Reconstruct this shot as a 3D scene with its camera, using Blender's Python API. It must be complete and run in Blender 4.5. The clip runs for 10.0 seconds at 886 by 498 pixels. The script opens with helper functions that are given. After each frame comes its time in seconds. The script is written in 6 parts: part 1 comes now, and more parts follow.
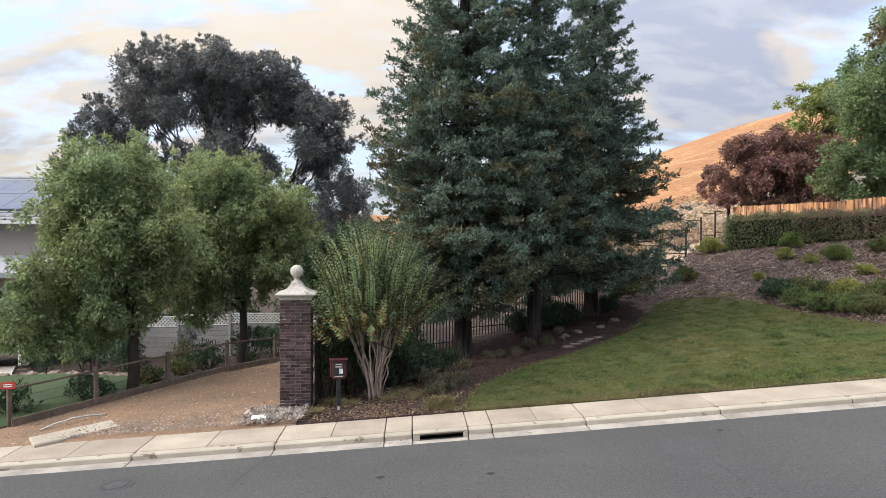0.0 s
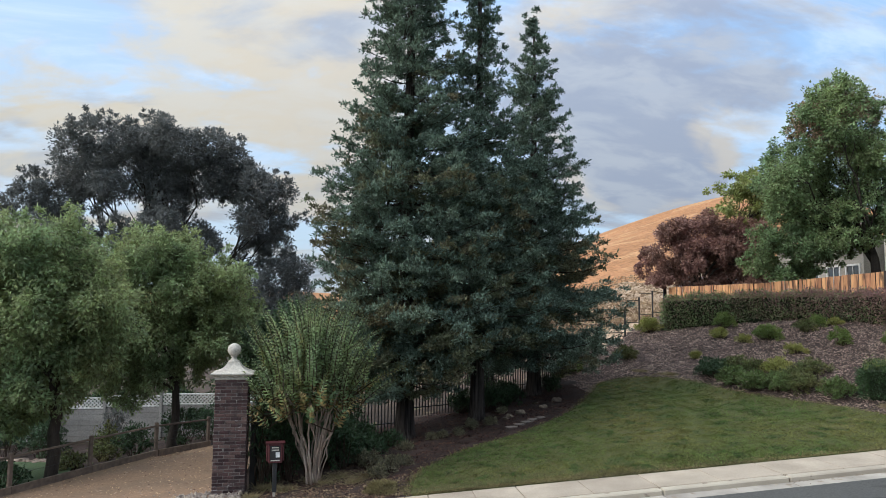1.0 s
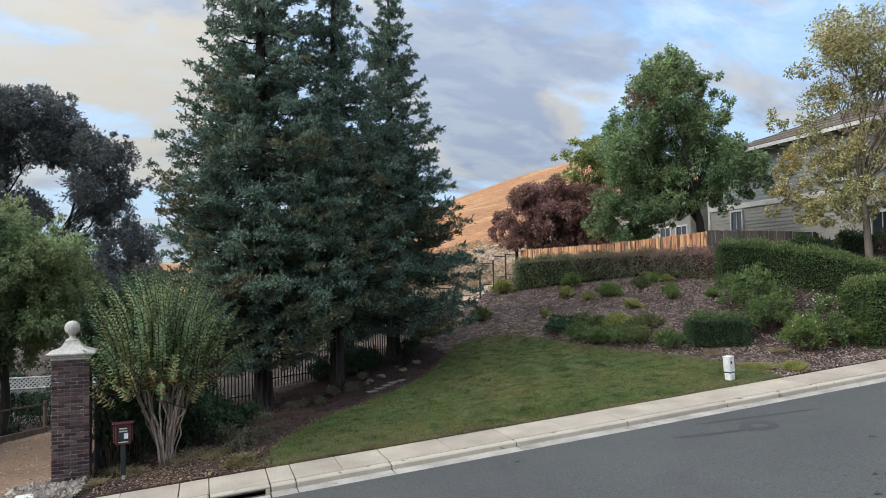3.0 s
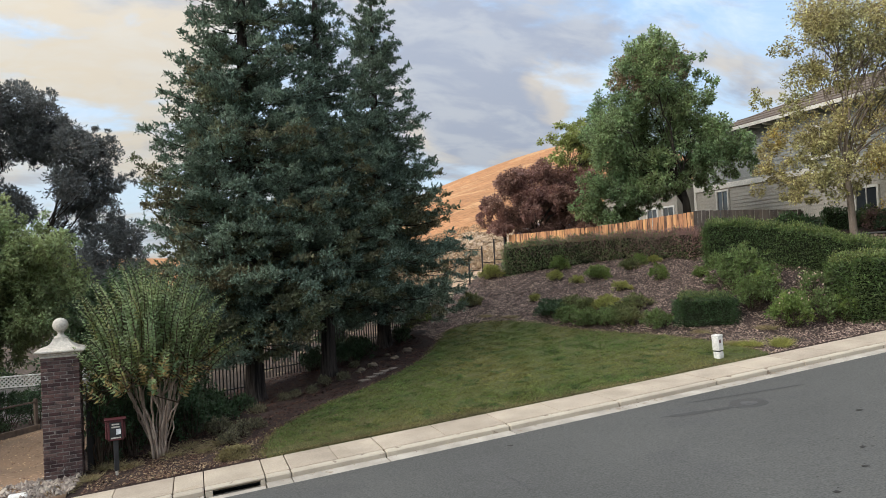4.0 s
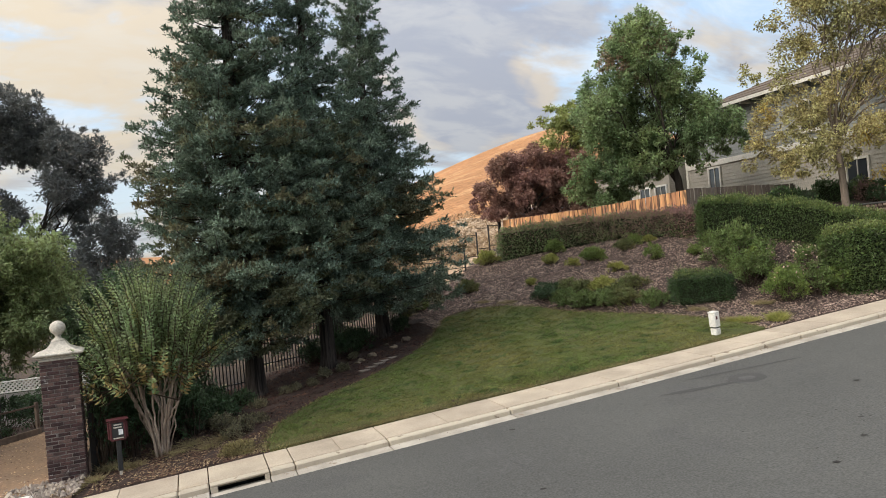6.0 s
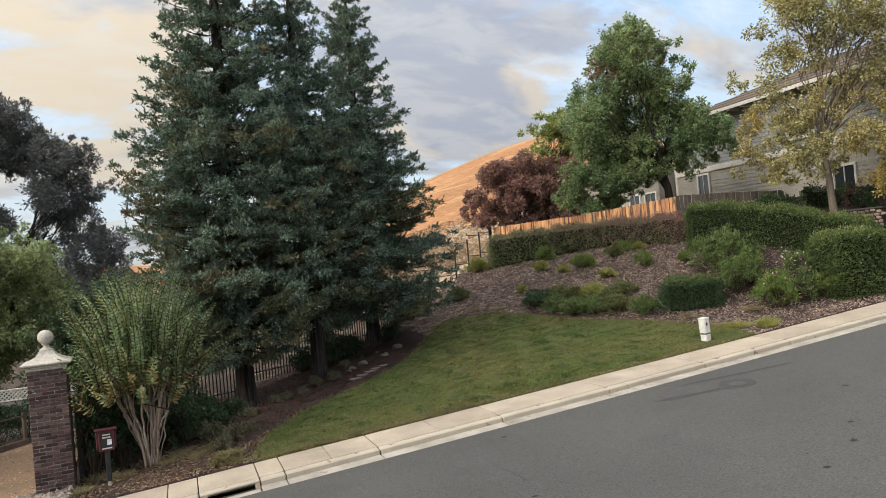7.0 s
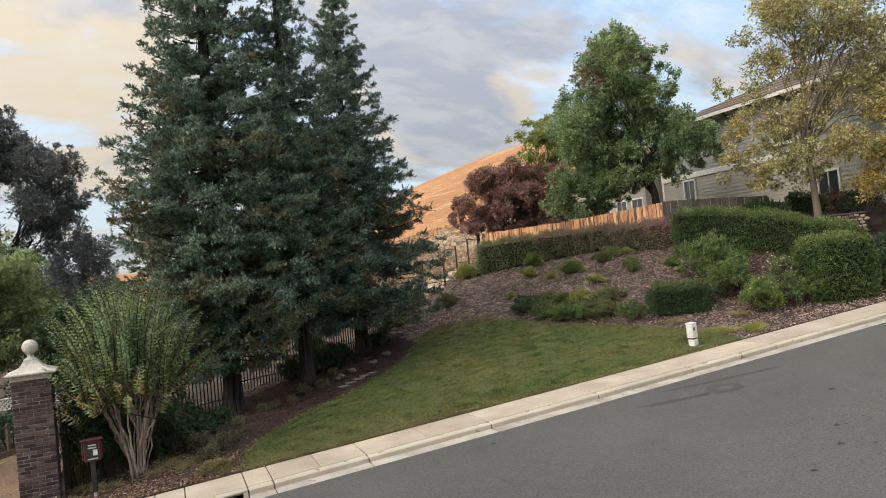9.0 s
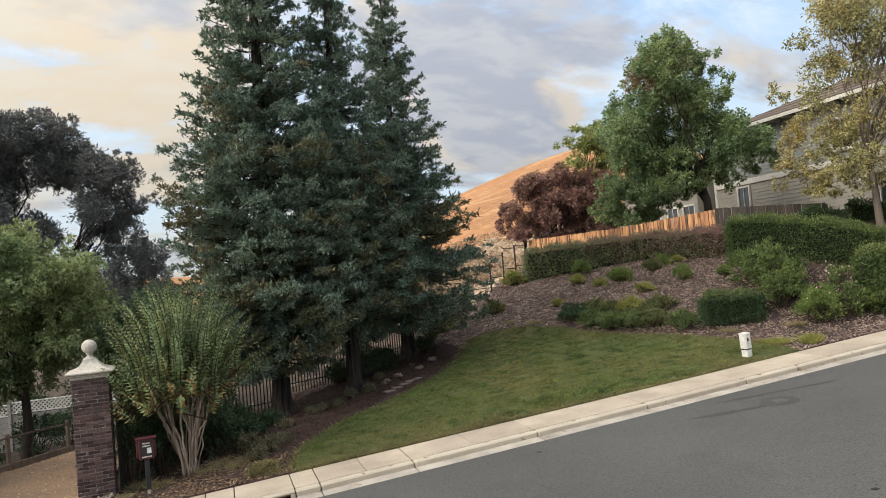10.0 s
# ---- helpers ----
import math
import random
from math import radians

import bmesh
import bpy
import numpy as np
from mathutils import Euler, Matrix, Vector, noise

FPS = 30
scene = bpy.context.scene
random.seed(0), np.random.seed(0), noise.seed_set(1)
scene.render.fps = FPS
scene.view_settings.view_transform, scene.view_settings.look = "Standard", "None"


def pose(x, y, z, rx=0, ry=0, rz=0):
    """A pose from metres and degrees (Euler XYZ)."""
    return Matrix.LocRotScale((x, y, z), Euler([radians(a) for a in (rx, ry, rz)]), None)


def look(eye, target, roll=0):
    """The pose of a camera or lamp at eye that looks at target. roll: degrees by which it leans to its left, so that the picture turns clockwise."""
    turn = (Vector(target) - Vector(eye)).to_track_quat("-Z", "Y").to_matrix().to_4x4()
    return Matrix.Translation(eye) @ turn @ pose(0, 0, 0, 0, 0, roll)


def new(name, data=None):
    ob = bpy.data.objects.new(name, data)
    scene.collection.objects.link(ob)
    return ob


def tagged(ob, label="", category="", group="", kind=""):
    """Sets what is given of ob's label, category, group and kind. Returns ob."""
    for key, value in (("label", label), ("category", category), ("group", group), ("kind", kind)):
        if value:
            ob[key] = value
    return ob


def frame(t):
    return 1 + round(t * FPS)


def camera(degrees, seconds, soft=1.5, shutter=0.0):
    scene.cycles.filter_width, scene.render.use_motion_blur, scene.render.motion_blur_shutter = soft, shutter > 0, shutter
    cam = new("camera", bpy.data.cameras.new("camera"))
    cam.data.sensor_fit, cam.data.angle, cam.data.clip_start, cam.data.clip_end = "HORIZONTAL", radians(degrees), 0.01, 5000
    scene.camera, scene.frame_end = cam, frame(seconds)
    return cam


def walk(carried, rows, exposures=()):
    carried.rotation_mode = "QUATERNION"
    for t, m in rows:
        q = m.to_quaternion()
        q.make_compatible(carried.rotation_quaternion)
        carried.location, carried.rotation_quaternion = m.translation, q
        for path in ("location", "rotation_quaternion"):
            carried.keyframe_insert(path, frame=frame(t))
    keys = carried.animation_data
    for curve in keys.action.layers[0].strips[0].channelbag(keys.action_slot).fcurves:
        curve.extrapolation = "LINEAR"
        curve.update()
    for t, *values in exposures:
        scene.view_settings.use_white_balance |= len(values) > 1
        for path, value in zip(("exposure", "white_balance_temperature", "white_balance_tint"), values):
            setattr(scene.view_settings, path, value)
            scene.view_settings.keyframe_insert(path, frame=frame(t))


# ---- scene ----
cam = camera(64.0, 10.0, 0.85)
# seconds, then the camera's turn about x, y and z; it turns where it stands
TURNS = [
    (0.0, 88.80, -0.30, -2.55),
    (0.5, 93.37, -0.48, -4.24),
    (1.0, 95.15, -0.63, -7.13),
    (1.5, 95.06, -0.62, -11.05),
    (2.0, 94.23, -0.39, -14.73),
    (2.5, 93.22, 0.09, -17.37),
    (4.0, 91.28, 2.65, -19.36),
    (4.5, 90.73, 3.58, -19.25),
    (5.0, 90.24, 4.35, -19.37),
    (6.5, 90.46, 5.09, -19.90),
    (7.0, 90.79, 5.10, -20.49),
    (7.5, 90.95, 5.31, -21.14),
    (8.0, 91.01, 5.46, -21.57),
    (8.5, 91.07, 5.57, -21.68),
    (9.0, 91.24, 5.41, -21.43),
    (9.5, 91.60, 5.21, -20.00),
    (10.0, 92.07, 4.86, -17.65),
]
EYE = (0.0, 0.0, 3.66)
walk(cam, [(t, pose(*EYE, a, b, c)) for t, a, b, c in TURNS],
     [(0.0, 0.93, 5850, 9), (0.5, 0.7, 6300, 7), (1.0, 0.54, 5500, 4), (2.5, 0.56, 5300, 4), (4.0, 0.66, 5850, 5), (5.0, 0.71, 6150, 6), (10.0, 0.71, 6200, 6)])

# ---- sky and sun ----
SUN_ELEVATION, SUN_TURN = 32.0, -102.0
world = bpy.data.worlds.new("sky")
scene.world = world
world.use_nodes = True


def wire(tree, a, b):
    tree.links.new(a, b)


def build_sky():
    nt = world.node_tree
    nt.nodes.clear()
    N = nt.nodes.new
    out, bg = N("ShaderNodeOutputWorld"), N("ShaderNodeBackground")
    bg.inputs["Strength"].default_value = 0.12
    sky = N("ShaderNodeTexSky")
    sky.sky_type, sky.sun_disc = "NISHITA", False
    sky.sun_elevation, sky.sun_rotation = radians(SUN_ELEVATION), radians(SUN_TURN)
    sky.air_density, sky.dust_density, sky.ozone_density = 1.0, 1.2, 2.0
    tc, sep = N("ShaderNodeTexCoord"), N("ShaderNodeSeparateXYZ")
    wire(nt, tc.outputs["Generated"], sep.inputs[0])

    def maths(op, a, b=None):
        n = N("ShaderNodeMath")
        n.operation = op
        for i, v in enumerate((a, b)):
            if v is None:
                continue
            if isinstance(v, (int, float)):
                n.inputs[i].default_value = v
            else:
                wire(nt, v, n.inputs[i])
        return n.outputs[0]

    def span(v, a, b, lo=0.0, hi=1.0):
        n = N("ShaderNodeMapRange")
        n.interpolation_type = "SMOOTHSTEP"
        for i, x in enumerate((a, b, lo, hi)):
            n.inputs[i + 1].default_value = x
        wire(nt, v, n.inputs[0])
        return n.outputs[0]

    def blend(f, a, b):
        n = N("ShaderNodeMix")
        n.data_type = "RGBA"
        for i, v in ((0, f), (6, a), (7, b)):
            if isinstance(v, tuple):
                n.inputs[i].default_value = (*v, 1)
            elif isinstance(v, (int, float)):
                n.inputs[i].default_value = v
            else:
                wire(nt, v, n.inputs[i])
        return n.outputs[2]

    lift = maths("ADD", maths("MAXIMUM", sep.outputs[2], 0.0), 0.36)
    flat = N("ShaderNodeCombineXYZ")
    wire(nt, maths("DIVIDE", sep.outputs[0], lift), flat.inputs[0])
    wire(nt, maths("DIVIDE", sep.outputs[1], lift), flat.inputs[1])

    def puffs(scale, detail, shift, rough=0.55, distort=0.4):
        m = N("ShaderNodeMapping")
        m.inputs["Location"].default_value = shift
        m.inputs["Rotation"].default_value = (0, 0, radians(24))
        m.inputs["Scale"].default_value = (0.75, 1.25, 1)
        wire(nt, flat.outputs[0], m.inputs[0])
        n = N("ShaderNodeTexNoise")
        n.inputs["Scale"].default_value, n.inputs["Detail"].default_value = scale, detail
        n.inputs["Roughness"].default_value, n.inputs["Distortion"].default_value = rough, distort
        wire(nt, m.outputs[0], n.inputs["Vector"])
        return n.outputs["Fac"]

    def towards(azimuth, elevation, inner, outer):
        """1 near a direction of the sky, fading to 0 at `outer` degrees from it."""
        n = N("ShaderNodeVectorMath")
        n.operation = "DOT_PRODUCT"
        wire(nt, tc.outputs["Generated"], n.inputs[0])
        a, e = radians(azimuth), radians(elevation)
        n.inputs[1].default_value = (math.sin(a) * math.cos(e), math.cos(a) * math.cos(e), math.sin(e))
        return span(n.outputs["Value"], math.cos(radians(outer)), math.cos(radians(inner)))

    west = towards(-70, 8, 20, 105)
    height = span(sep.outputs[2], 0.0, 0.42)
    # clear air between the clouds: pale near the horizon and towards the sun, blue above
    clear = blend(height, (3.4, 3.75, 4.0), (1.7, 2.25, 3.1))
    clear = blend(span(sep.outputs[2], 0.42, 0.75), clear, (3.3, 3.2, 3.0))
    clear = blend(maths("MULTIPLY", west, 0.35), clear, (3.9, 3.9, 3.75))
    base = blend(0.85, sky.outputs[0], clear)
    big, fine = puffs(3.3, 9.0, (2.3, 0.7, 0)), puffs(9.5, 8.0, (5.1, 3.3, 1.0))
    # thin high wisps whiten the clear air
    base = blend(maths("MULTIPLY", span(puffs(3.0, 9.0, (1.7, 6.1, 4.0), 0.65, 1.2), 0.4, 0.66), 0.6), base, (3.5, 3.6, 3.8))
    # a large slate cloud with a small one under it, cream banks towards the sun, and blue gaps between
    slate = maths("ADD", towards(22, 19, 4, 14), towards(22.5, 12, 1, 5))
    cream, glow = towards(-7, 19, 4, 14), maths("MAXIMUM", towards(26.6, 13.0, 0.3, 2.2), towards(28.3, 12.0, 0.3, 2.2))
    gaps = maths("ADD", maths("ADD", towards(-14, 18.5, 1.5, 7), towards(35, 19, 4, 13)), towards(20, 7, 1, 5))
    bias = maths("ADD", maths("MULTIPLY", maths("ADD", slate, cream), 0.11), maths("MULTIPLY", glow, 0.12))
    field = maths("ADD", maths("ADD", maths("MULTIPLY", big, 0.68), maths("MULTIPLY", fine, 0.32)), maths("SUBTRACT", bias, maths("MULTIPLY", gaps, 0.035)))
    cover = span(field, 0.45, 0.59)
    tint = maths("SUBTRACT", maths("ADD", maths("MULTIPLY", west, 0.1), maths("MULTIPLY", maths("ADD", cream, glow), 0.13)), maths("MULTIPLY", slate, 0.14))
    lit = span(maths("ADD", puffs(4.6, 7.0, (8.2, 1.1, 2.0), 0.52), tint), 0.44, 0.63)
    grey = blend(west, (1.7, 1.7, 1.95), (2.3, 2.15, 2.1))
    warm = blend(west, (3.1, 2.55, 2.0), (3.7, 2.85, 1.8))
    clouds = blend(maths("MULTIPLY", lit, 0.85), grey, warm)
    clouds = blend(maths("MULTIPLY", span(fine, 0.42, 0.66), 0.32), clouds, (3.3, 3.05, 2.75))
    # a hazy dome: the zenith is somewhat brighter than the rim
    dome = maths("ADD", maths("ADD", maths("MULTIPLY", maths("MAXIMUM", sep.outputs[2], 0.0), 1.5), 0.98), span(sep.outputs[2], 0.42, 0.85, 0.0, 0.75))
    whole = N("ShaderNodeVectorMath")
    whole.operation = "SCALE"
    wire(nt, blend(maths("MULTIPLY", cover, 0.9), base, clouds), whole.inputs[0])
    wire(nt, dome, whole.inputs["Scale"])
    wire(nt, whole.outputs[0], bg.inputs["Color"])
    wire(nt, bg.outputs[0], out.inputs[0])


build_sky()
sun = new("sun", bpy.data.lights.new("sun", "SUN"))
sun.data.energy, sun.data.angle, sun.data.color = 2.1, radians(40), (1.0, 0.88, 0.75)
sun.matrix_world = look((-38, -8, 25), (0, 0, 0))


# ---- materials ----
def material(name, a, b=None, rough=0.85, grain=30.0, patch=1.2, bump=0.15, metal=0.0, island=0.0, each=0.0,
             spots=None, spot_scale=6.0, spot_at=0.62, stretch=(1, 1, 1), dist=0.02, contrast=0.28, through_light=0.0):
    """Two colours mixed by a patchy noise, with a finer grain, a bump, and a change from piece to piece."""
    m = bpy.data.materials.new(name)
    m.use_nodes = True
    nt = m.node_tree
    bsdf = nt.nodes["Principled BSDF"]
    N = nt.nodes.new
    b = b or tuple(c * 0.7 for c in a)
    tc, mp = N("ShaderNodeTexCoord"), N("ShaderNodeMapping")
    mp.inputs["Scale"].default_value = stretch
    if each:
        # each piece has a pattern of its own
        info, add = N("ShaderNodeObjectInfo"), N("ShaderNodeVectorMath")
        wire(nt, tc.outputs["Object"], add.inputs[0])
        wire(nt, info.outputs["Location"], add.inputs[1])
        wire(nt, add.outputs[0], mp.inputs[0])
    else:
        wire(nt, tc.outputs["Object"], mp.inputs[0])

    def noise_at(scale, detail):
        n = N("ShaderNodeTexNoise")
        n.inputs["Scale"].default_value, n.inputs["Detail"].default_value = scale, detail
        wire(nt, mp.outputs[0], n.inputs["Vector"])
        return n.outputs["Fac"]

    def mix(f, x, y, kind="MIX"):
        n = N("ShaderNodeMix")
        n.data_type, n.blend_type = "RGBA", kind
        for i, v in ((0, f), (6, x), (7, y)):
            if isinstance(v, tuple):
                n.inputs[i].default_value = (*v, 1)
            elif isinstance(v, (int, float)):
                n.inputs[i].default_value = v
            else:
                wire(nt, v, n.inputs[i])
        return n.outputs[2]

    def span(v, lo, hi, x=0.0, y=1.0):
        n = N("ShaderNodeMapRange")
        for i, q in enumerate((lo, hi, x, y)):
            n.inputs[i + 1].default_value = q
        wire(nt, v, n.inputs[0])
        return n.outputs[0]

    fine = noise_at(grain, 4.0)
    col = mix(span(noise_at(patch, 5.0), 0.35, 0.65), a, b)
    if spots:
        col = mix(span(noise_at(spot_scale, 3.0), spot_at, spot_at + 0.05), col, spots)
    hsv = N("ShaderNodeHueSaturation")
    wire(nt, col, hsv.inputs["Color"])
    value = span(fine, 0.25, 0.75, 1 - contrast, 1 + contrast)
    for amount, node, out in ((island, "ShaderNodeNewGeometry", "Random Per Island"), (each, "ShaderNodeObjectInfo", "Random")):
        if amount:
            r = N(node).outputs[out]
            k = N("ShaderNodeMath")
            k.operation = "MULTIPLY"
            wire(nt, value, k.inputs[0])
            wire(nt, span(r, 0.0, 1.0, 1 - amount, 1 + amount), k.inputs[1])
            value = k.outputs[0]
            wire(nt, span(r, 0.0, 1.0, 0.5 - amount * 0.035, 0.5 + amount * 0.035), hsv.inputs["Hue"])
    wire(nt, value, hsv.inputs["Value"])
    wire(nt, hsv.outputs[0], bsdf.inputs["Base Color"])
    bsdf.inputs["Roughness"].default_value, bsdf.inputs["Metallic"].default_value = rough, metal
    bsdf.inputs["Specular IOR Level"].default_value = 0.2 if rough > 0.8 else 0.4
    if bump:
        bp = N("ShaderNodeBump")
        bp.inputs["Strength"].default_value, bp.inputs["Distance"].default_value = bump, dist
        wire(nt, fine, bp.inputs["Height"])
        wire(nt, bp.outputs[0], bsdf.inputs["Normal"])
    if through_light:
        tr, ad = N("ShaderNodeBsdfTranslucent"), N("ShaderNodeMixShader")
        wire(nt, hsv.outputs[0], tr.inputs[0])
        ad.inputs[0].default_value = through_light
        wire(nt, bsdf.outputs[0], ad.inputs[1])
        wire(nt, tr.outputs[0], ad.inputs[2])
        wire(nt, ad.outputs[0], nt.nodes["Material Output"].inputs[0])
    return m


MAT = {
    "asphalt": material("asphalt", (0.088, 0.086, 0.081), (0.075, 0.0735, 0.07), 0.9, 34, 0.35, 0.35, contrast=0.34, spots=(0.08, 0.078, 0.075), spot_scale=0.5, spot_at=0.58),
    "tar": material("tar", (0.06, 0.06, 0.06), (0.085, 0.083, 0.08), 0.85, 40, 2.0, 0.2),
    "oil": material("old oil drips", (0.03, 0.027, 0.026), (0.045, 0.042, 0.04), 0.9, 60, 5, 0),
    "concrete": material("concrete", (0.425, 0.357, 0.282), (0.315, 0.263, 0.207), 0.9, 45, 1.1, 0.2, contrast=0.2, each=0.09, spots=(0.36, 0.3, 0.23), spot_scale=2.5, spot_at=0.66),
    "gutter": material("gutter", (0.41, 0.37, 0.32), (0.28, 0.25, 0.215), 0.9, 60, 2.2, 0.12, contrast=0.1, each=0.05, spots=(0.25, 0.2, 0.15), spot_scale=5, spot_at=0.66),
    "curb": material("kerb concrete", (0.45, 0.395, 0.315), (0.37, 0.32, 0.255), 0.9, 60, 1.5, 0.12, contrast=0.08, each=0.06, spots=(0.2, 0.16, 0.12), spot_scale=4, spot_at=0.63),
    "soil": material("mulch soil", (0.055, 0.037, 0.032), (0.036, 0.026, 0.022), 0.95, 45, 0.8, 0.7, spots=(0.12, 0.085, 0.068), spot_scale=26, spot_at=0.63, dist=0.025),
    "chips": material("bark chips", (0.35, 0.255, 0.21), (0.155, 0.11, 0.092), 0.95, 30, 3.0, 0.3, island=0.65),
    # red brown needles, coloured darker to carry the shade under the redwoods
    "needles": material("dry needles deepened for tree shade", (0.095, 0.044, 0.034), (0.04, 0.024, 0.02), 0.95, 30, 3.0, 0.3, island=0.9),
    "gravel": material("decomposed granite", (0.27, 0.175, 0.11), (0.195, 0.132, 0.088), 0.95, 22, 0.7, 0.5, spots=(0.45, 0.33, 0.24), spot_scale=12, spot_at=0.66),
    # rock's own tan, taken darker for the shade below the redwoods
    "dim_rock": material("tan garden rock, tree shade in its colour", (0.2, 0.155, 0.115), (0.1, 0.083, 0.06), 0.9, 20, 4, 0.4, each=0.3),
    # dry ground like the straw slope, darkened to paint the redwoods' shade
    "shaded_thatch": material("dry ground with tree shade in its colour", (0.085, 0.06, 0.045), (0.055, 0.041, 0.032), 0.95, 6, 0.6, 0.6, spots=(0.16, 0.13, 0.08), spot_scale=1.5, spot_at=0.6, dist=0.1),
    "litter": material("dry leaf litter", (0.3, 0.215, 0.14), (0.16, 0.105, 0.07), 0.9, 30, 4, 0.2, island=0.7),
    "slope": material("straw slope", (0.36, 0.265, 0.18), (0.26, 0.19, 0.125), 0.95, 2.2, 0.5, 0.8, contrast=0.45, spots=(0.42, 0.325, 0.23), spot_scale=1.4, spot_at=0.58, dist=0.15),
    "grit": material("drive grit", (0.38, 0.25, 0.16), (0.26, 0.16, 0.1), 0.95, 30, 4, 0.2, island=0.7),
    "stone": material("pale stones", (0.3, 0.25, 0.21), (0.19, 0.16, 0.14), 0.85, 20, 3, 0.3, island=0.45),
    "turf": material("turf soil", (0.06, 0.068, 0.021), (0.076, 0.075, 0.028), 0.95, 30, 0.6, 0.5, spots=(0.085, 0.08, 0.035), spot_scale=1.4, spot_at=0.62),
    "grass": material("lawn grass", (0.09, 0.142, 0.03), (0.185, 0.171, 0.051), 0.6, 5.0, 0.3, 0, island=0.75, spots=(0.07, 0.11, 0.025), spot_scale=2.2, spot_at=0.56, through_light=0.25),
    "far_lawn": material("green lawn", (0.035, 0.062, 0.018), (0.05, 0.075, 0.022), 0.8, 60, 1, 0.6),
    "dry_hill": material("dry hill grass", (0.41, 0.205, 0.092), (0.32, 0.16, 0.072), 0.95, 0.9, 0.03, 0.7, contrast=0.35, spots=(0.43, 0.24, 0.115), spot_scale=0.09, spot_at=0.55, dist=0.6),
    "straw": material("straw grass", (0.37, 0.27, 0.175), (0.25, 0.18, 0.118), 0.9, 5, 0.3, 0, island=0.4),
    "brick": material("dark red brick", (0.1, 0.058, 0.054), (0.062, 0.044, 0.043), 0.9, 40, 6, 0.4, each=0.5, spots=(0.27, 0.24, 0.225), spot_scale=6, spot_at=0.69),
    "mortar": material("mortar", (0.2, 0.175, 0.16), (0.1, 0.086, 0.08), 0.95, 40, 3, 0.3, spots=(0.42, 0.39, 0.37), spot_scale=5, spot_at=0.64),
    "cast": material("cast stone", (0.5, 0.46, 0.4), (0.42, 0.38, 0.33), 0.85, 25, 3, 0.15, spots=(0.33, 0.3, 0.26), spot_scale=5, spot_at=0.66),
    "iron": material("black iron", (0.018, 0.018, 0.02), (0.03, 0.026, 0.024), 0.55, 60, 4, 0.1),
    "maroon": material("maroon paint", (0.085, 0.02, 0.023), (0.062, 0.016, 0.018), 0.5, 40, 4, 0.1),
    "black": material("black plastic", (0.02, 0.02, 0.022), (0.03, 0.03, 0.03), 0.5, 40, 4, 0.1),
    "fieldstone": material("tan fieldstone", (0.28, 0.21, 0.17), (0.17, 0.135, 0.11), 0.9, 20, 3, 0.3, each=0.3),
    "stain": material("tyre smear", (0.07, 0.067, 0.065), (0.058, 0.056, 0.055), 0.9, 55, 0.6, 0.2, contrast=0.2),
    "lid": material("worn lid", (0.075, 0.072, 0.07), (0.06, 0.058, 0.057), 0.8, 40, 5, 0.2),
    "paper": material("white paper", (0.75, 0.75, 0.75), (0.68, 0.68, 0.68), 0.8, 20, 3, 0.0),
    "white": material("white paint", (0.72, 0.7, 0.67), (0.62, 0.6, 0.57), 0.6, 20, 2, 0.1),
    "post_white": material("weathered white plastic", (0.7, 0.69, 0.66), (0.55, 0.53, 0.5), 0.5, 20, 5, 0.1, spots=(0.3, 0.27, 0.22), spot_scale=9, spot_at=0.68),
    "red": material("red sign paint", (0.5, 0.05, 0.03), (0.4, 0.05, 0.03), 0.6, 30, 3, 0),
    "orange_wood": material("sunlit cedar boards", (0.68, 0.35, 0.165), (0.5, 0.25, 0.115), 0.8, 8, 1.2, 0.3, each=0.25, stretch=(6, 6, 0.7), spots=(0.16, 0.085, 0.05), spot_scale=2.2, spot_at=0.55),
    "grey_wood": material("weathered grey boards", (0.12, 0.098, 0.082), (0.075, 0.062, 0.056), 0.9, 8, 1.2, 0.3, each=0.25, stretch=(6, 6, 0.7)),
    "rail_wood": material("old rail wood", (0.17, 0.125, 0.095), (0.11, 0.085, 0.068), 0.9, 10, 1.5, 0.3, each=0.2),
    "panel": material("grey painted boards", (0.31, 0.29, 0.27), (0.25, 0.235, 0.22), 0.7, 20, 1.0, 0.15, each=0.08),
    "siding": material("grey green siding", (0.31, 0.315, 0.3), (0.26, 0.265, 0.255), 0.7, 20, 0.8, 0.1, each=0.05),
    "siding_low": material("beige siding", (0.37, 0.34, 0.29), (0.31, 0.285, 0.245), 0.7, 20, 0.8, 0.1, each=0.05),
    "trim": material("cream trim paint", (0.64, 0.6, 0.54), (0.57, 0.54, 0.48), 0.6, 20, 2, 0.05),
    "shingle": material("brown roof shingles", (0.15, 0.115, 0.09), (0.1, 0.08, 0.065), 0.9, 12, 2, 0.3, each=0.3),
    "tile": material("grey roof tiles", (0.3, 0.3, 0.31), (0.23, 0.23, 0.24), 0.85, 12, 2, 0.3, each=0.25),
    "panel_dark": material("solar panel glass", (0.1, 0.11, 0.15), (0.08, 0.09, 0.13), 0.2, 20, 1, 0),
    "plaster": material("taupe plaster", (0.36, 0.31, 0.28), (0.31, 0.27, 0.24), 0.9, 40, 1, 0.2),
    "bark_red": material("redwood bark", (0.115, 0.092, 0.08), (0.018, 0.015, 0.014), 0.95, 10, 1.6, 1.0, stretch=(9, 9, 0.4), dist=0.05),
    "bark": material("dark bark", (0.06, 0.048, 0.038), (0.04, 0.033, 0.028), 0.95, 14, 2, 0.7, stretch=(5, 5, 1), dist=0.04),
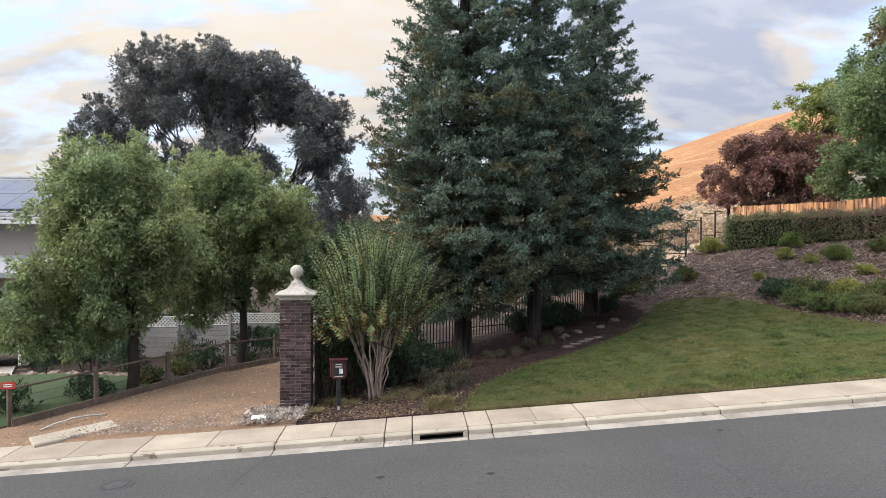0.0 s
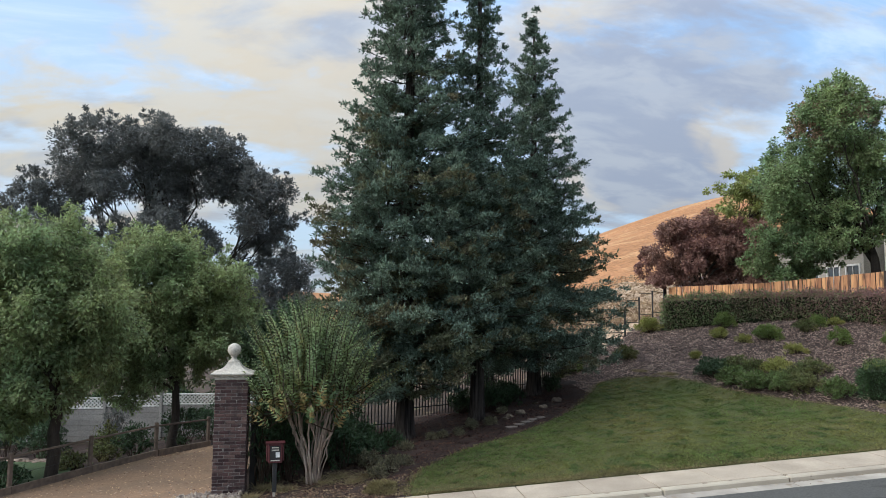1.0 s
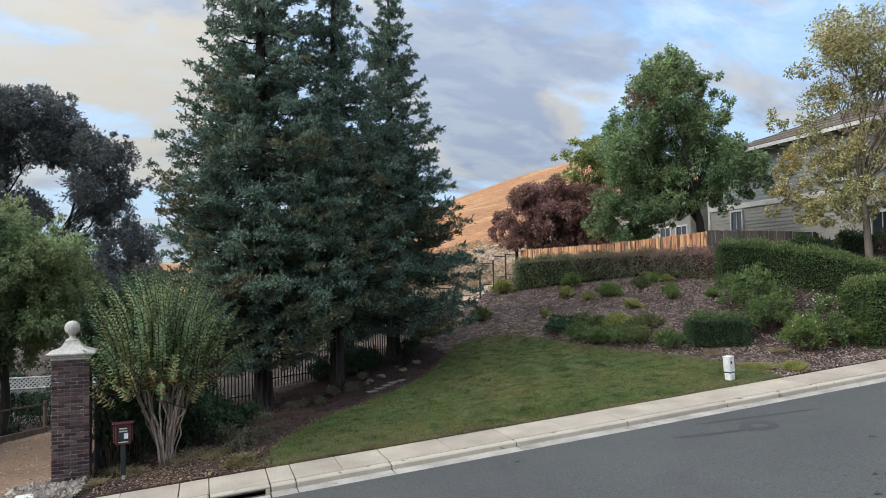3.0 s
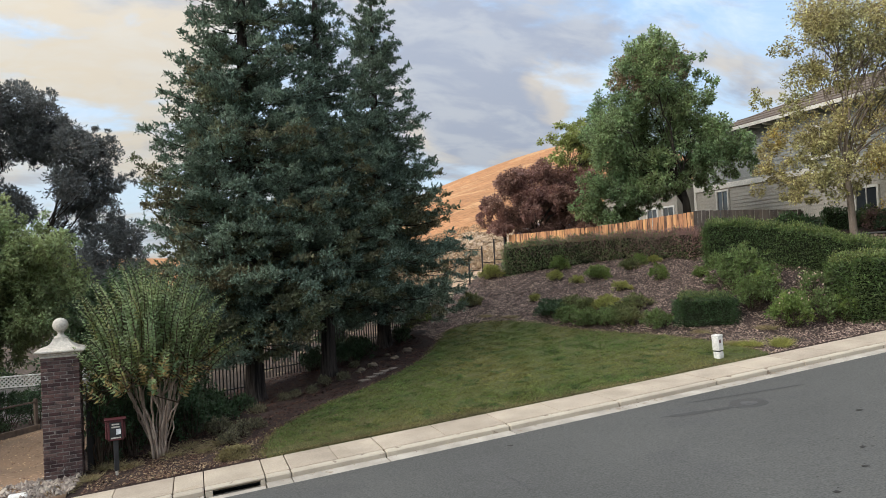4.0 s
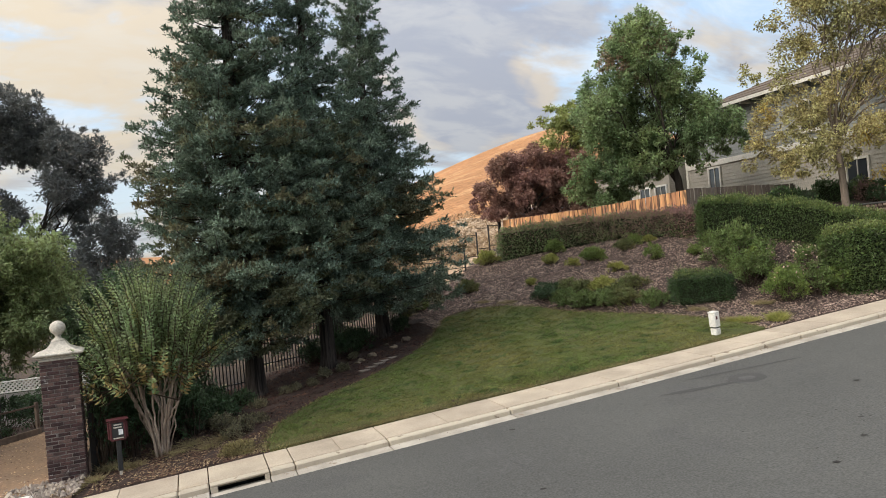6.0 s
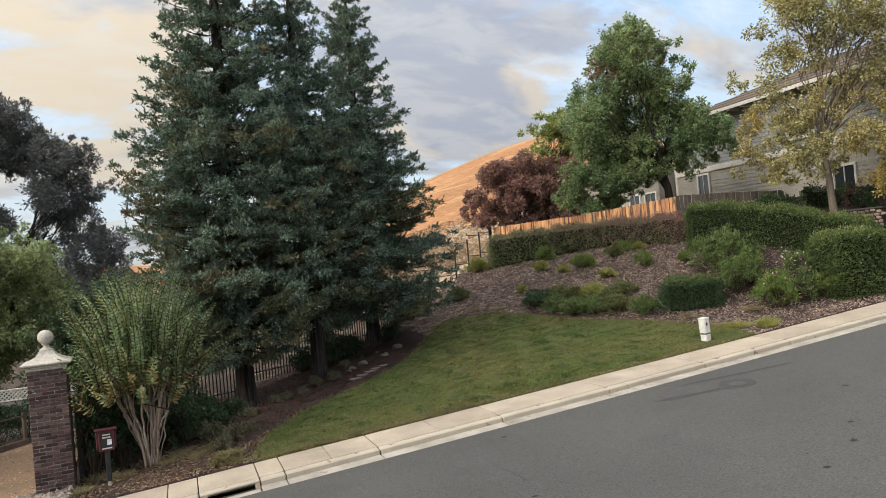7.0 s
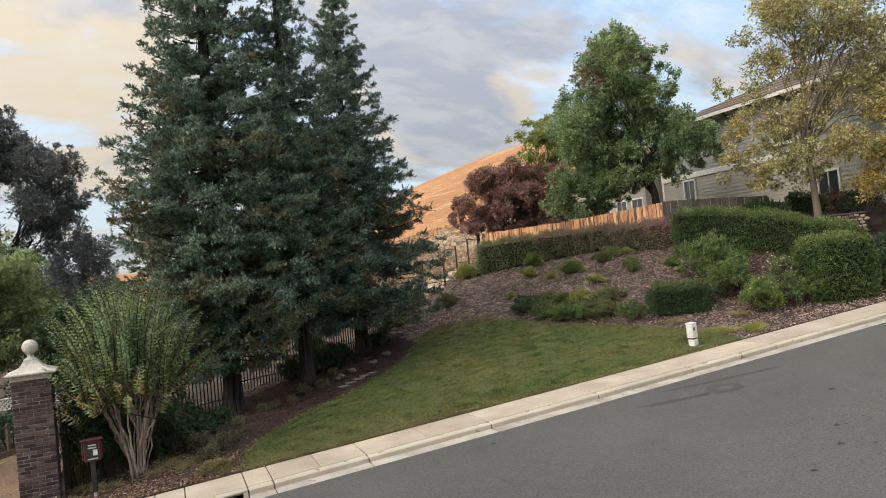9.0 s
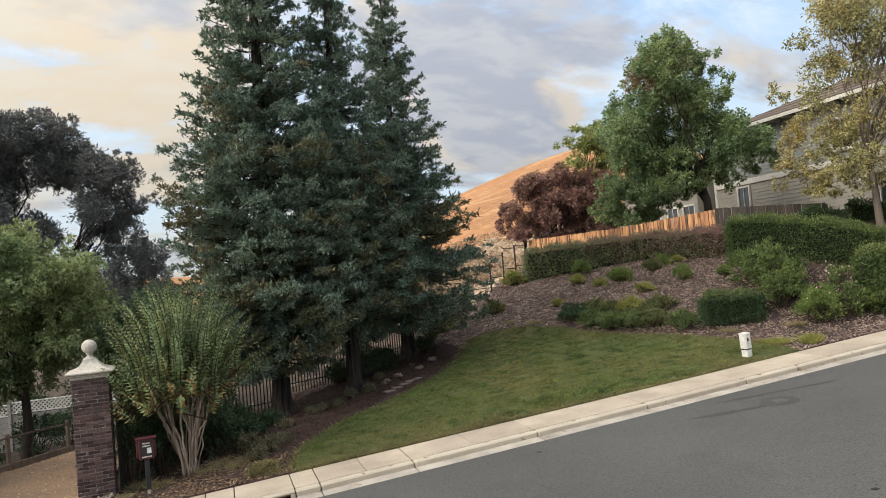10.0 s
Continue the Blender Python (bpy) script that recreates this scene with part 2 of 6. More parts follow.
    "bark_pale": material("smooth pale bark", (0.37, 0.29, 0.23), (0.21, 0.155, 0.12), 0.75, 9, 2.5, 0.5, stretch=(7, 7, 0.6), spots=(0.5, 0.42, 0.34), spot_scale=5, spot_at=0.6),
    "bark_grey": material("grey brown bark", (0.21, 0.17, 0.135), (0.14, 0.11, 0.088), 0.9, 14, 2, 0.5, stretch=(6, 6, 0.8)),
    "twig": material("brown twig", (0.07, 0.05, 0.035), (0.05, 0.035, 0.028), 0.9, 20, 3, 0.3),
}
LEAF = {
    "redwood": material("redwood foliage", (0.125, 0.175, 0.135), (0.155, 0.195, 0.135), 0.6, 2.0, 0.5, 0, island=0.6, through_light=0.3),
    "redwood_low": material("browning redwood foliage", (0.13, 0.15, 0.085), (0.16, 0.135, 0.075), 0.7, 2.0, 0.6, 0, island=0.5, through_light=0.2),
    "dark": material("dark gum foliage", (0.15, 0.155, 0.15), (0.165, 0.165, 0.155), 0.6, 2.0, 0.4, 0, contrast=0.12, island=0.18, through_light=0.3),
    "pear": material("pear tree foliage", (0.215, 0.28, 0.14), (0.3, 0.33, 0.145), 0.55, 2.0, 0.5, 0, island=0.5, through_light=0.55),
    "myrtle": material("crape myrtle foliage", (0.16, 0.225, 0.105), (0.21, 0.25, 0.1), 0.45, 2.0, 1.0, 0, island=0.5, through_light=0.35),
    "myrtle_gold": material("yellowing myrtle leaves", (0.21, 0.21, 0.065), (0.17, 0.19, 0.065), 0.45, 2.0, 1.0, 0, island=0.4, through_light=0.35),
    "myrtle_dry": material("rusty myrtle leaves", (0.3, 0.2, 0.075), (0.22, 0.18, 0.07), 0.6, 2.0, 1.0, 0, island=0.4, through_light=0.3),
    "maple": material("green sycamore foliage", (0.2, 0.275, 0.135), (0.28, 0.33, 0.14), 0.5, 2.0, 0.4, 0, island=0.55, through_light=0.5),
    "maple_red": material("reddening leaves", (0.31, 0.21, 0.14), (0.25, 0.23, 0.13), 0.5, 2.0, 0.4, 0, island=0.5, through_light=0.3),
    "lime": material("yellow green foliage", (0.33, 0.34, 0.11), (0.26, 0.3, 0.1), 0.5, 2.0, 0.4, 0, island=0.4, through_light=0.4),
    "plum": material("purple plum foliage", (0.275, 0.15, 0.13), (0.305, 0.185, 0.138), 0.6, 2.0, 0.4, 0, island=0.45, through_light=0.4),
    "yellow": material("yellowing foliage", (0.45, 0.375, 0.175), (0.32, 0.32, 0.15), 0.55, 2.0, 0.35, 0, island=0.55, through_light=0.4),
    "amber": material("golden autumn leaves", (0.5, 0.36, 0.09), (0.4, 0.3, 0.1), 0.55, 2.0, 0.5, 0, island=0.5, through_light=0.4),
    "hedge": material("clipped hedge foliage", (0.068, 0.104, 0.03), (0.1, 0.138, 0.042), 0.5, 2.0, 0.8, 0, island=0.55, through_light=0.25),
    "box": material("dark box foliage", (0.035, 0.066, 0.022), (0.055, 0.09, 0.03), 0.4, 2.0, 1.0, 0, island=0.7, through_light=0.2),
    "dusk": material("purple brown hedge foliage", (0.265, 0.15, 0.138), (0.21, 0.135, 0.115), 0.6, 2.0, 0.5, 0, island=0.55, through_light=0.2),
    "ivy": material("green hedge leaves", (0.14, 0.19, 0.075), (0.17, 0.2, 0.08), 0.55, 2.0, 0.6, 0, island=0.5, through_light=0.2),
    "olive": material("olive shrub foliage", (0.145, 0.185, 0.06), (0.105, 0.145, 0.045), 0.5, 2.0, 1.0, 0, island=0.65, through_light=0.3),
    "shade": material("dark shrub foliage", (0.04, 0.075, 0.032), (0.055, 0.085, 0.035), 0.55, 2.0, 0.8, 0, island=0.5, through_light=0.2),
    "sage": material("bushy groundcover", (0.11, 0.14, 0.045), (0.15, 0.13, 0.05), 0.6, 2.0, 0.9, 0, island=0.7, through_light=0.25),
    "silver": material("grey tan groundcover", (0.15, 0.145, 0.085), (0.2, 0.165, 0.105), 0.7, 2.0, 0.9, 0, island=0.6, through_light=0.25),
    "tuft": material("yellow green tuft", (0.27, 0.29, 0.07), (0.32, 0.3, 0.09), 0.6, 2.0, 1.5, 0, island=0.4, through_light=0.35),
    "fresh": material("fresh green shrub", (0.15, 0.215, 0.055), (0.19, 0.23, 0.06), 0.5, 2.0, 1.0, 0, island=0.4, through_light=0.35),
    "dry_tuft": material("dry ornamental grass", (0.36, 0.28, 0.16), (0.22, 0.19, 0.09), 0.8, 2.0, 2.0, 0, island=0.4, through_light=0.3),
    "bloom": material("pink blossom", (0.72, 0.42, 0.4), (0.7, 0.58, 0.46), 0.6, 2.0, 3.0, 0, island=0.3, through_light=0.3),
    # paler hedge leaf for top faces: light from above put into the colour
    "lit_top": material("hedge top leaves, sky light in their colour", (0.15, 0.185, 0.055), (0.2, 0.225, 0.075), 0.4, 2.0, 1.0, 0, island=0.6, through_light=0.3),
    "dry_edge": material("dry lawn edge", (0.23, 0.19, 0.085), (0.17, 0.145, 0.07), 0.7, 2.0, 0.8, 0, island=0.6, through_light=0.25),
    # near-black: the shade among inner twigs, put into the filler's colour
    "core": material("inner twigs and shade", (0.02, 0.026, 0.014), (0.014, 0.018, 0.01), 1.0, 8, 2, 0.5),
}


def glass():
    m = bpy.data.materials.new("window glass")
    m.use_nodes = True
    p = m.node_tree.nodes["Principled BSDF"]
    p.inputs["Base Color"].default_value = (0.03, 0.035, 0.04, 1)
    p.inputs["Roughness"].default_value, p.inputs["Metallic"].default_value = 0.04, 0.0
    p.inputs["Specular IOR Level"].default_value = 0.9
    return m


MAT["glass"] = glass()


# ---- helpers for shapes ----
class Shape:
    """Collects vertices and faces for one mesh."""

    def __init__(self):
        self.v, self.f, self.n = [], [], 0

    def add(self, v, f):
        v = np.asarray(v, float)
        self.v.append(v)
        self.f += [tuple(i + self.n for i in q) for q in f]
        self.n += len(v)
        return self

    def mesh(self, name):
        me = bpy.data.meshes.new(name)
        me.from_pydata([tuple(p) for p in np.concatenate(self.v)], [], self.f)
        me.update()
        return me


def quick_mesh(name, v, f):
    """A mesh from arrays of vertices and of faces that all have the same number of corners."""
    v, f = np.asarray(v, np.float32), np.asarray(f, np.int32)
    me = bpy.data.meshes.new(name)
    k = f.shape[1]
    me.vertices.add(len(v))
    me.vertices.foreach_set("co", v.ravel())
    me.loops.add(f.size)
    me.loops.foreach_set("vertex_index", f.ravel())
    me.polygons.add(len(f))
    me.polygons.foreach_set("loop_start", np.arange(0, f.size, k, dtype=np.int32))
    me.polygons.foreach_set("loop_total", np.full(len(f), k, np.int32))
    me.update(calc_edges=True)
    return me


def smooth(me):
    me.polygons.foreach_set("use_smooth", np.ones(len(me.polygons), bool))
    return me


def link(name, me, mat, parent=None, label="", at=None):
    if mat is not None and not me.materials:
        me.materials.append(mat)
    ob = new(name, me)
    if parent is not None:
        ob.parent = parent
    if at is not None:
        ob.matrix_basis = at
    if label:
        ob["label"] = label
    return ob


def part(name, shape, mat, parent, label="", at=None, soft=False):
    me = shape.mesh(name) if isinstance(shape, Shape) else shape
    return link(name, smooth(me) if soft else me, mat, parent, label, at)


def thing(name, at, label, category, group="", kind=""):
    ob = new(name)
    ob.empty_display_size = 0.2
    ob.matrix_basis = at
    return tagged(ob, label, category, group, kind)


def block(sx, sy, sz, c=0.01, at=(0, 0, 0)):
    """A box with chamfered edges, its base centre at `at`."""
    h = np.array((sx, sy, sz)) / 2
    c = min(c, *(h * 0.9))
    v, f, ix = [], [], {}
    for s in [(a, b, d) for a in (-1, 1) for b in (-1, 1) for d in (-1, 1)]:
        for k in range(3):
            p = np.array(s) * (h - c)
            p[k] = s[k] * h[k]
            ix[s, k] = len(v)
            v.append(p + np.array(at) + (0, 0, sz / 2))
    for k in range(3):
        i, j = (k + 1) % 3, (k + 2) % 3
        for s in (-1, 1):
            ring = []
            for a, b in ((-1, -1), (1, -1), (1, 1), (-1, 1)):
                q = [0, 0, 0]
                q[k], q[i], q[j] = s, a, b
                ring.append(ix[tuple(q), k])
            f.append(tuple(ring if s > 0 else ring[::-1]))
        for a in (-1, 1):
            for b in (-1, 1):
                q1, q2 = [0, 0, 0], [0, 0, 0]
                q1[k], q2[k] = -1, 1
                q1[i] = q2[i] = a
                q1[j] = q2[j] = b
                f.append((ix[tuple(q1), i], ix[tuple(q2), i], ix[tuple(q2), j], ix[tuple(q1), j]))
    for s in [(a, b, d) for a in (-1, 1) for b in (-1, 1) for d in (-1, 1)]:
        f.append(tuple(ix[s, k] for k in range(3)))
    return np.array(v), f


def lathe(profile, sides=16):
    """A turned form from (radius, height) pairs, closed at both ends."""
    a = np.linspace(0, 2 * np.pi, sides, endpoint=False)
    v = [(r * np.cos(t), r * np.sin(t), z) for r, z in profile for t in a]
    f = [(i * sides + j, i * sides + (j + 1) % sides, (i + 1) * sides + (j + 1) % sides, (i + 1) * sides + j)
         for i in range(len(profile) - 1) for j in range(sides)]
    f += [tuple(range(sides))[::-1], tuple((len(profile) - 1) * sides + j for j in range(sides))]
    return np.array(v), f


def tube(points, radii, sides=7):
    p, r = np.asarray(points, float), np.asarray(radii, float)
    t = np.gradient(p, axis=0)
    t /= np.linalg.norm(t, axis=1)[:, None] + 1e-9
    ref = np.where(np.abs(t[:, 2:3]) > 0.9, np.array([[1.0, 0, 0]]), np.array([[0, 0, 1.0]]))
    a = np.cross(t, ref)
    a /= np.linalg.norm(a, axis=1)[:, None] + 1e-9
    b = np.cross(t, a)
    th = np.linspace(0, 2 * np.pi, sides, endpoint=False)
    v = (p[:, None] + r[:, None, None] * (a[:, None] * np.cos(th)[None, :, None] + b[:, None] * np.sin(th)[None, :, None])).reshape(-1, 3)
    f = [(i * sides + j, i * sides + (j + 1) % sides, (i + 1) * sides + (j + 1) % sides, (i + 1) * sides + j)
         for i in range(len(p) - 1) for j in range(sides)]
    f += [tuple(range(sides))[::-1], tuple((len(p) - 1) * sides + j for j in range(sides))]
    return v, f


def unit(v):
    return v / (np.linalg.norm(v, axis=-1, keepdims=True) + 1e-9)


def blades(name, p, along, side, length, width, fold=0.25):
    """Many small pointed leaves: each one a folded four-cornered face of its own."""
    p, along, side = np.asarray(p, float), unit(np.asarray(along, float)), np.asarray(side, float)
    side = unit(side - along * (side * along).sum(1)[:, None])
    up = np.cross(along, side)
    l, w = np.broadcast_to(length, len(p))[:, None], np.broadcast_to(width, len(p))[:, None]
    mid = p + along * l * 0.45
    v = np.stack([p, mid + side * w * 0.5 + up * w * fold, p + along * l, mid - side * w * 0.5 + up * w * fold], 1).reshape(-1, 3)
    return quick_mesh(name, v, np.arange(len(p) * 4).reshape(-1, 4))


def needles(name, p, along, side, length, width):
    """Many very small leaves, each one three-cornered face."""
    p, along, side = np.asarray(p, float), unit(np.asarray(along, float)), np.asarray(side, float)
    side = unit(side - along * (side * along).sum(1)[:, None])
    l, w = np.broadcast_to(length, len(p))[:, None], np.broadcast_to(width, len(p))[:, None]
    v = np.stack([p - side * w * 0.5, p + side * w * 0.5, p + along * l], 1).reshape(-1, 3)
    return quick_mesh(name, v, np.arange(len(p) * 3).reshape(-1, 3))


def sphere_dirs(rng, n):
    return unit(rng.normal(size=(n, 3)))


def clump_leaves(name, rng, clumps, density, length, width, droop=0.3, shell=0.55, spread=0.7, form=blades, puff=0.26):
    """Leaves spread through clumps (x, y, z, rx, ry, rz): thicker towards the outside, uneven in outline."""
    P, A = [], []
    for c in clumps:
        c = np.asarray(c, float)
        n = int(density * (c[3] * c[4] * c[5]) ** (2 / 3))
        # each clump is a handful of tufts, so that its outline breaks up
        k = max(6, int(n / 45))
        d = sphere_dirs(rng, k)
        rad = shell + (1 - shell) * rng.random(k) ** 0.6
        tuft = c[:3] + d * c[3:6] * (rad * rng.uniform(0.82, 1.16, k))[:, None]
        which = rng.integers(0, k, n)
        size = (c[3:6].mean() * puff + 0.06 * puff / 0.26) * rng.uniform(0.6, 1.35, k)
        off = sphere_dirs(rng, n) * (rng.random(n) ** 0.5)[:, None] * size[which][:, None]
        P.append(tuft[which] + off)
        A.append(unit(d[which] * 0.6 + off / (size[which][:, None] + 1e-6) * 0.8 + rng.normal(size=(n, 3)) * spread) - np.array([0, 0, droop]))
    P, A = np.concatenate(P), np.concatenate(A)
    n = len(P)
    side = np.cross(A, np.array([0, 0, 1.0])) + rng.normal(size=(n, 3)) * 1.1
    return form(name, P, A, side, length * rng.uniform(0.7, 1.3, n), width * rng.uniform(0.7, 1.3, n))


def bend(a, b, rng, sag=0.1, n=6, wobble=0.035):
    """A crooked line from a to b."""
    a, b = np.asarray(a, float), np.asarray(b, float)
    k = np.linspace(0, 1, n)[:, None]
    L = np.linalg.norm(b - a)
    wob = rng.normal(size=(n, 3)) * L * wobble
    wob[0] = wob[-1] = 0
    return a + (b - a) * k + wob + np.array([0, 0, 1.0]) * (np.sin(np.pi * k) * L * sag)


def ramp(v, a, b):
    k = np.clip((np.asarray(v, float) - a) / (b - a), 0.0, 1.0)
    return k * k * (3 - 2 * k)


def grade(x):
    """Height of the kerb's top along the street."""
    x = np.clip(np.asarray(x, float), -40.0, 45.0)
    return 0.1375 + 0.0722 * x + 0.00025 * x * x


def ground_z(x, y):
    """Height of the land behind the far pavement, and of the bank on the near side."""
    x, y = np.asarray(x, float), np.asarray(y, float)
    v = np.maximum(y - 13.6, 0.0)
    z = grade(x) + 0.02 * np.minimum(v, 1.0)
    z = z + 0.055 * np.minimum(v, 16.0) * ramp(x, 0.0, 9.0)
    s = 0.91 * (x - 8.9) + 0.42 * (y - 23.7)
    bank = 0.24 * np.clip(s + 0.3, 0.0, 7.4) * ramp(v, 0.0, 5.0)
    z = z + bank * (1 - 0.75 * ramp(y, 28.0, 38.0)) * ramp(x, 4.0, 9.0)
    z = z + ramp(x, 17.0, 24.0) * ramp(y, 15.5, 21.0) * 0.5
    z = z - 0.1 * np.clip(y - 19.5, 0.0, 22.0) * (1 - ramp(x, -5.0, 4.0))
    r = np.hypot(x, y)
    az = np.degrees(np.arctan2(x, np.maximum(y, 1.0)))
    crest = 0.028 + 0.132 * ramp(az, 0.0, 33.0) - 0.07 * ramp(az, 31.0, 46.0)
    far = 3.66 + crest * 241.0
    k = ramp(r, 40.0, 260.0)
    z = z * (1 - k) + far * k
    z = z + (y < 4.0) * (1.75 * ramp(-y, -3.2, 0.0) + 0.15)
    return z


def on_ground(x, y, turn=0.0, sink=0.0):
    return pose(x, y, float(ground_z(x, y)) - sink, 0, 0, turn)


# ---- land ----
FENCE_LINE = [(-2.0, 15.4), (-0.7, 19.9), (6.3, 24.5), (8.2, 25.95), (11.07, 28.15), (14.1, 31.0)]


def line_x(points, y):
    """x on a line of (x, y) points, at y."""
    q = np.array(points)
    return np.interp(y, q[:, 1], q[:, 0])


def axis(*spans):
    out = [spans[0][0]]
    for a, b, step in spans:
        n = max(1, int(round((b - a) / step)))
        out += list(np.linspace(a, b, n + 1)[1:])
    return np.array(out)


def build_ground():
    xs = axis((-900, -200, 50), (-200, -40, 8), (-40, -14, 1), (-14, 26, 0.3), (26, 60, 1), (60, 200, 6), (200, 900, 50))
    ys = axis((-400, -60, 40), (-60, -6, 4), (-6, 3.4, 0.5), (3.4, 3.6, 0.2), (3.6, 13.5, 1.1), (13.5, 13.62, 0.12), (13.62, 34, 0.3), (34, 70, 1), (70, 280, 4), (280, 900, 40))
    X, Y = np.meshgrid(xs, ys)
    Z = ground_z(X, Y)
    street = (Y > 3.5) & (Y < 13.55)
    Z = np.where(street, grade(X) - 0.35, Z)
    rng = np.random.default_rng(4)
    near = (np.abs(X) < 30) & (Y > 13.7) & (Y < 36)
    Z = Z + np.where(near, rng.normal(size=Z.shape) * 0.018, 0)
    # the far hill rolls a little
    roll = np.sin(X * 0.021 + 1.0) * np.cos(Y * 0.017) * 1.2 + np.sin(X * 0.06 + Y * 0.04) * 0.5
    Z = Z + roll * ramp(np.hypot(X, Y), 70, 160)
    ny, nx = X.shape
    i = np.arange(ny * nx).reshape(ny, nx)
    f = np.stack([i[:-1, :-1], i[:-1, 1:], i[1:, 1:], i[1:, :-1]], -1).reshape(-1, 4)
    me = quick_mesh("ground", np.stack([X, Y, Z], -1).reshape(-1, 3), f)
    for k in ("dry_hill", "soil", "far_lawn", "shaded_thatch", "slope"):
        me.materials.append(MAT[k])
    cx, cy = (X[:-1, :-1] + X[1:, 1:]) / 2, (Y[:-1, :-1] + Y[1:, 1:]) / 2
    # soil runs on behind the fence, its dark colour standing for tree shade
    soil = (cy > 13) & (cy < 31) & (cx > line_x(FENCE_LINE, cy) - np.where(cy < 24.5, 2.2 + 0.5 * np.sin(cy * 2.1), 0.1)) & (cx < 30)
    soil |= (cy > 13) & (cy < 34) & (cx < -0.5) & (cx > -30) & (cy < 29)
    behind = (cy > 13) & (np.hypot(cx, cy) < np.where(cx < 0.14 * cy, 130, 80 + 3 * np.sin(cx * 0.9) + 2 * np.sin(cx * 2.3 + cy)))
    pick = np.where(soil, 1, np.where(cy < 13, 2, np.where(behind, 3, 0))).astype(np.int32)
    # further right the same dry ground keeps its light straw colour
    pick[(pick == 3) & (cx > 9.5 + 0.4 * np.sin(cy))] = 4
    me.polygons.foreach_set("material_index", pick.ravel())
    tagged(link("ground", smooth(me), None), "sloping mulch beds running back to a dry golden hill", "ground", kind="structure")


build_ground()


def sheet(name, low, high, across, lift, mat, label, category="", kind="structure"):
    """A strip of land between two lines with as many points, laid on the ground."""
    low, high = np.array(low, float), np.array(high, float)
    k = np.linspace(0, 1, across + 1)[:, None, None]
    p = low[None] * (1 - k) + high[None] * k
    z = ground_z(p[..., 0], p[..., 1]) + lift * np.minimum(1.0, k[..., 0] * 10 + 0.05)
    v = np.concatenate([p, z[..., None]], -1)
    n = v.shape[1]
    i = np.arange(v.shape[0] * n).reshape(v.shape[0], n)
    f = np.stack([i[:-1, :-1], i[:-1, 1:], i[1:, 1:], i[1:, :-1]], -1).reshape(-1, 4)
    me = smooth(quick_mesh(name, v.reshape(-1, 3), f))
    return tagged(link(name, me, mat), label, category or name, kind=kind)


def curve_through(points, n):
    """A rounded line through a few points."""
    q = np.array(points, float)
    q = np.concatenate([[2 * q[0] - q[1]], q, [2 * q[-1] - q[-2]]])
    out = []
    for u in np.linspace(0, len(points) - 1 - 1e-6, n):
        i, t = int(u), u - int(u)
        a, b, c, d = q[i:i + 4]
        out.append(0.5 * (2 * b + (c - a) * t + (2 * a - 5 * b + 4 * c - d) * t * t + (3 * b - a - 3 * c + d) * t ** 3))
    return np.array(out)


LAWN_EDGE = curve_through([(1.15, 13.72), (1.35, 14.7), (1.75, 15.7), (2.8, 17.0), (4.1, 17.9), (6.1, 19.7), (7.5, 21.9), (8.5, 23.55), (9.6, 22.95), (10.5, 21.4), (11.04, 19.5), (11.7, 18.0), (12.55, 16.3), (12.95, 14.7), (13.0, 13.72)], 90)


def lawn_foot():
    u = np.linspace(0, 1, 90)
    return np.stack([1.15 + u * 11.85, np.full(90, 13.625)], 1)


sheet("lawn", lawn_foot(), LAWN_EDGE, 40, 0.05, MAT["turf"], "sloping green front lawn with a curved edge", "lawn")
sheet("garden_path", [(-20, 25.9), (-17, 26.0), (-14.2, 25.8)], [(-22, 33), (-18.9, 32.4), (-17.2, 31.6)], 8, 0.06, MAT["cast"], "pale concrete garden path beside the house", "path")
# gravel drive between the low rail fence and the gate pillar
sheet("gravel_drive", [(-9.2, 13.62), (-7.5, 13.62), (-5, 13.62), (-3.4, 13.62), (-2.2, 13.62)],
      [(-8.25, 14.85), (-6.9, 16.8), (-5.2, 19.4), (-4.3, 21.6), (-2.6, 24.0)], 40, 0.075, MAT["gravel"], "tan decomposed granite drive", "drive")
sheet("neighbour_lawn", [(-24, 14.2), (-16, 14.2), (-8.8, 14.9), (-6.6, 17.9)], [(-24, 24.6), (-16, 25.2), (-11.7, 24.0), (-6.95, 19.5)], 24, 0.075,
      MAT["far_lawn"], "clipped green lawn behind the rail fence", "lawn")


# ---- street ----
def build_road():
    xs, ys = np.arange(-80, 90.1, 1.0), np.linspace(3.6, 12.12, 14)
    X, Y = np.meshgrid(xs, ys)
    Z = grade(X) - 0.1 + 0.07 * (1 - ((Y - 8.0) / 4.24) ** 2)
    i = np.arange(X.size).reshape(X.shape)
    f = np.stack([i[:-1, :-1], i[:-1, 1:], i[1:, 1:], i[1:, :-1]], -1).reshape(-1, 4)
    tagged(link("road", smooth(quick_mesh("road", np.stack([X, Y, Z], -1).reshape(-1, 3), f)), MAT["asphalt"]), "worn grey asphalt street running uphill", "road", kind="structure")


build_road()


def road_z(x, y):
    return float(grade(x)) - 0.1 + 0.07 * (1 - ((y - 8.0) / 4.24) ** 2)


def slope_pose(x, y, drop=0.0):
    d = float(grade(x + 0.5) - grade(x - 0.5))
    return pose(x, y, float(grade(x)) + drop, 0, -math.degrees(math.atan(d)), 0)


DEEP = [-4.84 - 2.44 * k for k in range(10, 0, -1)] + [-4.84, -2.38, -0.46, 0.03, 1.02, 1.45] + [3.13 + 2.44 * k for k in range(0, 16)]


def build_pavement():
    walk_ = thing("pavement", pose(0, 0, 0), "pale concrete pavement with kerb and jointed slabs", "pavement", kind="structure")
    shapes = {}

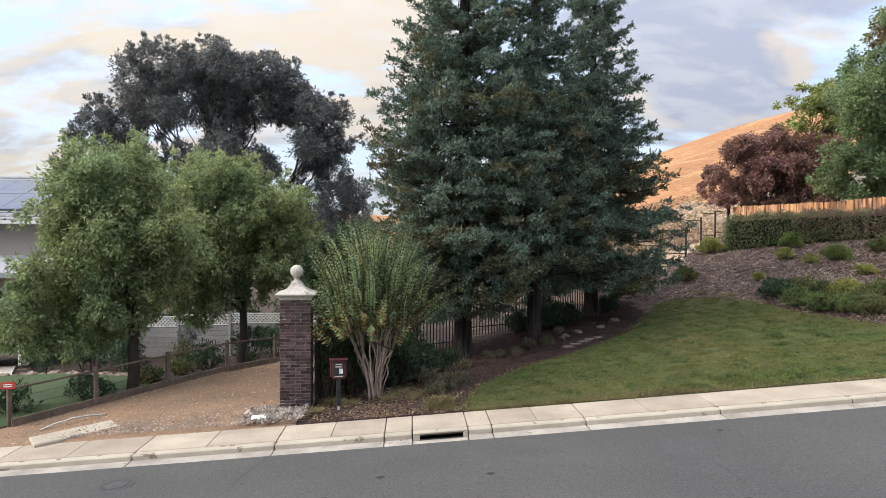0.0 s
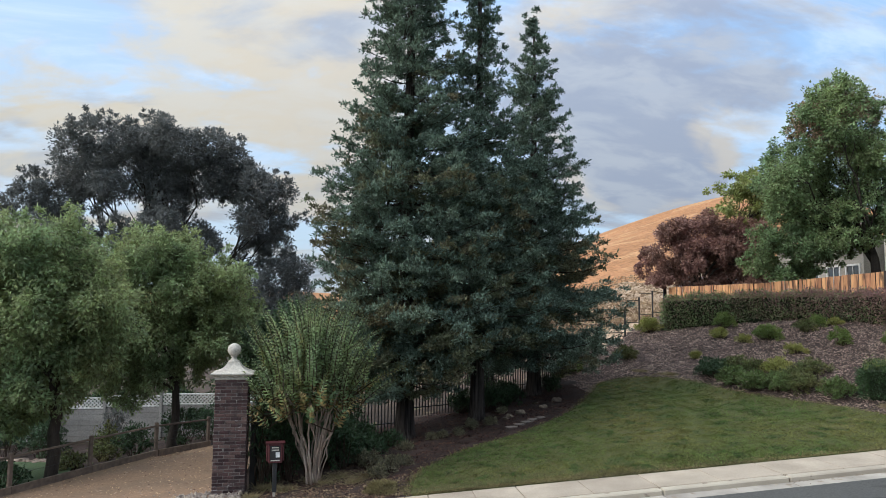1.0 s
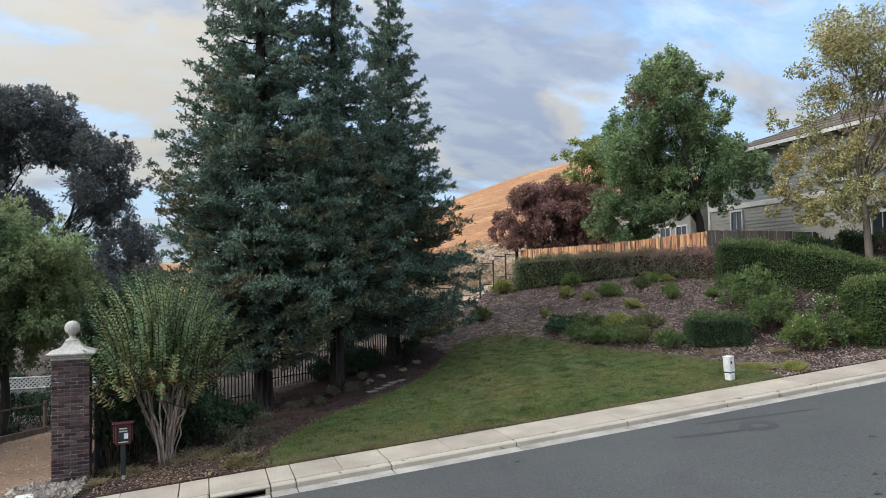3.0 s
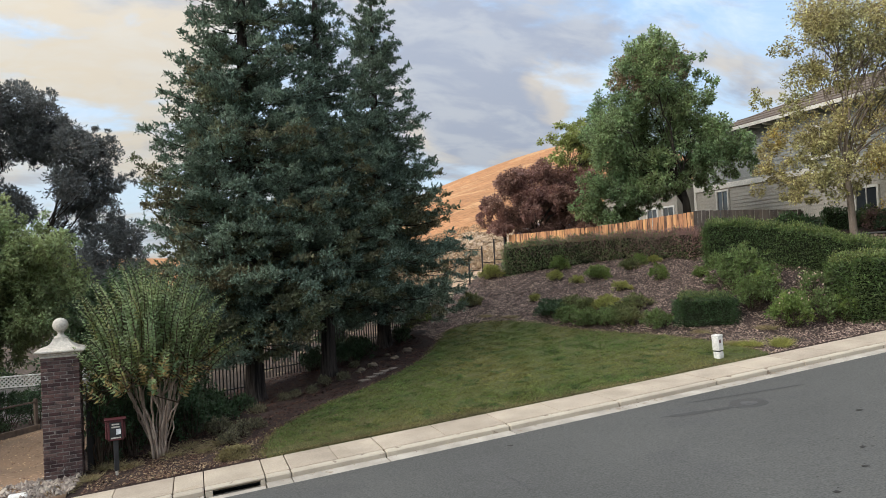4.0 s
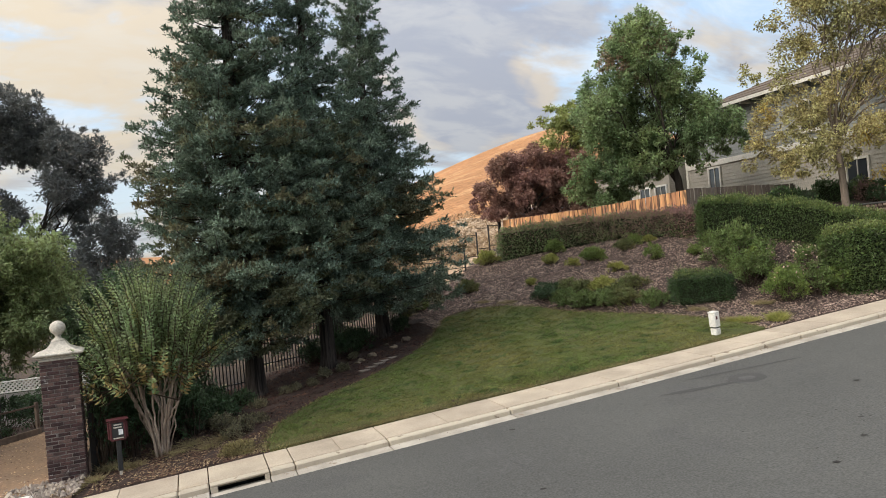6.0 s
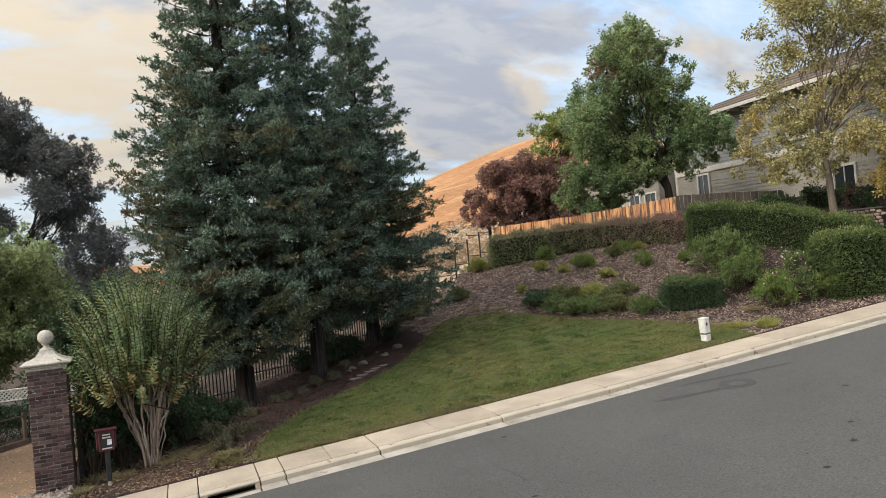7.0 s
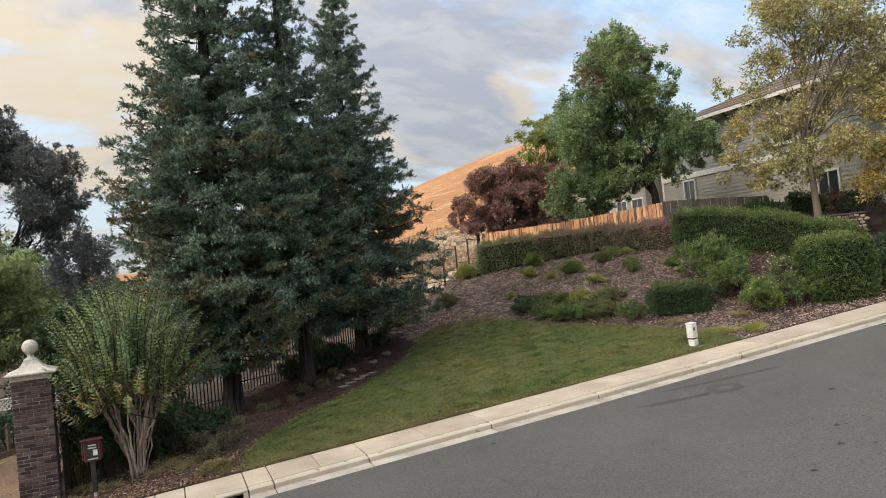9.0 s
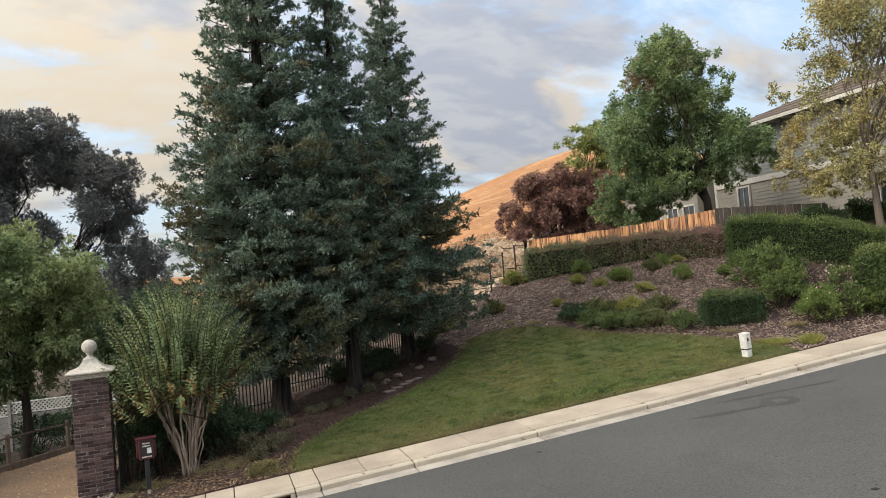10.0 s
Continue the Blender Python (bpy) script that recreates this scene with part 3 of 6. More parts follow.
    def piece(name, kind, L, mat, at):
        key = (kind, round(L, 2))
        if key not in shapes:
            if kind == "slab":
                v, f = block(L, 0.99, 0.12, 0.008, (0, 0, -0.12))
            elif kind == "kerb":
                v, f = block(L, 0.19, 0.34, 0.022, (0, 0, -0.34))
            else:
                v, f = block(L, 0.34, 0.1, 0.006, (0, 0, -0.1))
            shapes[key] = Shape().add(v, f).mesh(name)
            shapes[key].materials.append(mat)
        link(name, shapes[key], mat, walk_, at=at)

    for a, b in zip(DEEP[:-1], DEEP[1:]):
        cuts = [a, b] if b - a < 1.2 else [a, (a + b) / 2, b]
        for p, q in zip(cuts[:-1], cuts[1:]):
            lo, hi = p + (0.007 if p == a else 0.0025), q - (0.007 if q == b else 0.0025)
            piece("slab", "slab", hi - lo, MAT["concrete"], slope_pose((lo + hi) / 2, 13.135, 0.006))
        lo, hi, m = a + 0.006, b - 0.006, (a + b) / 2
        if abs(a - 0.03) > 0.01:
            piece("kerb", "kerb", hi - lo, MAT["curb"], slope_pose(m, 12.54, 0.0))
        piece("gutter", "gutter", hi - lo, MAT["gutter"], slope_pose(m, 12.275, -0.135 if abs(a - 0.03) < 0.01 else -0.095))
    # the drain inlet: a lintel and two cheeks round a dark opening
    drain = thing("storm_drain", slope_pose(0.525, 12.54), "dark storm drain inlet set in the concrete kerb", "drain", kind="structure")
    part("lintel", Shape().add(*block(0.97, 0.19, 0.035, 0.008, (0, 0, -0.035))), MAT["curb"], drain)
    for x, w in ((-0.425, 0.12), (0.445, 0.08)):
        part("cheek", Shape().add(*block(w, 0.19, 0.3, 0.008, (x, 0, -0.337))), MAT["curb"], drain)
    part("sill", Shape().add(*block(0.8, 0.16, 0.05, 0.006, (0.02, 0, -0.21))), MAT["gutter"], drain)
    well = Shape()
    for sx, sy, x, y in ((0.84, 0.03, 0.02, 0.62), (0.03, 0.6, -0.38, 0.33), (0.03, 0.6, 0.42, 0.33)):
        well.add(*block(sx, sy, 0.5, 0.004, (x, y, -0.66)))
    well.add(*block(0.84, 0.64, 0.03, 0.004, (0.02, 0.32, -0.69)))
    part("well", well, MAT["tar"], drain)


build_pavement()


def manhole(x, y, r, label, k=1.6):
    ob = thing("manhole_cover", slope_pose(x, y, road_z(x, y) - float(grade(x)) + 0.004), label, "manhole", kind="structure")
    part("collar", Shape().add(*lathe([(r * k, -0.02), (r * k, 0.003), (r * k - 0.03, 0.003), (r * k - 0.03, -0.02)], 40)), MAT["tar"], ob, "dark sealed seam")
    part("patch", Shape().add(*lathe([(r * k - 0.03, -0.02), (r * k - 0.03, 0.002), (r * 1.02, 0.003), (r * 1.02, -0.02)], 36)), MAT["stain"], ob, "dark asphalt patch")
    part("cover", Shape().add(*lathe([(r, -0.02), (r, 0.006), (r * 0.9, 0.009), (r * 0.85, 0.005), (r * 0.4, 0.005), (r * 0.35, 0.01), (0.01, 0.01)], 28)), MAT["lid"], ob, "round cover")


manhole(-4.55, 11.1, 0.17, "small round cover in a dark asphalt patch")
manhole(9.72, 10.74, 0.155, "small iron cover in a round asphalt patch", 2.4)


def crack(points, w, mat="tar", words="thin dark crack across the asphalt", wander=0.02):
    """A crack or a smear in the asphalt: one ribbon that thins out at both ends."""
    q = curve_through(points, 24)
    rng = np.random.default_rng(int(abs(q[0, 0]) * 100))
    q = q + rng.normal(size=q.shape) * wander
    t = np.gradient(q, axis=0)
    n = np.stack([-t[:, 1], t[:, 0]], 1) / np.linalg.norm(t, axis=1)[:, None]
    half = w * rng.uniform(0.6, 1.1, 24) * np.clip(np.sin(np.linspace(0.04, math.pi - 0.04, 24)) * 2.0, 0.1, 1.0)
    s = Shape()
    a, b = q - n * half[:, None], q + n * half[:, None]
    v = [(x, y, road_z(x, y) + 0.004) for x, y in np.concatenate([a, b])]
    s.add(v, [(i, i + 1, i + 25, i + 24) for i in range(23)])
    tagged(part("road_crack", s, MAT[mat], None), words, "crack", kind="structure")


crack([(-2.38, 12.2), (-2.5, 11.6), (-2.62, 11.0), (-2.66, 10.4)], 0.012)
crack([(9.0, 11.65), (9.9, 11.45), (10.8, 11.25), (11.5, 11.1)], 0.055, "stain", "faint dark tyre smear on the asphalt", 0.004)
crack([(8.0, 11.1), (8.6, 10.9), (9.2, 10.75), (9.6, 10.7)], 0.09, "stain", "faint dark tyre smear on the asphalt", 0.004)
crack([(4.3, 10.2), (4.4, 9.6), (4.36, 9.0)], 0.01)


def oil_spots():
    """Small dark drips scattered over the asphalt, thickest where cars stand."""
    rng = np.random.default_rng(17)
    n = 46
    px = np.concatenate([9.0 + rng.normal(size=30) * 0.75, rng.uniform(-3, 12, 16)])
    py = np.concatenate([7.6 + rng.normal(size=30) * 0.5, rng.uniform(8.2, 11.8, 16)])
    s = Shape()
    for x, y in zip(px, py):
        r = 0.011 + 0.04 * rng.random() ** 4
        a = np.linspace(0, 2 * np.pi, 10, endpoint=False)
        k = r * rng.uniform(0.85, 1.15, 10)
        s.add([(x + k[j] * 1.7 * math.cos(a[j]), y + k[j] * math.sin(a[j]), road_z(x, y) + 0.003) for j in range(10)], [tuple(range(10))])
    tagged(part("oil_spots", s, MAT["oil"], None), "small dark oil drips on the asphalt", "stain", kind="stuff")


oil_spots()


# ---- gate pillar ----
def gate_pillar():
    ob = thing("gate_pillar", pose(-2.4, 15.0, -0.06, 0, 0, 4), "square dark red brick gate pillar with a pale stone cap and ball", "pillar")
    part("footing", Shape().add(*block(0.68, 0.68, 0.2, 0.02, (0, 0, -0.12))), MAT["mortar"], ob, "grey concrete footing")
    part("core", Shape().add(*block(0.622, 0.622, 2.36, 0.004, (0, 0, 0.06))), MAT["mortar"], ob, "recessed grey mortar")
    full = Shape().add(*block(0.203, 0.07, 0.0605, 0.008, (0, 0, 0))).mesh("brick")
    half = Shape().add(*block(0.098, 0.07, 0.0605, 0.008, (0, 0, 0))).mesh("brick")
    rng = np.random.default_rng(3)
    back = Shape()
    for row in range(34):
        z = 0.082 + row * 0.067
        for side in range(4):
            turn = pose(0, 0, 0, 0, 0, 90 * side)
            spots = [(-0.21, full), (0.0, full), (0.21, full)] if (row + side) % 2 else [(-0.2625, half), (-0.105, full), (0.105, full), (0.2625, half)]
            for x, me in spots:
                if side == 2:
                    back.add(*block(0.203 if me is full else 0.098, 0.07, 0.0605, 0.008, (-x, 0.2805, z)))
                    continue
                link("brick", me, MAT["brick"], ob, at=turn @ pose(x, -0.2805 - rng.uniform(-0.003, 0.005), z + rng.normal() * 0.0012, rng.normal() * 0.9, rng.normal() * 0.5, rng.normal() * 1.0))
    part("brickwork", back, MAT["brick"], ob)
    part("neck", Shape().add(*block(0.66, 0.66, 0.05, 0.012, (0, 0, 2.345))).add(*block(0.71, 0.71, 0.04, 0.015, (0, 0, 2.392))), MAT["cast"], ob)
    cap = Shape()
    ring = [(0.36, 2.425), (0.4, 2.44), (0.41, 2.45), (0.41, 2.47), (0.39, 2.482), (0.335, 2.497), (0.27, 2.525), (0.21, 2.56), (0.16, 2.605), (0.13, 2.65), (0.12, 2.68)]
    v = [(sx * r, sy * r, z) for r, z in ring for sx, sy in ((-1, -1), (1, -1), (1, 1), (-1, 1))]
    f = [(4 * i + j, 4 * i + (j + 1) % 4, 4 * i + 4 + (j + 1) % 4, 4 * i + 4 + j) for i in range(len(ring) - 1) for j in range(4)]
    cap.add(v, f + [(3, 2, 1, 0), tuple(4 * (len(ring) - 1) + j for j in range(4))])
    part("cap", cap, MAT["cast"], ob, "curved pale stone cap")
    a = np.linspace(-1.2, 1.45, 12)
    part("ball", Shape().add(*lathe([(0.115, 2.675), (0.12, 2.69), (0.105, 2.71), (0.065, 2.73), (0.05, 2.76), (0.055, 2.785), (0.075, 2.8)] + [(0.135 * math.cos(t), 2.925 + 0.135 * math.sin(t)) for t in a], 20)), MAT["cast"], ob, "pale stone ball finial", soft=True)


gate_pillar()


# ---- notice box on a post ----
def sign_box():
    ob = thing("notice_box", on_ground(-1.47, 14.48, 8), "maroon framed notice box on a short black post", "sign")
    part("post", Shape().add(*block(0.085, 0.085, 0.62, 0.008, (0, 0, 0.1))), MAT["black"], ob)
    part("stub", Shape().add(*block(0.05, 0.05, 0.32, 0.005, (0, 0, -0.1))), MAT["cast"], ob, "grey steel ground stub")
    part("case", Shape().add(*block(0.27, 0.16, 0.375, 0.015, (0, 0.02, 0.66))), MAT["maroon"], ob)
    part("board", Shape().add(*block(0.2, 0.012, 0.3, 0.003, (0, -0.066, 0.69))), MAT["black"], ob, "black notice face")
    for z, w, h, x in ((0.945, 0.13, 0.024, 0.0), (0.895, 0.14, 0.026, 0.0), (0.7, 0.17, 0.022, 0.0)):
        part("line", Shape().add(*block(w, 0.006, h, 0.001, (x, -0.075, z))), MAT["cast"], ob, "pale bar of writing")
    part("leaflet", Shape().add(*block(0.075, 0.008, 0.1, 0.001, (0.045, -0.077, 0.77))), MAT["paper"], ob, "white leaflet")
    for x in (-0.17, 0.17):
        part("wing", Shape().add(*block(0.035, 0.1, 0.31, 0.006, (x * 0.9, 0.03, 0.69))), MAT["maroon"], ob)
    part("roof", Shape().add(*block(0.37, 0.22, 0.02, 0.005, (0, 0.01, 1.037))), MAT["maroon"], ob)
    for x in (-0.115, 0.115):
        part("stile", Shape().add(*block(0.03, 0.014, 0.34, 0.003, (x, -0.072, 0.675))), MAT["maroon"], ob)
    for z in (0.665, 1.0):
        part("door_rail", Shape().add(*block(0.26, 0.014, 0.03, 0.003, (0, -0.072, z))), MAT["maroon"], ob)


sign_box()


# ---- iron fence ----
def iron_fence():
    ob = thing("iron_fence", pose(0, 0, 0), "black iron picket fence stepping up the slope", "fence")
    post = Shape().add(*block(0.12, 0.12, 1.75, 0.006, (0, 0, -0.2))).mesh("post")
    short = Shape().add(*block(0.06, 0.06, 1.42, 0.006, (0, 0, -0.2))).mesh("post")
    picket = Shape().add(*block(0.026, 0.026, 1.46, 0.002, (0, 0, -0.1))).mesh("picket")
    q = np.array(FENCE_LINE)
    for a, b in zip(q[:-1], q[1:]):
        L = np.linalg.norm(b - a)
        low = a[1] > 25
        n = max(1, round(L / (1.5 if low else 2.4)))
        for i in range(n):
            p0, p1 = a + (b - a) * i / n, a + (b - a) * (i + 1) / n
            m, w = (p0 + p1) / 2, L / n
            z = float(max(ground_z(*p0), ground_z(*p1), ground_z(*m)))
            turn = math.degrees(math.atan2(*(b - a)[::-1]))
            link("post", short if low else post, MAT["iron"], ob, at=pose(p0[0], p0[1], float(ground_z(*p0)), 0, 0, turn))
            for h in (0.16, 1.08) if low else (0.16, 1.2, 1.36):
                part("rail", Shape().add(*block(w - 0.07, 0.03, 0.032, 0.003, (0, 0, 0))), MAT["iron"], ob, at=pose(m[0], m[1], z + h - 0.02, 0, 0, turn))
            k = 0 if low else int(w / 0.115)
            for j in range(1, k):
                p = p0 + (p1 - p0) * j / k
                link("picket", picket, MAT["iron"], ob, at=pose(p[0], p[1], z, 0, 0, turn))
    link("post", post, MAT["iron"], ob, at=pose(q[-1][0], q[-1][1], float(ground_z(*q[-1]))))


iron_fence()


# ---- board fence on the bank ----
def board_fence(points, height, mat, label, tops, step=0.145):
    ob = thing("board_fence", pose(0, 0, 0), label, "fence")
    me = Shape().add(*block(0.135, 0.02, 1.0, 0.004)).mesh("board")
    rng = np.random.default_rng(len(points) + int(height * 10))
    q = np.array(points, float)
    L = np.concatenate([[0], np.cumsum(np.linalg.norm(np.diff(q, axis=0), axis=1))])
    for i, d in enumerate(np.arange(step / 2, L[-1], step)):
        x, y = np.interp(d, L, q[:, 0]), np.interp(d, L, q[:, 1])
        x2, y2 = np.interp(d + 0.1, L, q[:, 0]), np.interp(d + 0.1, L, q[:, 1])
        if (x2, y2) == (x, y):
            x2 += 0.01
        top = np.interp(d, L, tops) + rng.normal() * 0.006
        z = top - height
        b = link("board", me, mat, ob, at=pose(x, y, z, 0, rng.normal() * 0.4, math.degrees(math.atan2(y2 - y, x2 - x))) @ Matrix.Diagonal((1, 1, height, 1)))
    for d in np.arange(0, L[-1] + 0.01, L[-1] / max(1, round(L[-1] / 2.4))):
        x, y = np.interp(d, L, q[:, 0]), np.interp(d, L, q[:, 1])
        top = np.interp(d, L, tops)
        part("post", Shape().add(*block(0.1, 0.1, height + 0.02, 0.008, (0, 0, -0.05))), MAT["grey_wood"], ob, "dark fence post", at=pose(x + 0.07, y + 0.05, top - height, 0, 0, 45))


board_fence([(13.95, 30.2), (15.85, 26.05), (16.8, 23.98), (17.75, 21.9)], 1.8, MAT["orange_wood"], "warm orange cedar board fence along the bank top", [4.91, 4.96, 5.08, 5.22])
board_fence([(17.75, 21.9), (20.0, 21.25), (21.6, 20.6)], 1.55, MAT["grey_wood"], "weathered grey board fence beside the house", [5.25, 5.2, 5.1])


# ---- rail fence and kickboard by the drive ----
def rail_fence():
    ob = thing("rail_fence", pose(0, 0, 0), "low brown wooden rail fence with wire and a kickboard", "fence")
    q = np.array([(-8.25, 14.9), (-7.2, 16.5), (-6.15, 18.15), (-5.1, 19.85), (-4.15, 21.8)])
    for p in q:
        part("post", Shape().add(*block(0.085, 0.085, 1.08, 0.012, (0, 0, -0.15))), MAT["rail_wood"], ob, at=pose(p[0], p[1], float(ground_z(*p)), 0, 0, 52))
    for a, b in zip(q[:-1], q[1:]):
        za, zb = float(ground_z(*a)), float(ground_z(*b))
        L = float(np.hypot(*(b - a)))
        d, tilt = math.degrees(math.atan2(*(b - a)[::-1])), -math.degrees(math.atan2(zb - za, L))
        m = (a + b) / 2
        for h, t, w in ((0.82, 0.045, 0.04), (0.0, 0.24, 0.05)):
            part("rail" if h else "kickboard", Shape().add(*block(L, w, t, 0.008, (0, -0.08 if not h else 0, 0))), MAT["rail_wood"], ob, at=pose(m[0], m[1], (za + zb) / 2 + h, 0, tilt, d))
        for h in (0.45, 0.65):
            part("wire", Shape().add(*block(L, 0.006, 0.006, 0.001)), MAT["iron"], ob, at=pose(m[0], m[1], (za + zb) / 2 + h, 0, tilt, d))
    s = thing("warning_sign", pose(-8.23, 14.82, float(ground_z(-8.23, 14.82)) + 0.86, 0, 0, 12), "small red sign board on the fence post", "sign")
    part("board", Shape().add(*block(0.26, 0.015, 0.15, 0.004)), MAT["red"], s)
    for z in (0.045, 0.085):
        part("line", Shape().add(*block(0.16, 0.004, 0.02, 0.001, (0, -0.0105, z))), MAT["paper"], s, "pale bar of writing")


rail_fence()


# ---- lattice fence behind the drive ----
def lattice_fence():
    ob = thing("lattice_fence", pose(0, 0, 0), "grey board fence topped with white lattice", "fence")
    xs = [-13.4, -11.35, -9.3, -7.25, -5.2, -3.15, -1.1]
    y, bottom = 28.7, -1.42
    for i, (a, b) in enumerate(zip(xs[:-1], xs[1:])):
        z = bottom + 0.07 * i
        m, w = (a + b) / 2, b - a - 0.11
        part("post", Shape().add(*block(0.11, 0.11, 1.85, 0.01, (a, y, z - 0.1))), MAT["panel"], ob)
        for k in range(6):
            part("board", Shape().add(*block(w, 0.025, 0.195, 0.008, (m, y, z + 0.03 + 0.2 * k))), MAT["panel"], ob)
        for h in (1.25, 1.62):
            part("lattice_rail", Shape().add(*block(w, 0.05, 0.05, 0.006, (m, y, z + h))), MAT["white"], ob)
        s = Shape()
        n = int(w / 0.13)
        for j in range(-3, n + 1):
            for sgn in (1, -1):
                x0, x1 = a + 0.06 + j * w / n, a + 0.06 + j * w / n + 0.32
                lo, hi = max(x0, a + 0.06), min(x1, b - 0.06)
                if hi - lo < 0.05:
                    continue
                h0, h1 = (lo - x0) / 0.32 * 0.32, (hi - x0) / 0.32 * 0.32
                if sgn < 0:
                    h0, h1 = 0.32 - h0, 0.32 - h1
                p = np.array([(lo, h0), (hi, h1)])
                d = (p[1] - p[0]) / np.linalg.norm(p[1] - p[0])
                nn = np.array([-d[1], d[0]]) * 0.024
                yy = y - 0.008 * sgn
                c = [p[0] - nn, p[1] - nn, p[1] + nn, p[0] + nn]
                v = [(u, yy - 0.004, z + 1.3 + h) for u, h in c] + [(u, yy + 0.004, z + 1.3 + h) for u, h in c]
                s.add(v, [(0, 1, 2, 3), (7, 6, 5, 4), (0, 4, 5, 1), (1, 5, 6, 2), (2, 6, 7, 3), (3, 7, 4, 0)])
        part("lattice", s, MAT["white"], ob, "white diagonal lattice")
    part("post", Shape().add(*block(0.11, 0.11, 1.85, 0.01, (xs[-1], y, bottom + 0.4))), MAT["panel"], ob)


lattice_fence()


# ---- white utility post at the lawn's edge ----
def utility_post():
    ob = thing("utility_post", on_ground(11.87, 14.02, 12) @ pose(0, 0, 0, 0, -4, 0) @ Matrix.Diagonal((0.85, 0.85, 0.9, 1)), "weathered white square plastic utility post on the lawn", "utility post")
    part("base", Shape().add(*block(0.2, 0.2, 0.27, 0.012, (0, 0, -0.04))), MAT["post_white"], ob)
    part("band", Shape().add(*block(0.175, 0.175, 0.05, 0.004, (0, 0, 0.225))), MAT["black"], ob, "dark joint between the halves")
    part("body", Shape().add(*block(0.22, 0.22, 0.37, 0.014, (0, 0, 0.265))), MAT["post_white"], ob)
    part("lid", Shape().add(*block(0.235, 0.235, 0.05, 0.014, (0, 0, 0.63))), MAT["post_white"], ob)
    part("sticker", Shape().add(*block(0.07, 0.006, 0.09, 0.002, (-0.03, -0.112, 0.47))), MAT["maroon"], ob, "small dark red sticker")


utility_post()


# ---- houses ----
def window(ob, w, h, at, mat="white", bars=(1, 1)):
    win = new("window")
    win.parent, win.matrix_basis = ob, at
    for x in (-w / 2, w / 2):
        part("frame", Shape().add(*block(0.09, 0.09, h + 0.18, 0.008, (x, 0, -0.09))), MAT[mat], win)
    for z in (-0.09, h):
        part("frame", Shape().add(*block(w - 0.09, 0.09, 0.09, 0.008, (0, 0, z))), MAT[mat], win)
    part("sill", Shape().add(*block(w + 0.24, 0.16, 0.05, 0.008, (0, -0.03, -0.145))), MAT[mat], win)
    nx, nz = bars
    for i in range(1, nx + 1):
        part("bar", Shape().add(*block(0.03, 0.05, h, 0.004, (-w / 2 + w * i / (nx + 1), 0, 0))), MAT[mat], win)
    part("pane", Shape().add(*block(w - 0.1, 0.012, h, 0.002, (0, 0.02, 0))), MAT["glass"], win)


def slab_between(corners, t):
    """A thick sheet over four corners, t below them."""
    c = np.array(corners, float)
    return np.concatenate([c, c - (0, 0, t)]), [(0, 1, 2, 3), (7, 6, 5, 4), (0, 4, 5, 1), (1, 5, 6, 2), (2, 6, 7, 3), (3, 7, 4, 0)]


def house_right():
    """Two storeys, its long side wall square to the street."""
    X0, X1, Y0, Y1, base, mid, eave = 25.0, 36.0, 12.0, 30.6, 3.6, 6.85, 9.5
    ob = thing("house", pose(0, 0, 0), "two storey grey green house with lapped siding and a hipped roof", "house")
    part("wall", Shape().add(*block(X1 - X0 - 0.1, Y1 - Y0 - 0.1, eave - base, 0.02, ((X0 + X1) / 2, (Y0 + Y1) / 2, base))), MAT["siding"], ob)
    for z in np.arange(base, eave - 0.1, 0.17):
        low = z < mid
        m = MAT["siding_low"] if low else MAT["siding"]
        s = Shape()
        y = (Y0 + Y1) / 2
        s.add(*slab_between([(X0 - 0.012, Y0, z + 0.17), (X0 - 0.012, Y1, z + 0.17), (X0 + 0.04, Y1, z + 0.17), (X0 + 0.04, Y0, z + 0.17)], 0.17))
        s.v[-1][4:6] -= (0.022, 0, 0)
        part("siding_board", s, m, ob)
        part("siding_board", Shape().add(*block(X1 - X0, 0.03, 0.165, 0.006, ((X0 + X1) / 2, Y0 + 0.03, z))), m, ob)
    part("band", Shape().add(*block(0.1, Y1 - Y0, 0.26, 0.01, (X0 - 0.04, (Y0 + Y1) / 2, mid - 0.05))), MAT["trim"], ob, "cream trim band")
    for y in (Y0, Y1):
        part("corner_board", Shape().add(*block(0.16, 0.16, eave - base, 0.01, (X0, y, base))), MAT["trim"], ob)
    o, rise = 0.65, 2.3
    A = [(X0 - o, Y0 - o, eave), (X0 - o, Y1 + o, eave), (X1 + o, Y1 + o, eave), (X1 + o, Y0 - o, eave)]
    xm, inset = (X0 + X1) / 2, 5.5
    R0, R1 = (xm, Y0 + inset, eave + rise), (xm, Y1 - inset, eave + rise)
    part("roof", Shape().add([*A, R0, R1], [(0, 4, 5, 1), (1, 5, 2), (2, 5, 4, 3), (3, 4, 0), (3, 2, 1, 0)][:4] + [(0, 1, 2, 3)]), MAT["shingle"], ob)
    part("fascia", Shape().add(*block(0.05, Y1 - Y0 + 2 * o, 0.16, 0.008, (X0 - o - 0.03, (Y0 + Y1) / 2, eave - 0.13))), MAT["trim"], ob, "cream fascia board")
    part("fascia", Shape().add(*block(X1 - X0 + 2 * o, 0.05, 0.22, 0.008, ((X0 + X1) / 2, Y0 - o - 0.03, eave - 0.17))), MAT["trim"], ob, "cream fascia board")
    for y in np.arange(Y0 + 0.3, Y1, 0.8):
        part("rafter_tail", Shape().add(*block(o, 0.08, 0.14, 0.01, (X0 - o / 2, y, eave - 0.19))), MAT["trim"], ob)
    for i in range(7):
        k = (i + 0.5) / 7
        p = np.array(A[0]) * (1 - k) + np.array(R0) * k
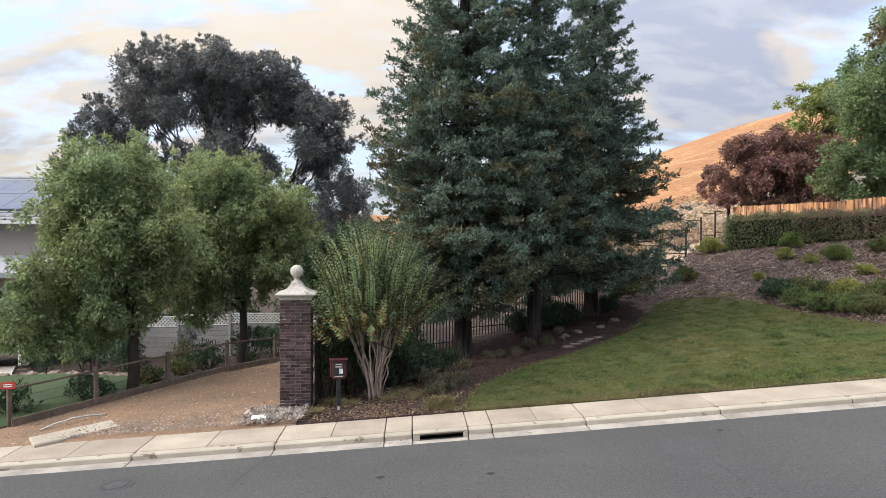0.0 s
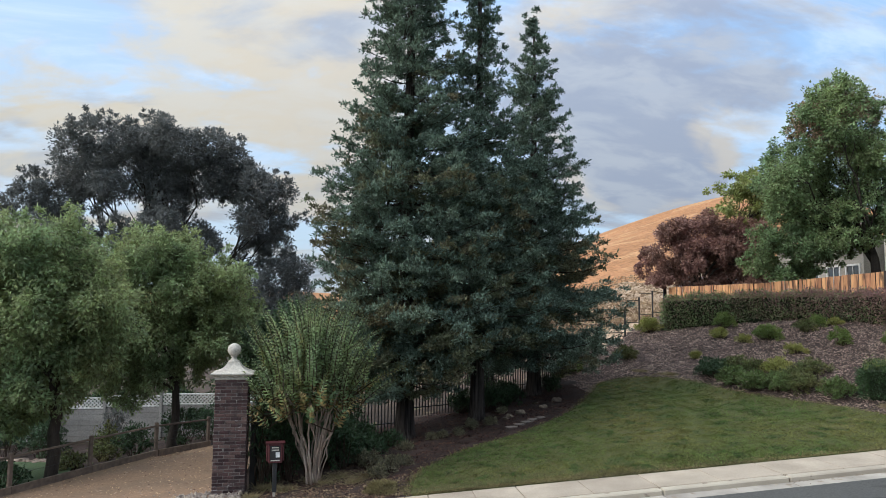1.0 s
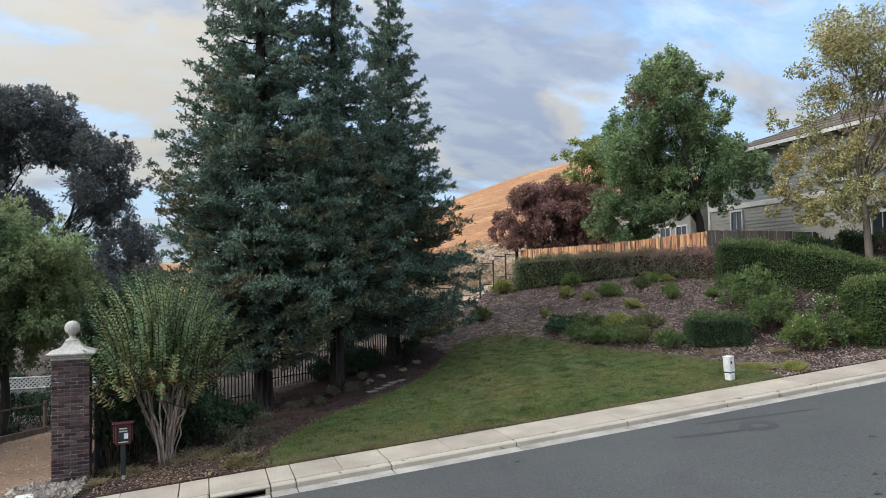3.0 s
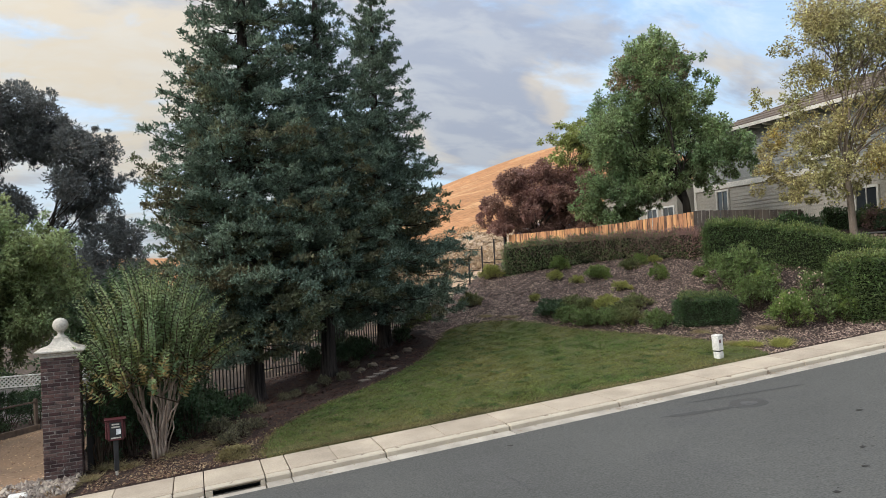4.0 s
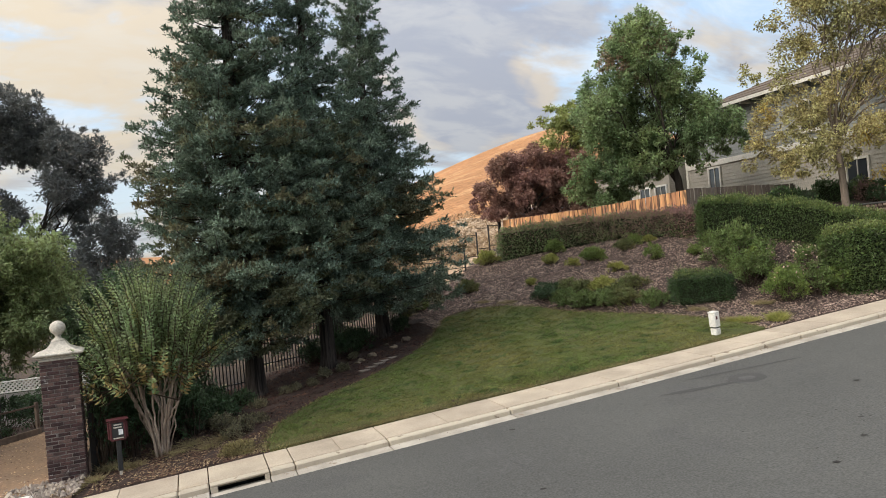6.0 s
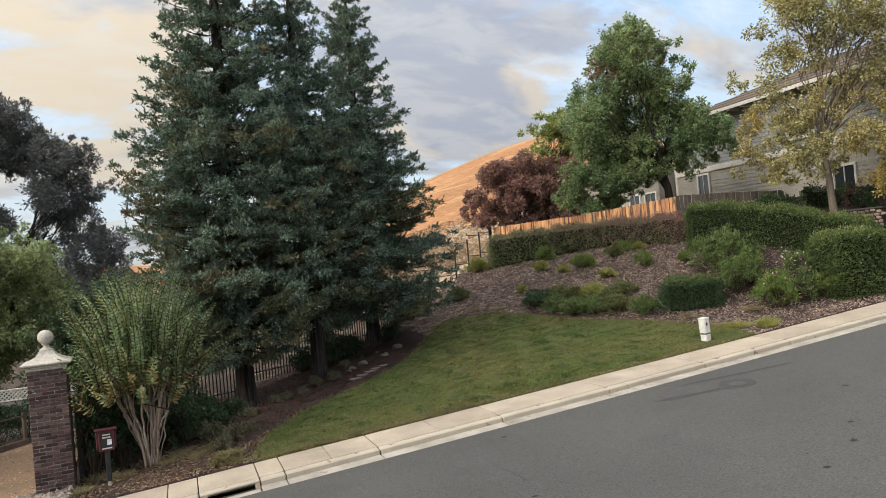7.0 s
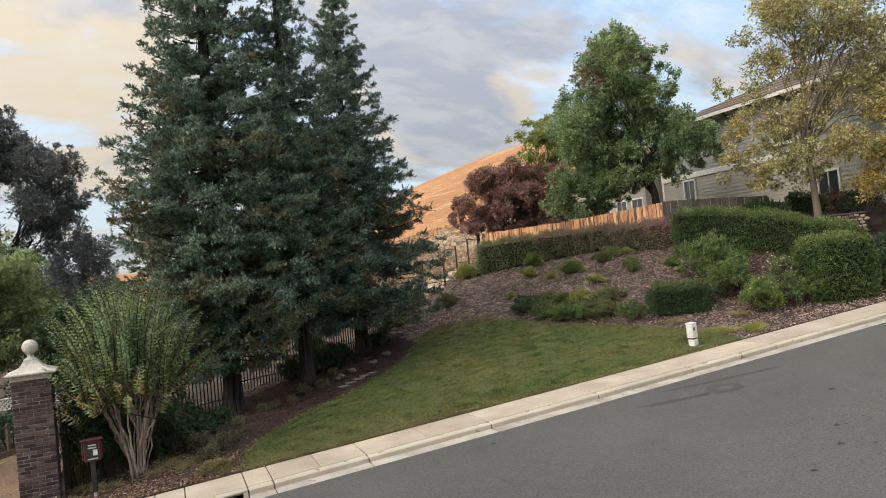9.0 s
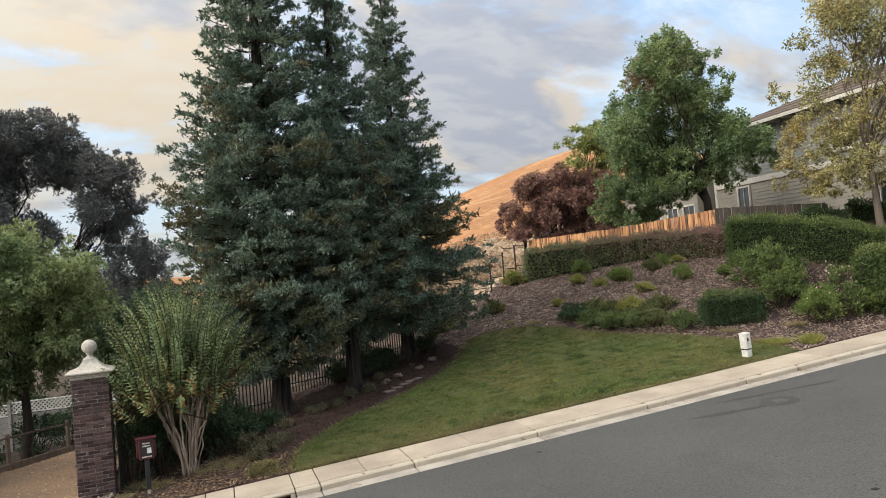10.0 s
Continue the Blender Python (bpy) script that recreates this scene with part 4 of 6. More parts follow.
        q = np.array(A[1]) * (1 - k) + np.array(R1) * k
        part("shingle_course", Shape().add(*tube([p + (0, 0, 0.01), q + (0, 0, 0.01)], [0.03, 0.03], 5)), MAT["shingle"], ob)
    side = pose(X0 - 0.02, 0, 0, 0, 0, -90)
    for y, z, w, h in ((28.55, 5.2, 0.8, 1.45), (22.6, 7.5, 1.1, 1.2), (20.6, 4.7, 1.0, 1.2), (16.6, 7.5, 1.2, 1.3), (16.2, 4.7, 1.2, 1.4)):
        window(ob, w, h, pose(X0 - 0.085, y, z, 0, 0, -90), "trim")
    # low wing behind, with a porch roof
    wing = thing("house_wing", pose(0, 0, 0), "single storey cream wing with white windows behind the fence", "house")
    part("wall", Shape().add(*block(8.0, 7.0, 4.0, 0.02, (28.0, 34.4, 3.6))), MAT["siding_low"], wing)
    part("roof", Shape().add(*slab_between([(23.3, 30.9, 7.75), (23.3, 38.4, 7.75), (32, 38.4, 10.0), (32, 30.9, 10.0)], 0.16)), MAT["shingle"], wing)
    part("fascia", Shape().add(*block(0.05, 7.6, 0.2, 0.008, (23.27, 34.6, 7.56))), MAT["trim"], wing)
    for y in (31.6, 33.0, 34.6, 36.2):
        window(wing, 0.95, 1.3, pose(23.97, y, 4.85, 0, 0, -90), "white")


house_right()


def garden_shed():
    """A low shed whose grey roof shows over the board fence under the plum tree."""
    ob = thing("garden_shed", on_ground(17.6, 33.4, -28), "low garden shed with a grey shingled roof behind the fence", "shed")
    part("wall", Shape().add(*block(2.6, 2.0, 1.5, 0.02, (0, 0, -0.1))), MAT["grey_wood"], ob)
    for i in range(9):
        y = -1.25 + i * 0.29
        part("shingle_course", Shape().add(*slab_between([(-1.5, y, 1.36 + i * 0.1), (1.5, y, 1.36 + i * 0.1), (1.5, y + 0.31, 1.45 + i * 0.1), (-1.5, y + 0.31, 1.45 + i * 0.1)], 0.05)), MAT["tile"], ob)


garden_shed()


def house_left():
    ob = thing("house", pose(-21.6, 36.0, -1.5), "taupe plaster house with grey tiled roof and solar panels", "house")
    part("wall", Shape().add(*block(12.0, 11.0, 5.6, 0.03, (0, 0, 0))), MAT["plaster"], ob)
    e, r = 5.6, 2.3
    A = [(-6.6, -6.1, e), (6.6, -6.1, e), (6.6, 6.1, e), (-6.6, 6.1, e)]
    R = [(-5.2, 0, e + r), (5.2, 0, e + r)]
    part("roof", Shape().add([*A, *R], [(0, 1, 5, 4), (1, 2, 5), (2, 3, 4, 5), (3, 0, 4), (3, 2, 1, 0)]), MAT["tile"], ob)
    for i in range(14):
        k = (i + 0.3) / 14
        for a, b, c, d in ((A[0], A[1], R[0], R[1]), (A[1], A[2], R[1], R[1])):
            p, q = np.array(a) * (1 - k) + np.array(c) * k, np.array(b) * (1 - k) + np.array(d) * k
            part("tile_course", Shape().add(*tube([p + (0, 0, 0.015), q + (0, 0, 0.015)], [0.045, 0.045], 5)), MAT["tile"], ob)
    part("gutter", Shape().add(*block(13.3, 0.12, 0.14, 0.02, (0, -6.14, e - 0.12))), MAT["white"], ob)
    part("gutter", Shape().add(*block(0.12, 12.2, 0.14, 0.02, (6.64, 0, e - 0.12))), MAT["white"], ob)
    n = np.array((0, -r, 6.1))
    n = n / np.linalg.norm(n)
    for i in range(8):
        for j in range(2):
            x0, x1 = -5.2 + i * 1.32, -5.2 + i * 1.32 + 1.3
            y0, y1 = -4.9 + j * 2.0, -4.9 + j * 2.0 + 1.95
            zz = lambda y: e + (y + 6.1) / 6.1 * r + 0.1
            part("solar_panel", Shape().add(*slab_between([(x0, y0, zz(y0)), (x1, y0, zz(y0)), (x1, y1, zz(y1)), (x0, y1, zz(y1))], 0.05)), MAT["panel_dark"], ob)
    # porch roof and an arched window
    part("porch_roof", Shape().add(*slab_between([(1.0, -8.2, 3.6), (6.9, -8.2, 3.6), (6.9, -5.4, 4.2), (1.0, -5.4, 4.2)], 0.2)), MAT["tile"], ob)
    for x in (1.3, 6.6):
        part("porch_post", Shape().add(*block(0.3, 0.3, 3.5, 0.02, (x, -7.9, 0))), MAT["white"], ob)
    window(ob, 0.8, 1.5, pose(4.2, -5.52, 1.2), "white")
    window(ob, 0.8, 1.5, pose(5.3, -5.52, 1.2), "white")


house_left()


# ---- trees ----
def redwood(x, y, h, profile, seed, label, girth, low=1.7, open_from=0.0, open_to=0.0):
    """Straight trunk and boughs that sag and turn up, each hung with rounded puffs of short needle sprays.
    profile: (height, reach) pairs; between open_from and open_to the boughs are bare near the trunk."""
    rng = np.random.default_rng(seed)
    ob = thing("redwood_tree", on_ground(x, y, 0, 0.1), label, "tree", "redwoods along the fence")
    zs = np.concatenate([[0, 0.12, 0.3, 0.7], np.linspace(1.4, h, 14)])
    rad = girth * (1 - zs / h) ** 0.8 + 0.012
    rad[:4] *= (1.75, 1.4, 1.18, 1.05)
    v, f = tube(np.stack([0.03 * np.sin(zs * 0.7), 0.03 * np.cos(zs * 0.5), zs], 1), rad, 22)
    v = v.reshape(len(zs), 22, 3)
    flute = 1 + 0.11 * np.sin(np.arange(22) * 2 * np.pi / 22 * 7 + seed)[None, :] + rng.normal(size=(1, 22)) * 0.05
    mid = v.mean(1, keepdims=True)
    v = mid + (v - mid) * flute[..., None]
    part("trunk", Shape().add(v.reshape(-1, 3), f), MAT["bark_red"], ob, "fluted red brown trunk", soft=True)
    shape = np.array(profile, float)
    P, A, S, B = [], [], [], []

    def puff(c, r, out, brown):
        """A flattened cushion of sprays about c, thicker on its upper and outer side."""
        n = int(92 * (r / 0.25) ** 2) + 16
        d = sphere_dirs(rng, n)
        d[:, 2] = np.where(d[:, 2] < -0.35, -d[:, 2], d[:, 2])
        p = c + d * np.array((1.0, 1.0, 0.55)) * r * (0.45 + 0.6 * rng.random(n) ** 0.7)[:, None]
        P.append(p)
        A.append(d * 0.6 + out * 0.2 + np.array([0, 0, 0.3]) + rng.normal(size=(n, 3)) * 0.75)
        S.append(np.cross(d, np.array([0, 0, 1.0])) + rng.normal(size=(n, 3)) * 0.45)
        B.append(np.full(n, brown))
        for _ in range(rng.integers(1, 4)):
            # a short leading shoot stands out of the cushion
            m = 16
            tip = unit(out * rng.uniform(0.2, 1.0) + np.array([0, 0, rng.uniform(0.5, 1.2)]) + rng.normal(size=3) * 0.3)
            g = np.linspace(0.2, 1, m)
            run = r * rng.uniform(0.8, 1.25)
            q = c + tip * (g * run)[:, None]
            e = unit(rng.normal(size=(m, 3)))
            P.append(q)
            A.append(tip * 0.7 + e * (1.1 - 0.6 * g)[:, None])
            S.append(rng.normal(size=(m, 3)))
            B.append(np.full(m, brown))

    z, spokes = low, 0
    while z < h - 0.05:
        k = (z - low) / (h - low)
        env = max(0.03, 1.07 * float(np.interp(z, shape[:, 0], shape[:, 1])) - 0.17)
        for _ in range(7 if env > 1.7 else 5 if env > 0.6 else 4):
            spokes += 1
            a = spokes * 2.4 + rng.uniform(-0.5, 0.5)
            ln = env * rng.uniform(0.76, 1.02)
            if k > 0.1 and rng.random() < 0.03:
                ln = env * rng.uniform(1.08, 1.18)
            zz = z + rng.uniform(-0.38, 0.38)
            d = np.array([np.cos(a), np.sin(a), 0])
            side = np.array([-d[1], d[0], 0])
            t = np.linspace(0, 1, 7)
            drop = -0.34 * ln * t + 0.34 * ln * t ** 2.4 + 0.4 * ln * k * t
            line = d * (ln * t)[:, None] + side * (0.12 * ln * np.sin(t * 2 + a))[:, None] + np.array([0, 0, 1]) * (zz + drop)[:, None]
            if ln > 0.8:
                part("bough", Shape().add(*tube(line, 0.006 + 0.026 * (1 - t) * ln / 3, 4)), MAT["bark"], ob)
            bare = 0.38 if open_from < zz < open_to else 0.18
            brown = rng.random() < (0.55 if k < 0.16 else 0.4 if k < 0.32 else 0.12 if k < 0.5 else 0.03)
            n = max(3, int(4.4 * ln * (1.25 - bare)) + 1)
            for u in np.linspace(bare, 1.0, n):
                w = 0.5 * ln * (1.05 - u) + 0.12
                c = np.array([np.interp(u, t, line[:, i]) for i in range(3)]) + side * rng.uniform(-1, 1) * w + np.array([0, 0, rng.normal() * 0.15])
                r = float(np.clip(0.14 + 0.06 * ln * (1.15 - 0.6 * u), 0.12, 0.3)) * rng.uniform(0.75, 1.25)
                puff(c, r, unit(d * 0.8 + side * rng.normal() * 0.3), brown and rng.random() < 0.6)
        z += 0.24 + 0.07 * rng.random()
    P, A, S, brown = np.concatenate(P), np.concatenate(A), np.concatenate(S), np.concatenate(B).astype(bool)
    for pick, mat, lab in ((~brown, LEAF["redwood"], "dense dark green needle sprays"), (brown, LEAF["redwood_low"], "browning lower sprays")):
        n = int(pick.sum())
        part("foliage", needles("foliage", P[pick], A[pick], S[pick], 0.082 * rng.uniform(0.6, 1.4, n), 0.042 * rng.uniform(0.7, 1.4, n)), mat, ob, lab)


redwood(1.42, 19.5, 17.3, [(1.5, 1.5), (2.4, 2.5), (3.2, 2.9), (6.0, 2.75), (7.2, 2.45), (8.6, 1.85), (10.8, 1.4), (12.5, 1.18), (15.0, 0.75), (17.3, 0.05)], 11,
        "tall dark green redwood, broadest of the three beside the fence", 0.22, 1.75, 5.0, 8.3)
redwood(3.62, 20.7, 15.4, [(1.5, 1.3), (2.6, 2.2), (4.0, 2.4), (7.0, 1.8), (9.5, 1.05), (11.5, 0.82), (13.2, 0.66), (15.4, 0.05)], 12, "tall dark redwood standing between two others at the fence", 0.175, 2.0)
redwood(5.96, 23.2, 13.1, [(1.5, 3.1), (2.6, 2.95), (4.4, 2.42), (6.2, 2.1), (7.6, 1.7), (9.2, 1.2), (11.2, 0.76), (12.2, 0.5), (13.1, 0.04)], 13, "tall dark green redwood at the upper end of the row", 0.19, 1.5)


def crown_tree(name, at, label, trunk_r, fork, limbs, clumps, leaf, size, density, bark="bark", seed=1, extra=None, trunk_top=None, droop=0.3, shell=0.45, form=needles):
    """A trunk that forks into limbs, one to each chosen clump of leaves."""
    rng = np.random.default_rng(seed)
    ob = thing(name, at, label, "tree")
    top = np.array(trunk_top if trunk_top is not None else (0, 0, fork), float)
    line = bend((0, 0, -0.15), top, rng, 0.0, 6, 0.012)
    r = np.linspace(trunk_r * 1.1, trunk_r * 0.75, 6)
    r[0] *= 1.3
    part("trunk", Shape().add(*tube(line, r, 10)), MAT[bark], ob, soft=True)
    c = np.array(clumps, float)
    order = np.argsort(-c[:, 3])
    for n, i in enumerate(order[:limbs]):
        path = bend(top - (0, 0, fork * 0.12 * (n % 3)), c[i, :3], rng, 0.06, 7)
        s = Shape().add(*tube(path, np.linspace(trunk_r * 0.34, 0.012, 7), 6))
        for _ in range(5):
            k = rng.integers(2, 6)
            end = c[i, :3] + sphere_dirs(rng, 1)[0] * c[i, 3:6] * 0.8
            s.add(*tube(bend(path[k], end, rng, 0.04, 5), np.linspace(trunk_r * 0.1 + 0.006, 0.005, 5), 5))
        part("limb", s, MAT[bark], ob, soft=True)
    part("crown", clump_leaves("crown", rng, clumps, density, size, size * 0.55, droop, shell, form=form), LEAF[leaf], ob)
    if extra:
        cl, lf, dn, lab = extra
        part("crown", clump_leaves("crown", rng, cl, dn, size, size * 0.55, droop, shell, form=form), LEAF[lf], ob, lab)
    return ob


rng0 = np.random.default_rng(77)


def lobes(rows, depth, rng, again=0.8, squash=0.85):
    """Clumps (x, y, z, radius), each with one or two neighbours before and behind, so that the crown is as deep as it is wide."""
    out = []
    for x, y, z, r in rows:
        out.append((x, y, z, r, r, r * squash))
        for s in (-1, 1):
            if rng.random() < again:
                k = r * rng.uniform(0.75, 1.0)
                out.append((x + rng.normal() * r * 0.25, y + s * depth * rng.uniform(0.4, 1.0), z + rng.normal() * r * 0.25, k, k, k * squash))
    return out


# dark gum tree behind the lattice fence: rounded lobes with sky between them; across, height, radius
GUM = [(-5.1, 13.4, 0.95), (-4.6, 12.6, 1.3), (-4.1, 14.0, 0.9), (-2.9, 14.0, 1.05), (-1.8, 14.3, 1.05), (-1.0, 14.2, 0.9), (-2.4, 12.8, 1.6), (-0.9, 12.9, 1.5), (0.2, 13.7, 0.9), (1.4, 13.9, 0.9), (2.3, 13.5, 0.75), (2.7, 12.9, 0.75), (0.5, 12.6, 1.3), (1.7, 12.6, 0.9),
       (-4.2, 11.2, 0.85), (-3.5, 11.6, 0.8), (-0.9, 11.4, 1.0), (-0.3, 10.4, 0.85), (-1.0, 9.9, 1.0), (-2.9, 9.5, 0.7), (-4.0, 9.6, 0.7), (-2.0, 9.5, 0.7), (-6.6, 12.0, 0.5), (-6.8, 11.2, 0.7), (-5.9, 11.1, 1.0), (-6.0, 10.1, 0.9), (-7.6, 9.9, 0.5), (-5.3, 9.6, 0.6), (-7.1, 10.4, 0.6)]
GUM += [(2.4, 12.2, 0.9), (3.4, 12.0, 0.95), (4.3, 11.8, 1.05), (5.0, 12.2, 0.6), (4.0, 10.4, 1.2), (5.3, 10.6, 0.55), (3.0, 10.3, 0.8), (4.7, 9.1, 0.9), (3.5, 8.7, 0.85), (5.0, 7.4, 1.1), (3.3, 6.4, 1.2), (5.7, 7.9, 0.7), (1.0, 9.3, 0.9), (-0.5, 8.6, 1.0), (-2.1, 8.6, 0.9), (6.1, 6.7, 0.65),
        (-4.6, 8.4, 0.9), (-6.4, 8.4, 0.9), (-8.0, 8.6, 0.7), (4.0, 5.4, 1.3), (5.6, 5.7, 1.1), (2.4, 5.2, 1.1)]


def gum_lobes():
    rng = np.random.default_rng(71)
    c, s = math.cos(radians(13)), math.sin(radians(13))
    out = []
    for u, z, r in GUM:
        v = rng.uniform(-1.4, 1.4)
        out.append((u * c - v * s, u * s + v * c, z, r, r, r * 0.92))
        if r > 0.85 and rng.random() < 0.5:
            v += rng.choice([-1.4, 1.4])
            out.append((u * c - v * s, u * s + v * c, z + rng.normal() * 0.2, r * 0.85, r * 0.85, r * 0.75))
        # feathery shoots stand up from the upper lobes
        for _ in range(4 if z > 13.2 else 1):
            q, d = rng.uniform(0.1, 0.17), rng.normal() * 0.5
            out.append((u * c - v * s + r * d, u * s + v * c + rng.normal() * 0.3, z + r * (1.0 - 0.3 * d * d) + q, q, q, q * 2.4))
    return out


crown_tree("gum_tree", on_ground(-8.6, 36.5), "large dark grey green gum tree with open lobed crown", 0.34, 4.0, 18,
           gum_lobes(), "dark", 0.14, 3000, seed=21, shell=0.72, droop=0.05, form=needles)


def crest(rows, seed):
    """Upright young shoots on the upper lobes of a crown."""
    rng = np.random.default_rng(seed)
    high = max(z for _, _, z, _ in rows)
    out = []
    for x, y, z, r in rows:
        for _ in range(3 if z > high - 1.7 else 0):
            q = rng.uniform(0.1, 0.17)
            out.append((x + rng.normal() * r * 0.5, y + rng.normal() * r * 0.5, z + r * 0.95, q, q, q * 2.3))
    return out


PEAR = [(-1.25, -0.4, 5.0, 0.7), (-0.7, 0, 5.1, 0.8), (0.2, 0, 5.0, 0.75), (-1.5, -0.3, 4.1, 0.65), (-1.0, 0, 4.2, 0.9), (-0.2, 0, 4.0, 0.9), (0.8, 0, 4.2, 0.75), (-1.7, -0.4, 3.1, 0.65), (-1.3, 0, 3.0, 0.9), (-0.4, 0, 2.9, 0.9),
        (0.5, 0, 3.0, 0.8), (-2.3, -0.4, 2.1, 0.7), (-1.6, 0, 1.9, 0.7), (-0.9, 0, 1.7, 0.6), (-0.1, 0, 2.0, 0.6), (-2.0, 0, 1.3, 0.45), (-1.9, -0.4, 2.5, 0.6), (-2.5, -0.3, 1.5, 0.5), (-1.2, 0, 5.6, 0.6), (-0.2, 0, 5.55, 0.6), (-0.6, 0.4, 3.6, 1.0), (0.9, 0.2, 3.5, 0.8)]
crown_tree("pear_tree", on_ground(-6.83, 17.7), "green leafy pear tree with low hanging boughs beside the rail fence", 0.14, 1.9, 10,
           lobes(PEAR, 1.3, rng0) + crest(PEAR, 91), "pear", 0.105, 3700, seed=22, droop=0.35)
PEAR_2 = [(-1.6, 0, 5.7, 0.9), (-0.5, 0, 5.7, 0.85), (0.3, 0, 5.5, 0.75), (-2.0, 0, 4.5, 1.0), (-0.7, 0, 4.5, 1.1), (0.5, 0, 4.5, 0.9), (1.2, 0, 4.1, 0.65), (-1.5, 0, 3.3, 1.0), (-0.2, 0, 3.3, 1.0), (0.9, 0, 3.1, 0.75), (-1.6, 0, 2.4, 0.8), (-2.6, 0, 5.4, 0.75), (0.4, 0, 2.4, 0.6), (1.4, 0, 4.2, 0.8), (1.3, 0, 3.2, 0.7), (1.0, 0, 5.3, 0.7), (-1.3, 0, 6.1, 0.6), (-0.2, 0, 6.1, 0.6), (-2.4, 0, 3.4, 0.9), (-2.4, 0, 2.3, 0.7), (-0.6, 0, 2.3, 0.7), (-1.5, 0, 1.6, 0.6), (-3.2, 0, 5.3, 0.8), (-3.0, 0, 4.4, 0.9), (1.7, 0, 5.0, 0.6), (2.1, 0, 4.2, 0.55)]
crown_tree("pear_tree", on_ground(-5.4, 23.0), "green leafy pear tree behind the rail fence", 0.13, 2.3, 9,
           lobes(PEAR_2, 1.3, rng0) + crest(PEAR_2, 92), "pear", 0.105, 3300, seed=23, droop=0.3)
# a dark thicket fills the gap below the gum tree
crown_tree("laurel_tree", on_ground(-2.2, 31.5), "dark bushy laurel behind the lattice fence", 0.14, 1.2, 6,
           lobes([(-1.6, 0, 3.2, 1.3), (0, 0, 3.9, 1.4), (1.5, 0, 3.4, 1.2), (-0.6, 0, 2.0, 1.3), (1.2, 0, 1.8, 1.3), (-2.4, 0, 1.8, 1.1)], 1.2, rng0), "shade", 0.14, 1900, seed=28)

# trees beyond the board fence
def crown_lobes(rows, turn, depth, rng, squash=0.85):
    """Clumps (across, height, radius) in a crown whose broad side is turned by `turn` degrees, filled out before and behind."""
    c, s = math.cos(radians(turn)), math.sin(radians(turn))
    out = []
    for u, z, r in rows:
        for k, (lo, hi) in enumerate(((-0.3, 0.3), (-1.0, -0.4), (0.4, 1.0))):
            if k and (r < 0.45 or rng.random() < 0.3):
                continue
            v = depth * rng.uniform(lo, hi) if r > 0.45 else depth * rng.normal() * 0.25
            uu, q = u + (rng.normal() * 0.2 if k else 0), r * (rng.uniform(0.75, 0.95) if k else 1.0)
            out.append((uu * c - v * s, uu * s + v * c, z + (rng.normal() * 0.2 if k else 0), q, q, q * squash))
    return out


SYC = [(0.0, 3.05, 0.5), (-0.35, 2.35, 0.43), (0.3, 3.7, 0.5), (-1.3, 8.3, 0.6), (-2.0, 8.1, 0.4), (-2.6, 7.5, 0.45), (-0.7, 8.0, 0.55), (-0.3, 7.5, 0.45), (-1.8, 7.4, 0.85), (-0.8, 6.8, 0.95), (0.5, 7.4, 0.28), (0.55, 6.9, 0.3), (1.0, 6.4, 0.26), (0.8, 5.9, 0.34), (0.1, 5.8, 0.8),
       (-2.9, 7.0, 0.36), (-1.3, 5.8, 1.1), (-2.6, 5.9, 0.8), (-3.5, 6.3, 0.36), (-3.7, 5.8, 0.5), (-4.0, 5.0, 0.6), (-3.0, 4.8, 1.1), (-1.5, 4.4, 1.2), (0.0, 4.5, 1.1), (1.0, 4.6, 0.62), (1.4, 3.8, 0.62), (2.0, 3.4, 0.55), (2.3, 3.0, 0.32),
       (0.8, 3.2, 0.75), (1.5, 2.6, 0.36), (-2.4, 3.1, 1.0), (-1.3, 3.3, 0.7), (-3.6, 2.5, 0.7), (-3.8, 1.8, 0.5), (-2.8, 1.9, 0.65), (-1.9, 2.2, 0.55), (-3.2, 3.6, 0.8), (0.7, 2.4, 0.5), (-1.0, 2.6, 0.6), (-1.5, 1.9, 0.5), (-2.3, 1.5, 0.5), (-0.7, 2.1, 0.36), (-4.1, 1.5, 0.5), (-3.4, 1.2, 0.46), (-2.7, 1.1, 0.45)]
crown_tree("sycamore_tree", on_ground(19.9, 24.6), "green sycamore with reddish top behind the board fence", 0.19, 1.9, 16,
           crown_lobes(SYC, -39, 1.9, rng0), "maple", 0.125, 3000, seed=24, trunk_top=(-0.3, 0.2, 2.0), form=blades, shell=0.5, droop=0.25,
           extra=(crown_lobes([(-1.3, 7.9, 0.9), (-2.0, 7.4, 0.9), (-0.8, 7.2, 1.0), (-1.7, 6.6, 1.0), (-2.7, 7.0, 0.5)], -39, 0.9, rng0), "maple_red", 800, "reddening top leaves"))
LOCUST = [(-0.3, 5.9, 0.34), (0.3, 6.1, 0.42), (1.0, 6.1, 0.55), (0.6, 5.4, 0.55), (1.3, 5.4, 0.7), (0.0, 5.3, 0.36), (-0.4, 4.6, 0.4), (0.2, 4.5, 0.48), (1.4, 4.6, 0.7), (2.1, 5.8, 0.7), (-0.7, 5.6, 0.22), (0.7, 4.0, 0.5)]
crown_tree("locust_tree", on_ground(17.0, 30.6), "yellow green tree with feathery foliage", 0.12, 2.8, 9,
           crown_lobes(LOCUST, -29, 0.9, rng0, 0.6), "lime", 0.13, 2400, seed=25, form=blades, droop=0.4)
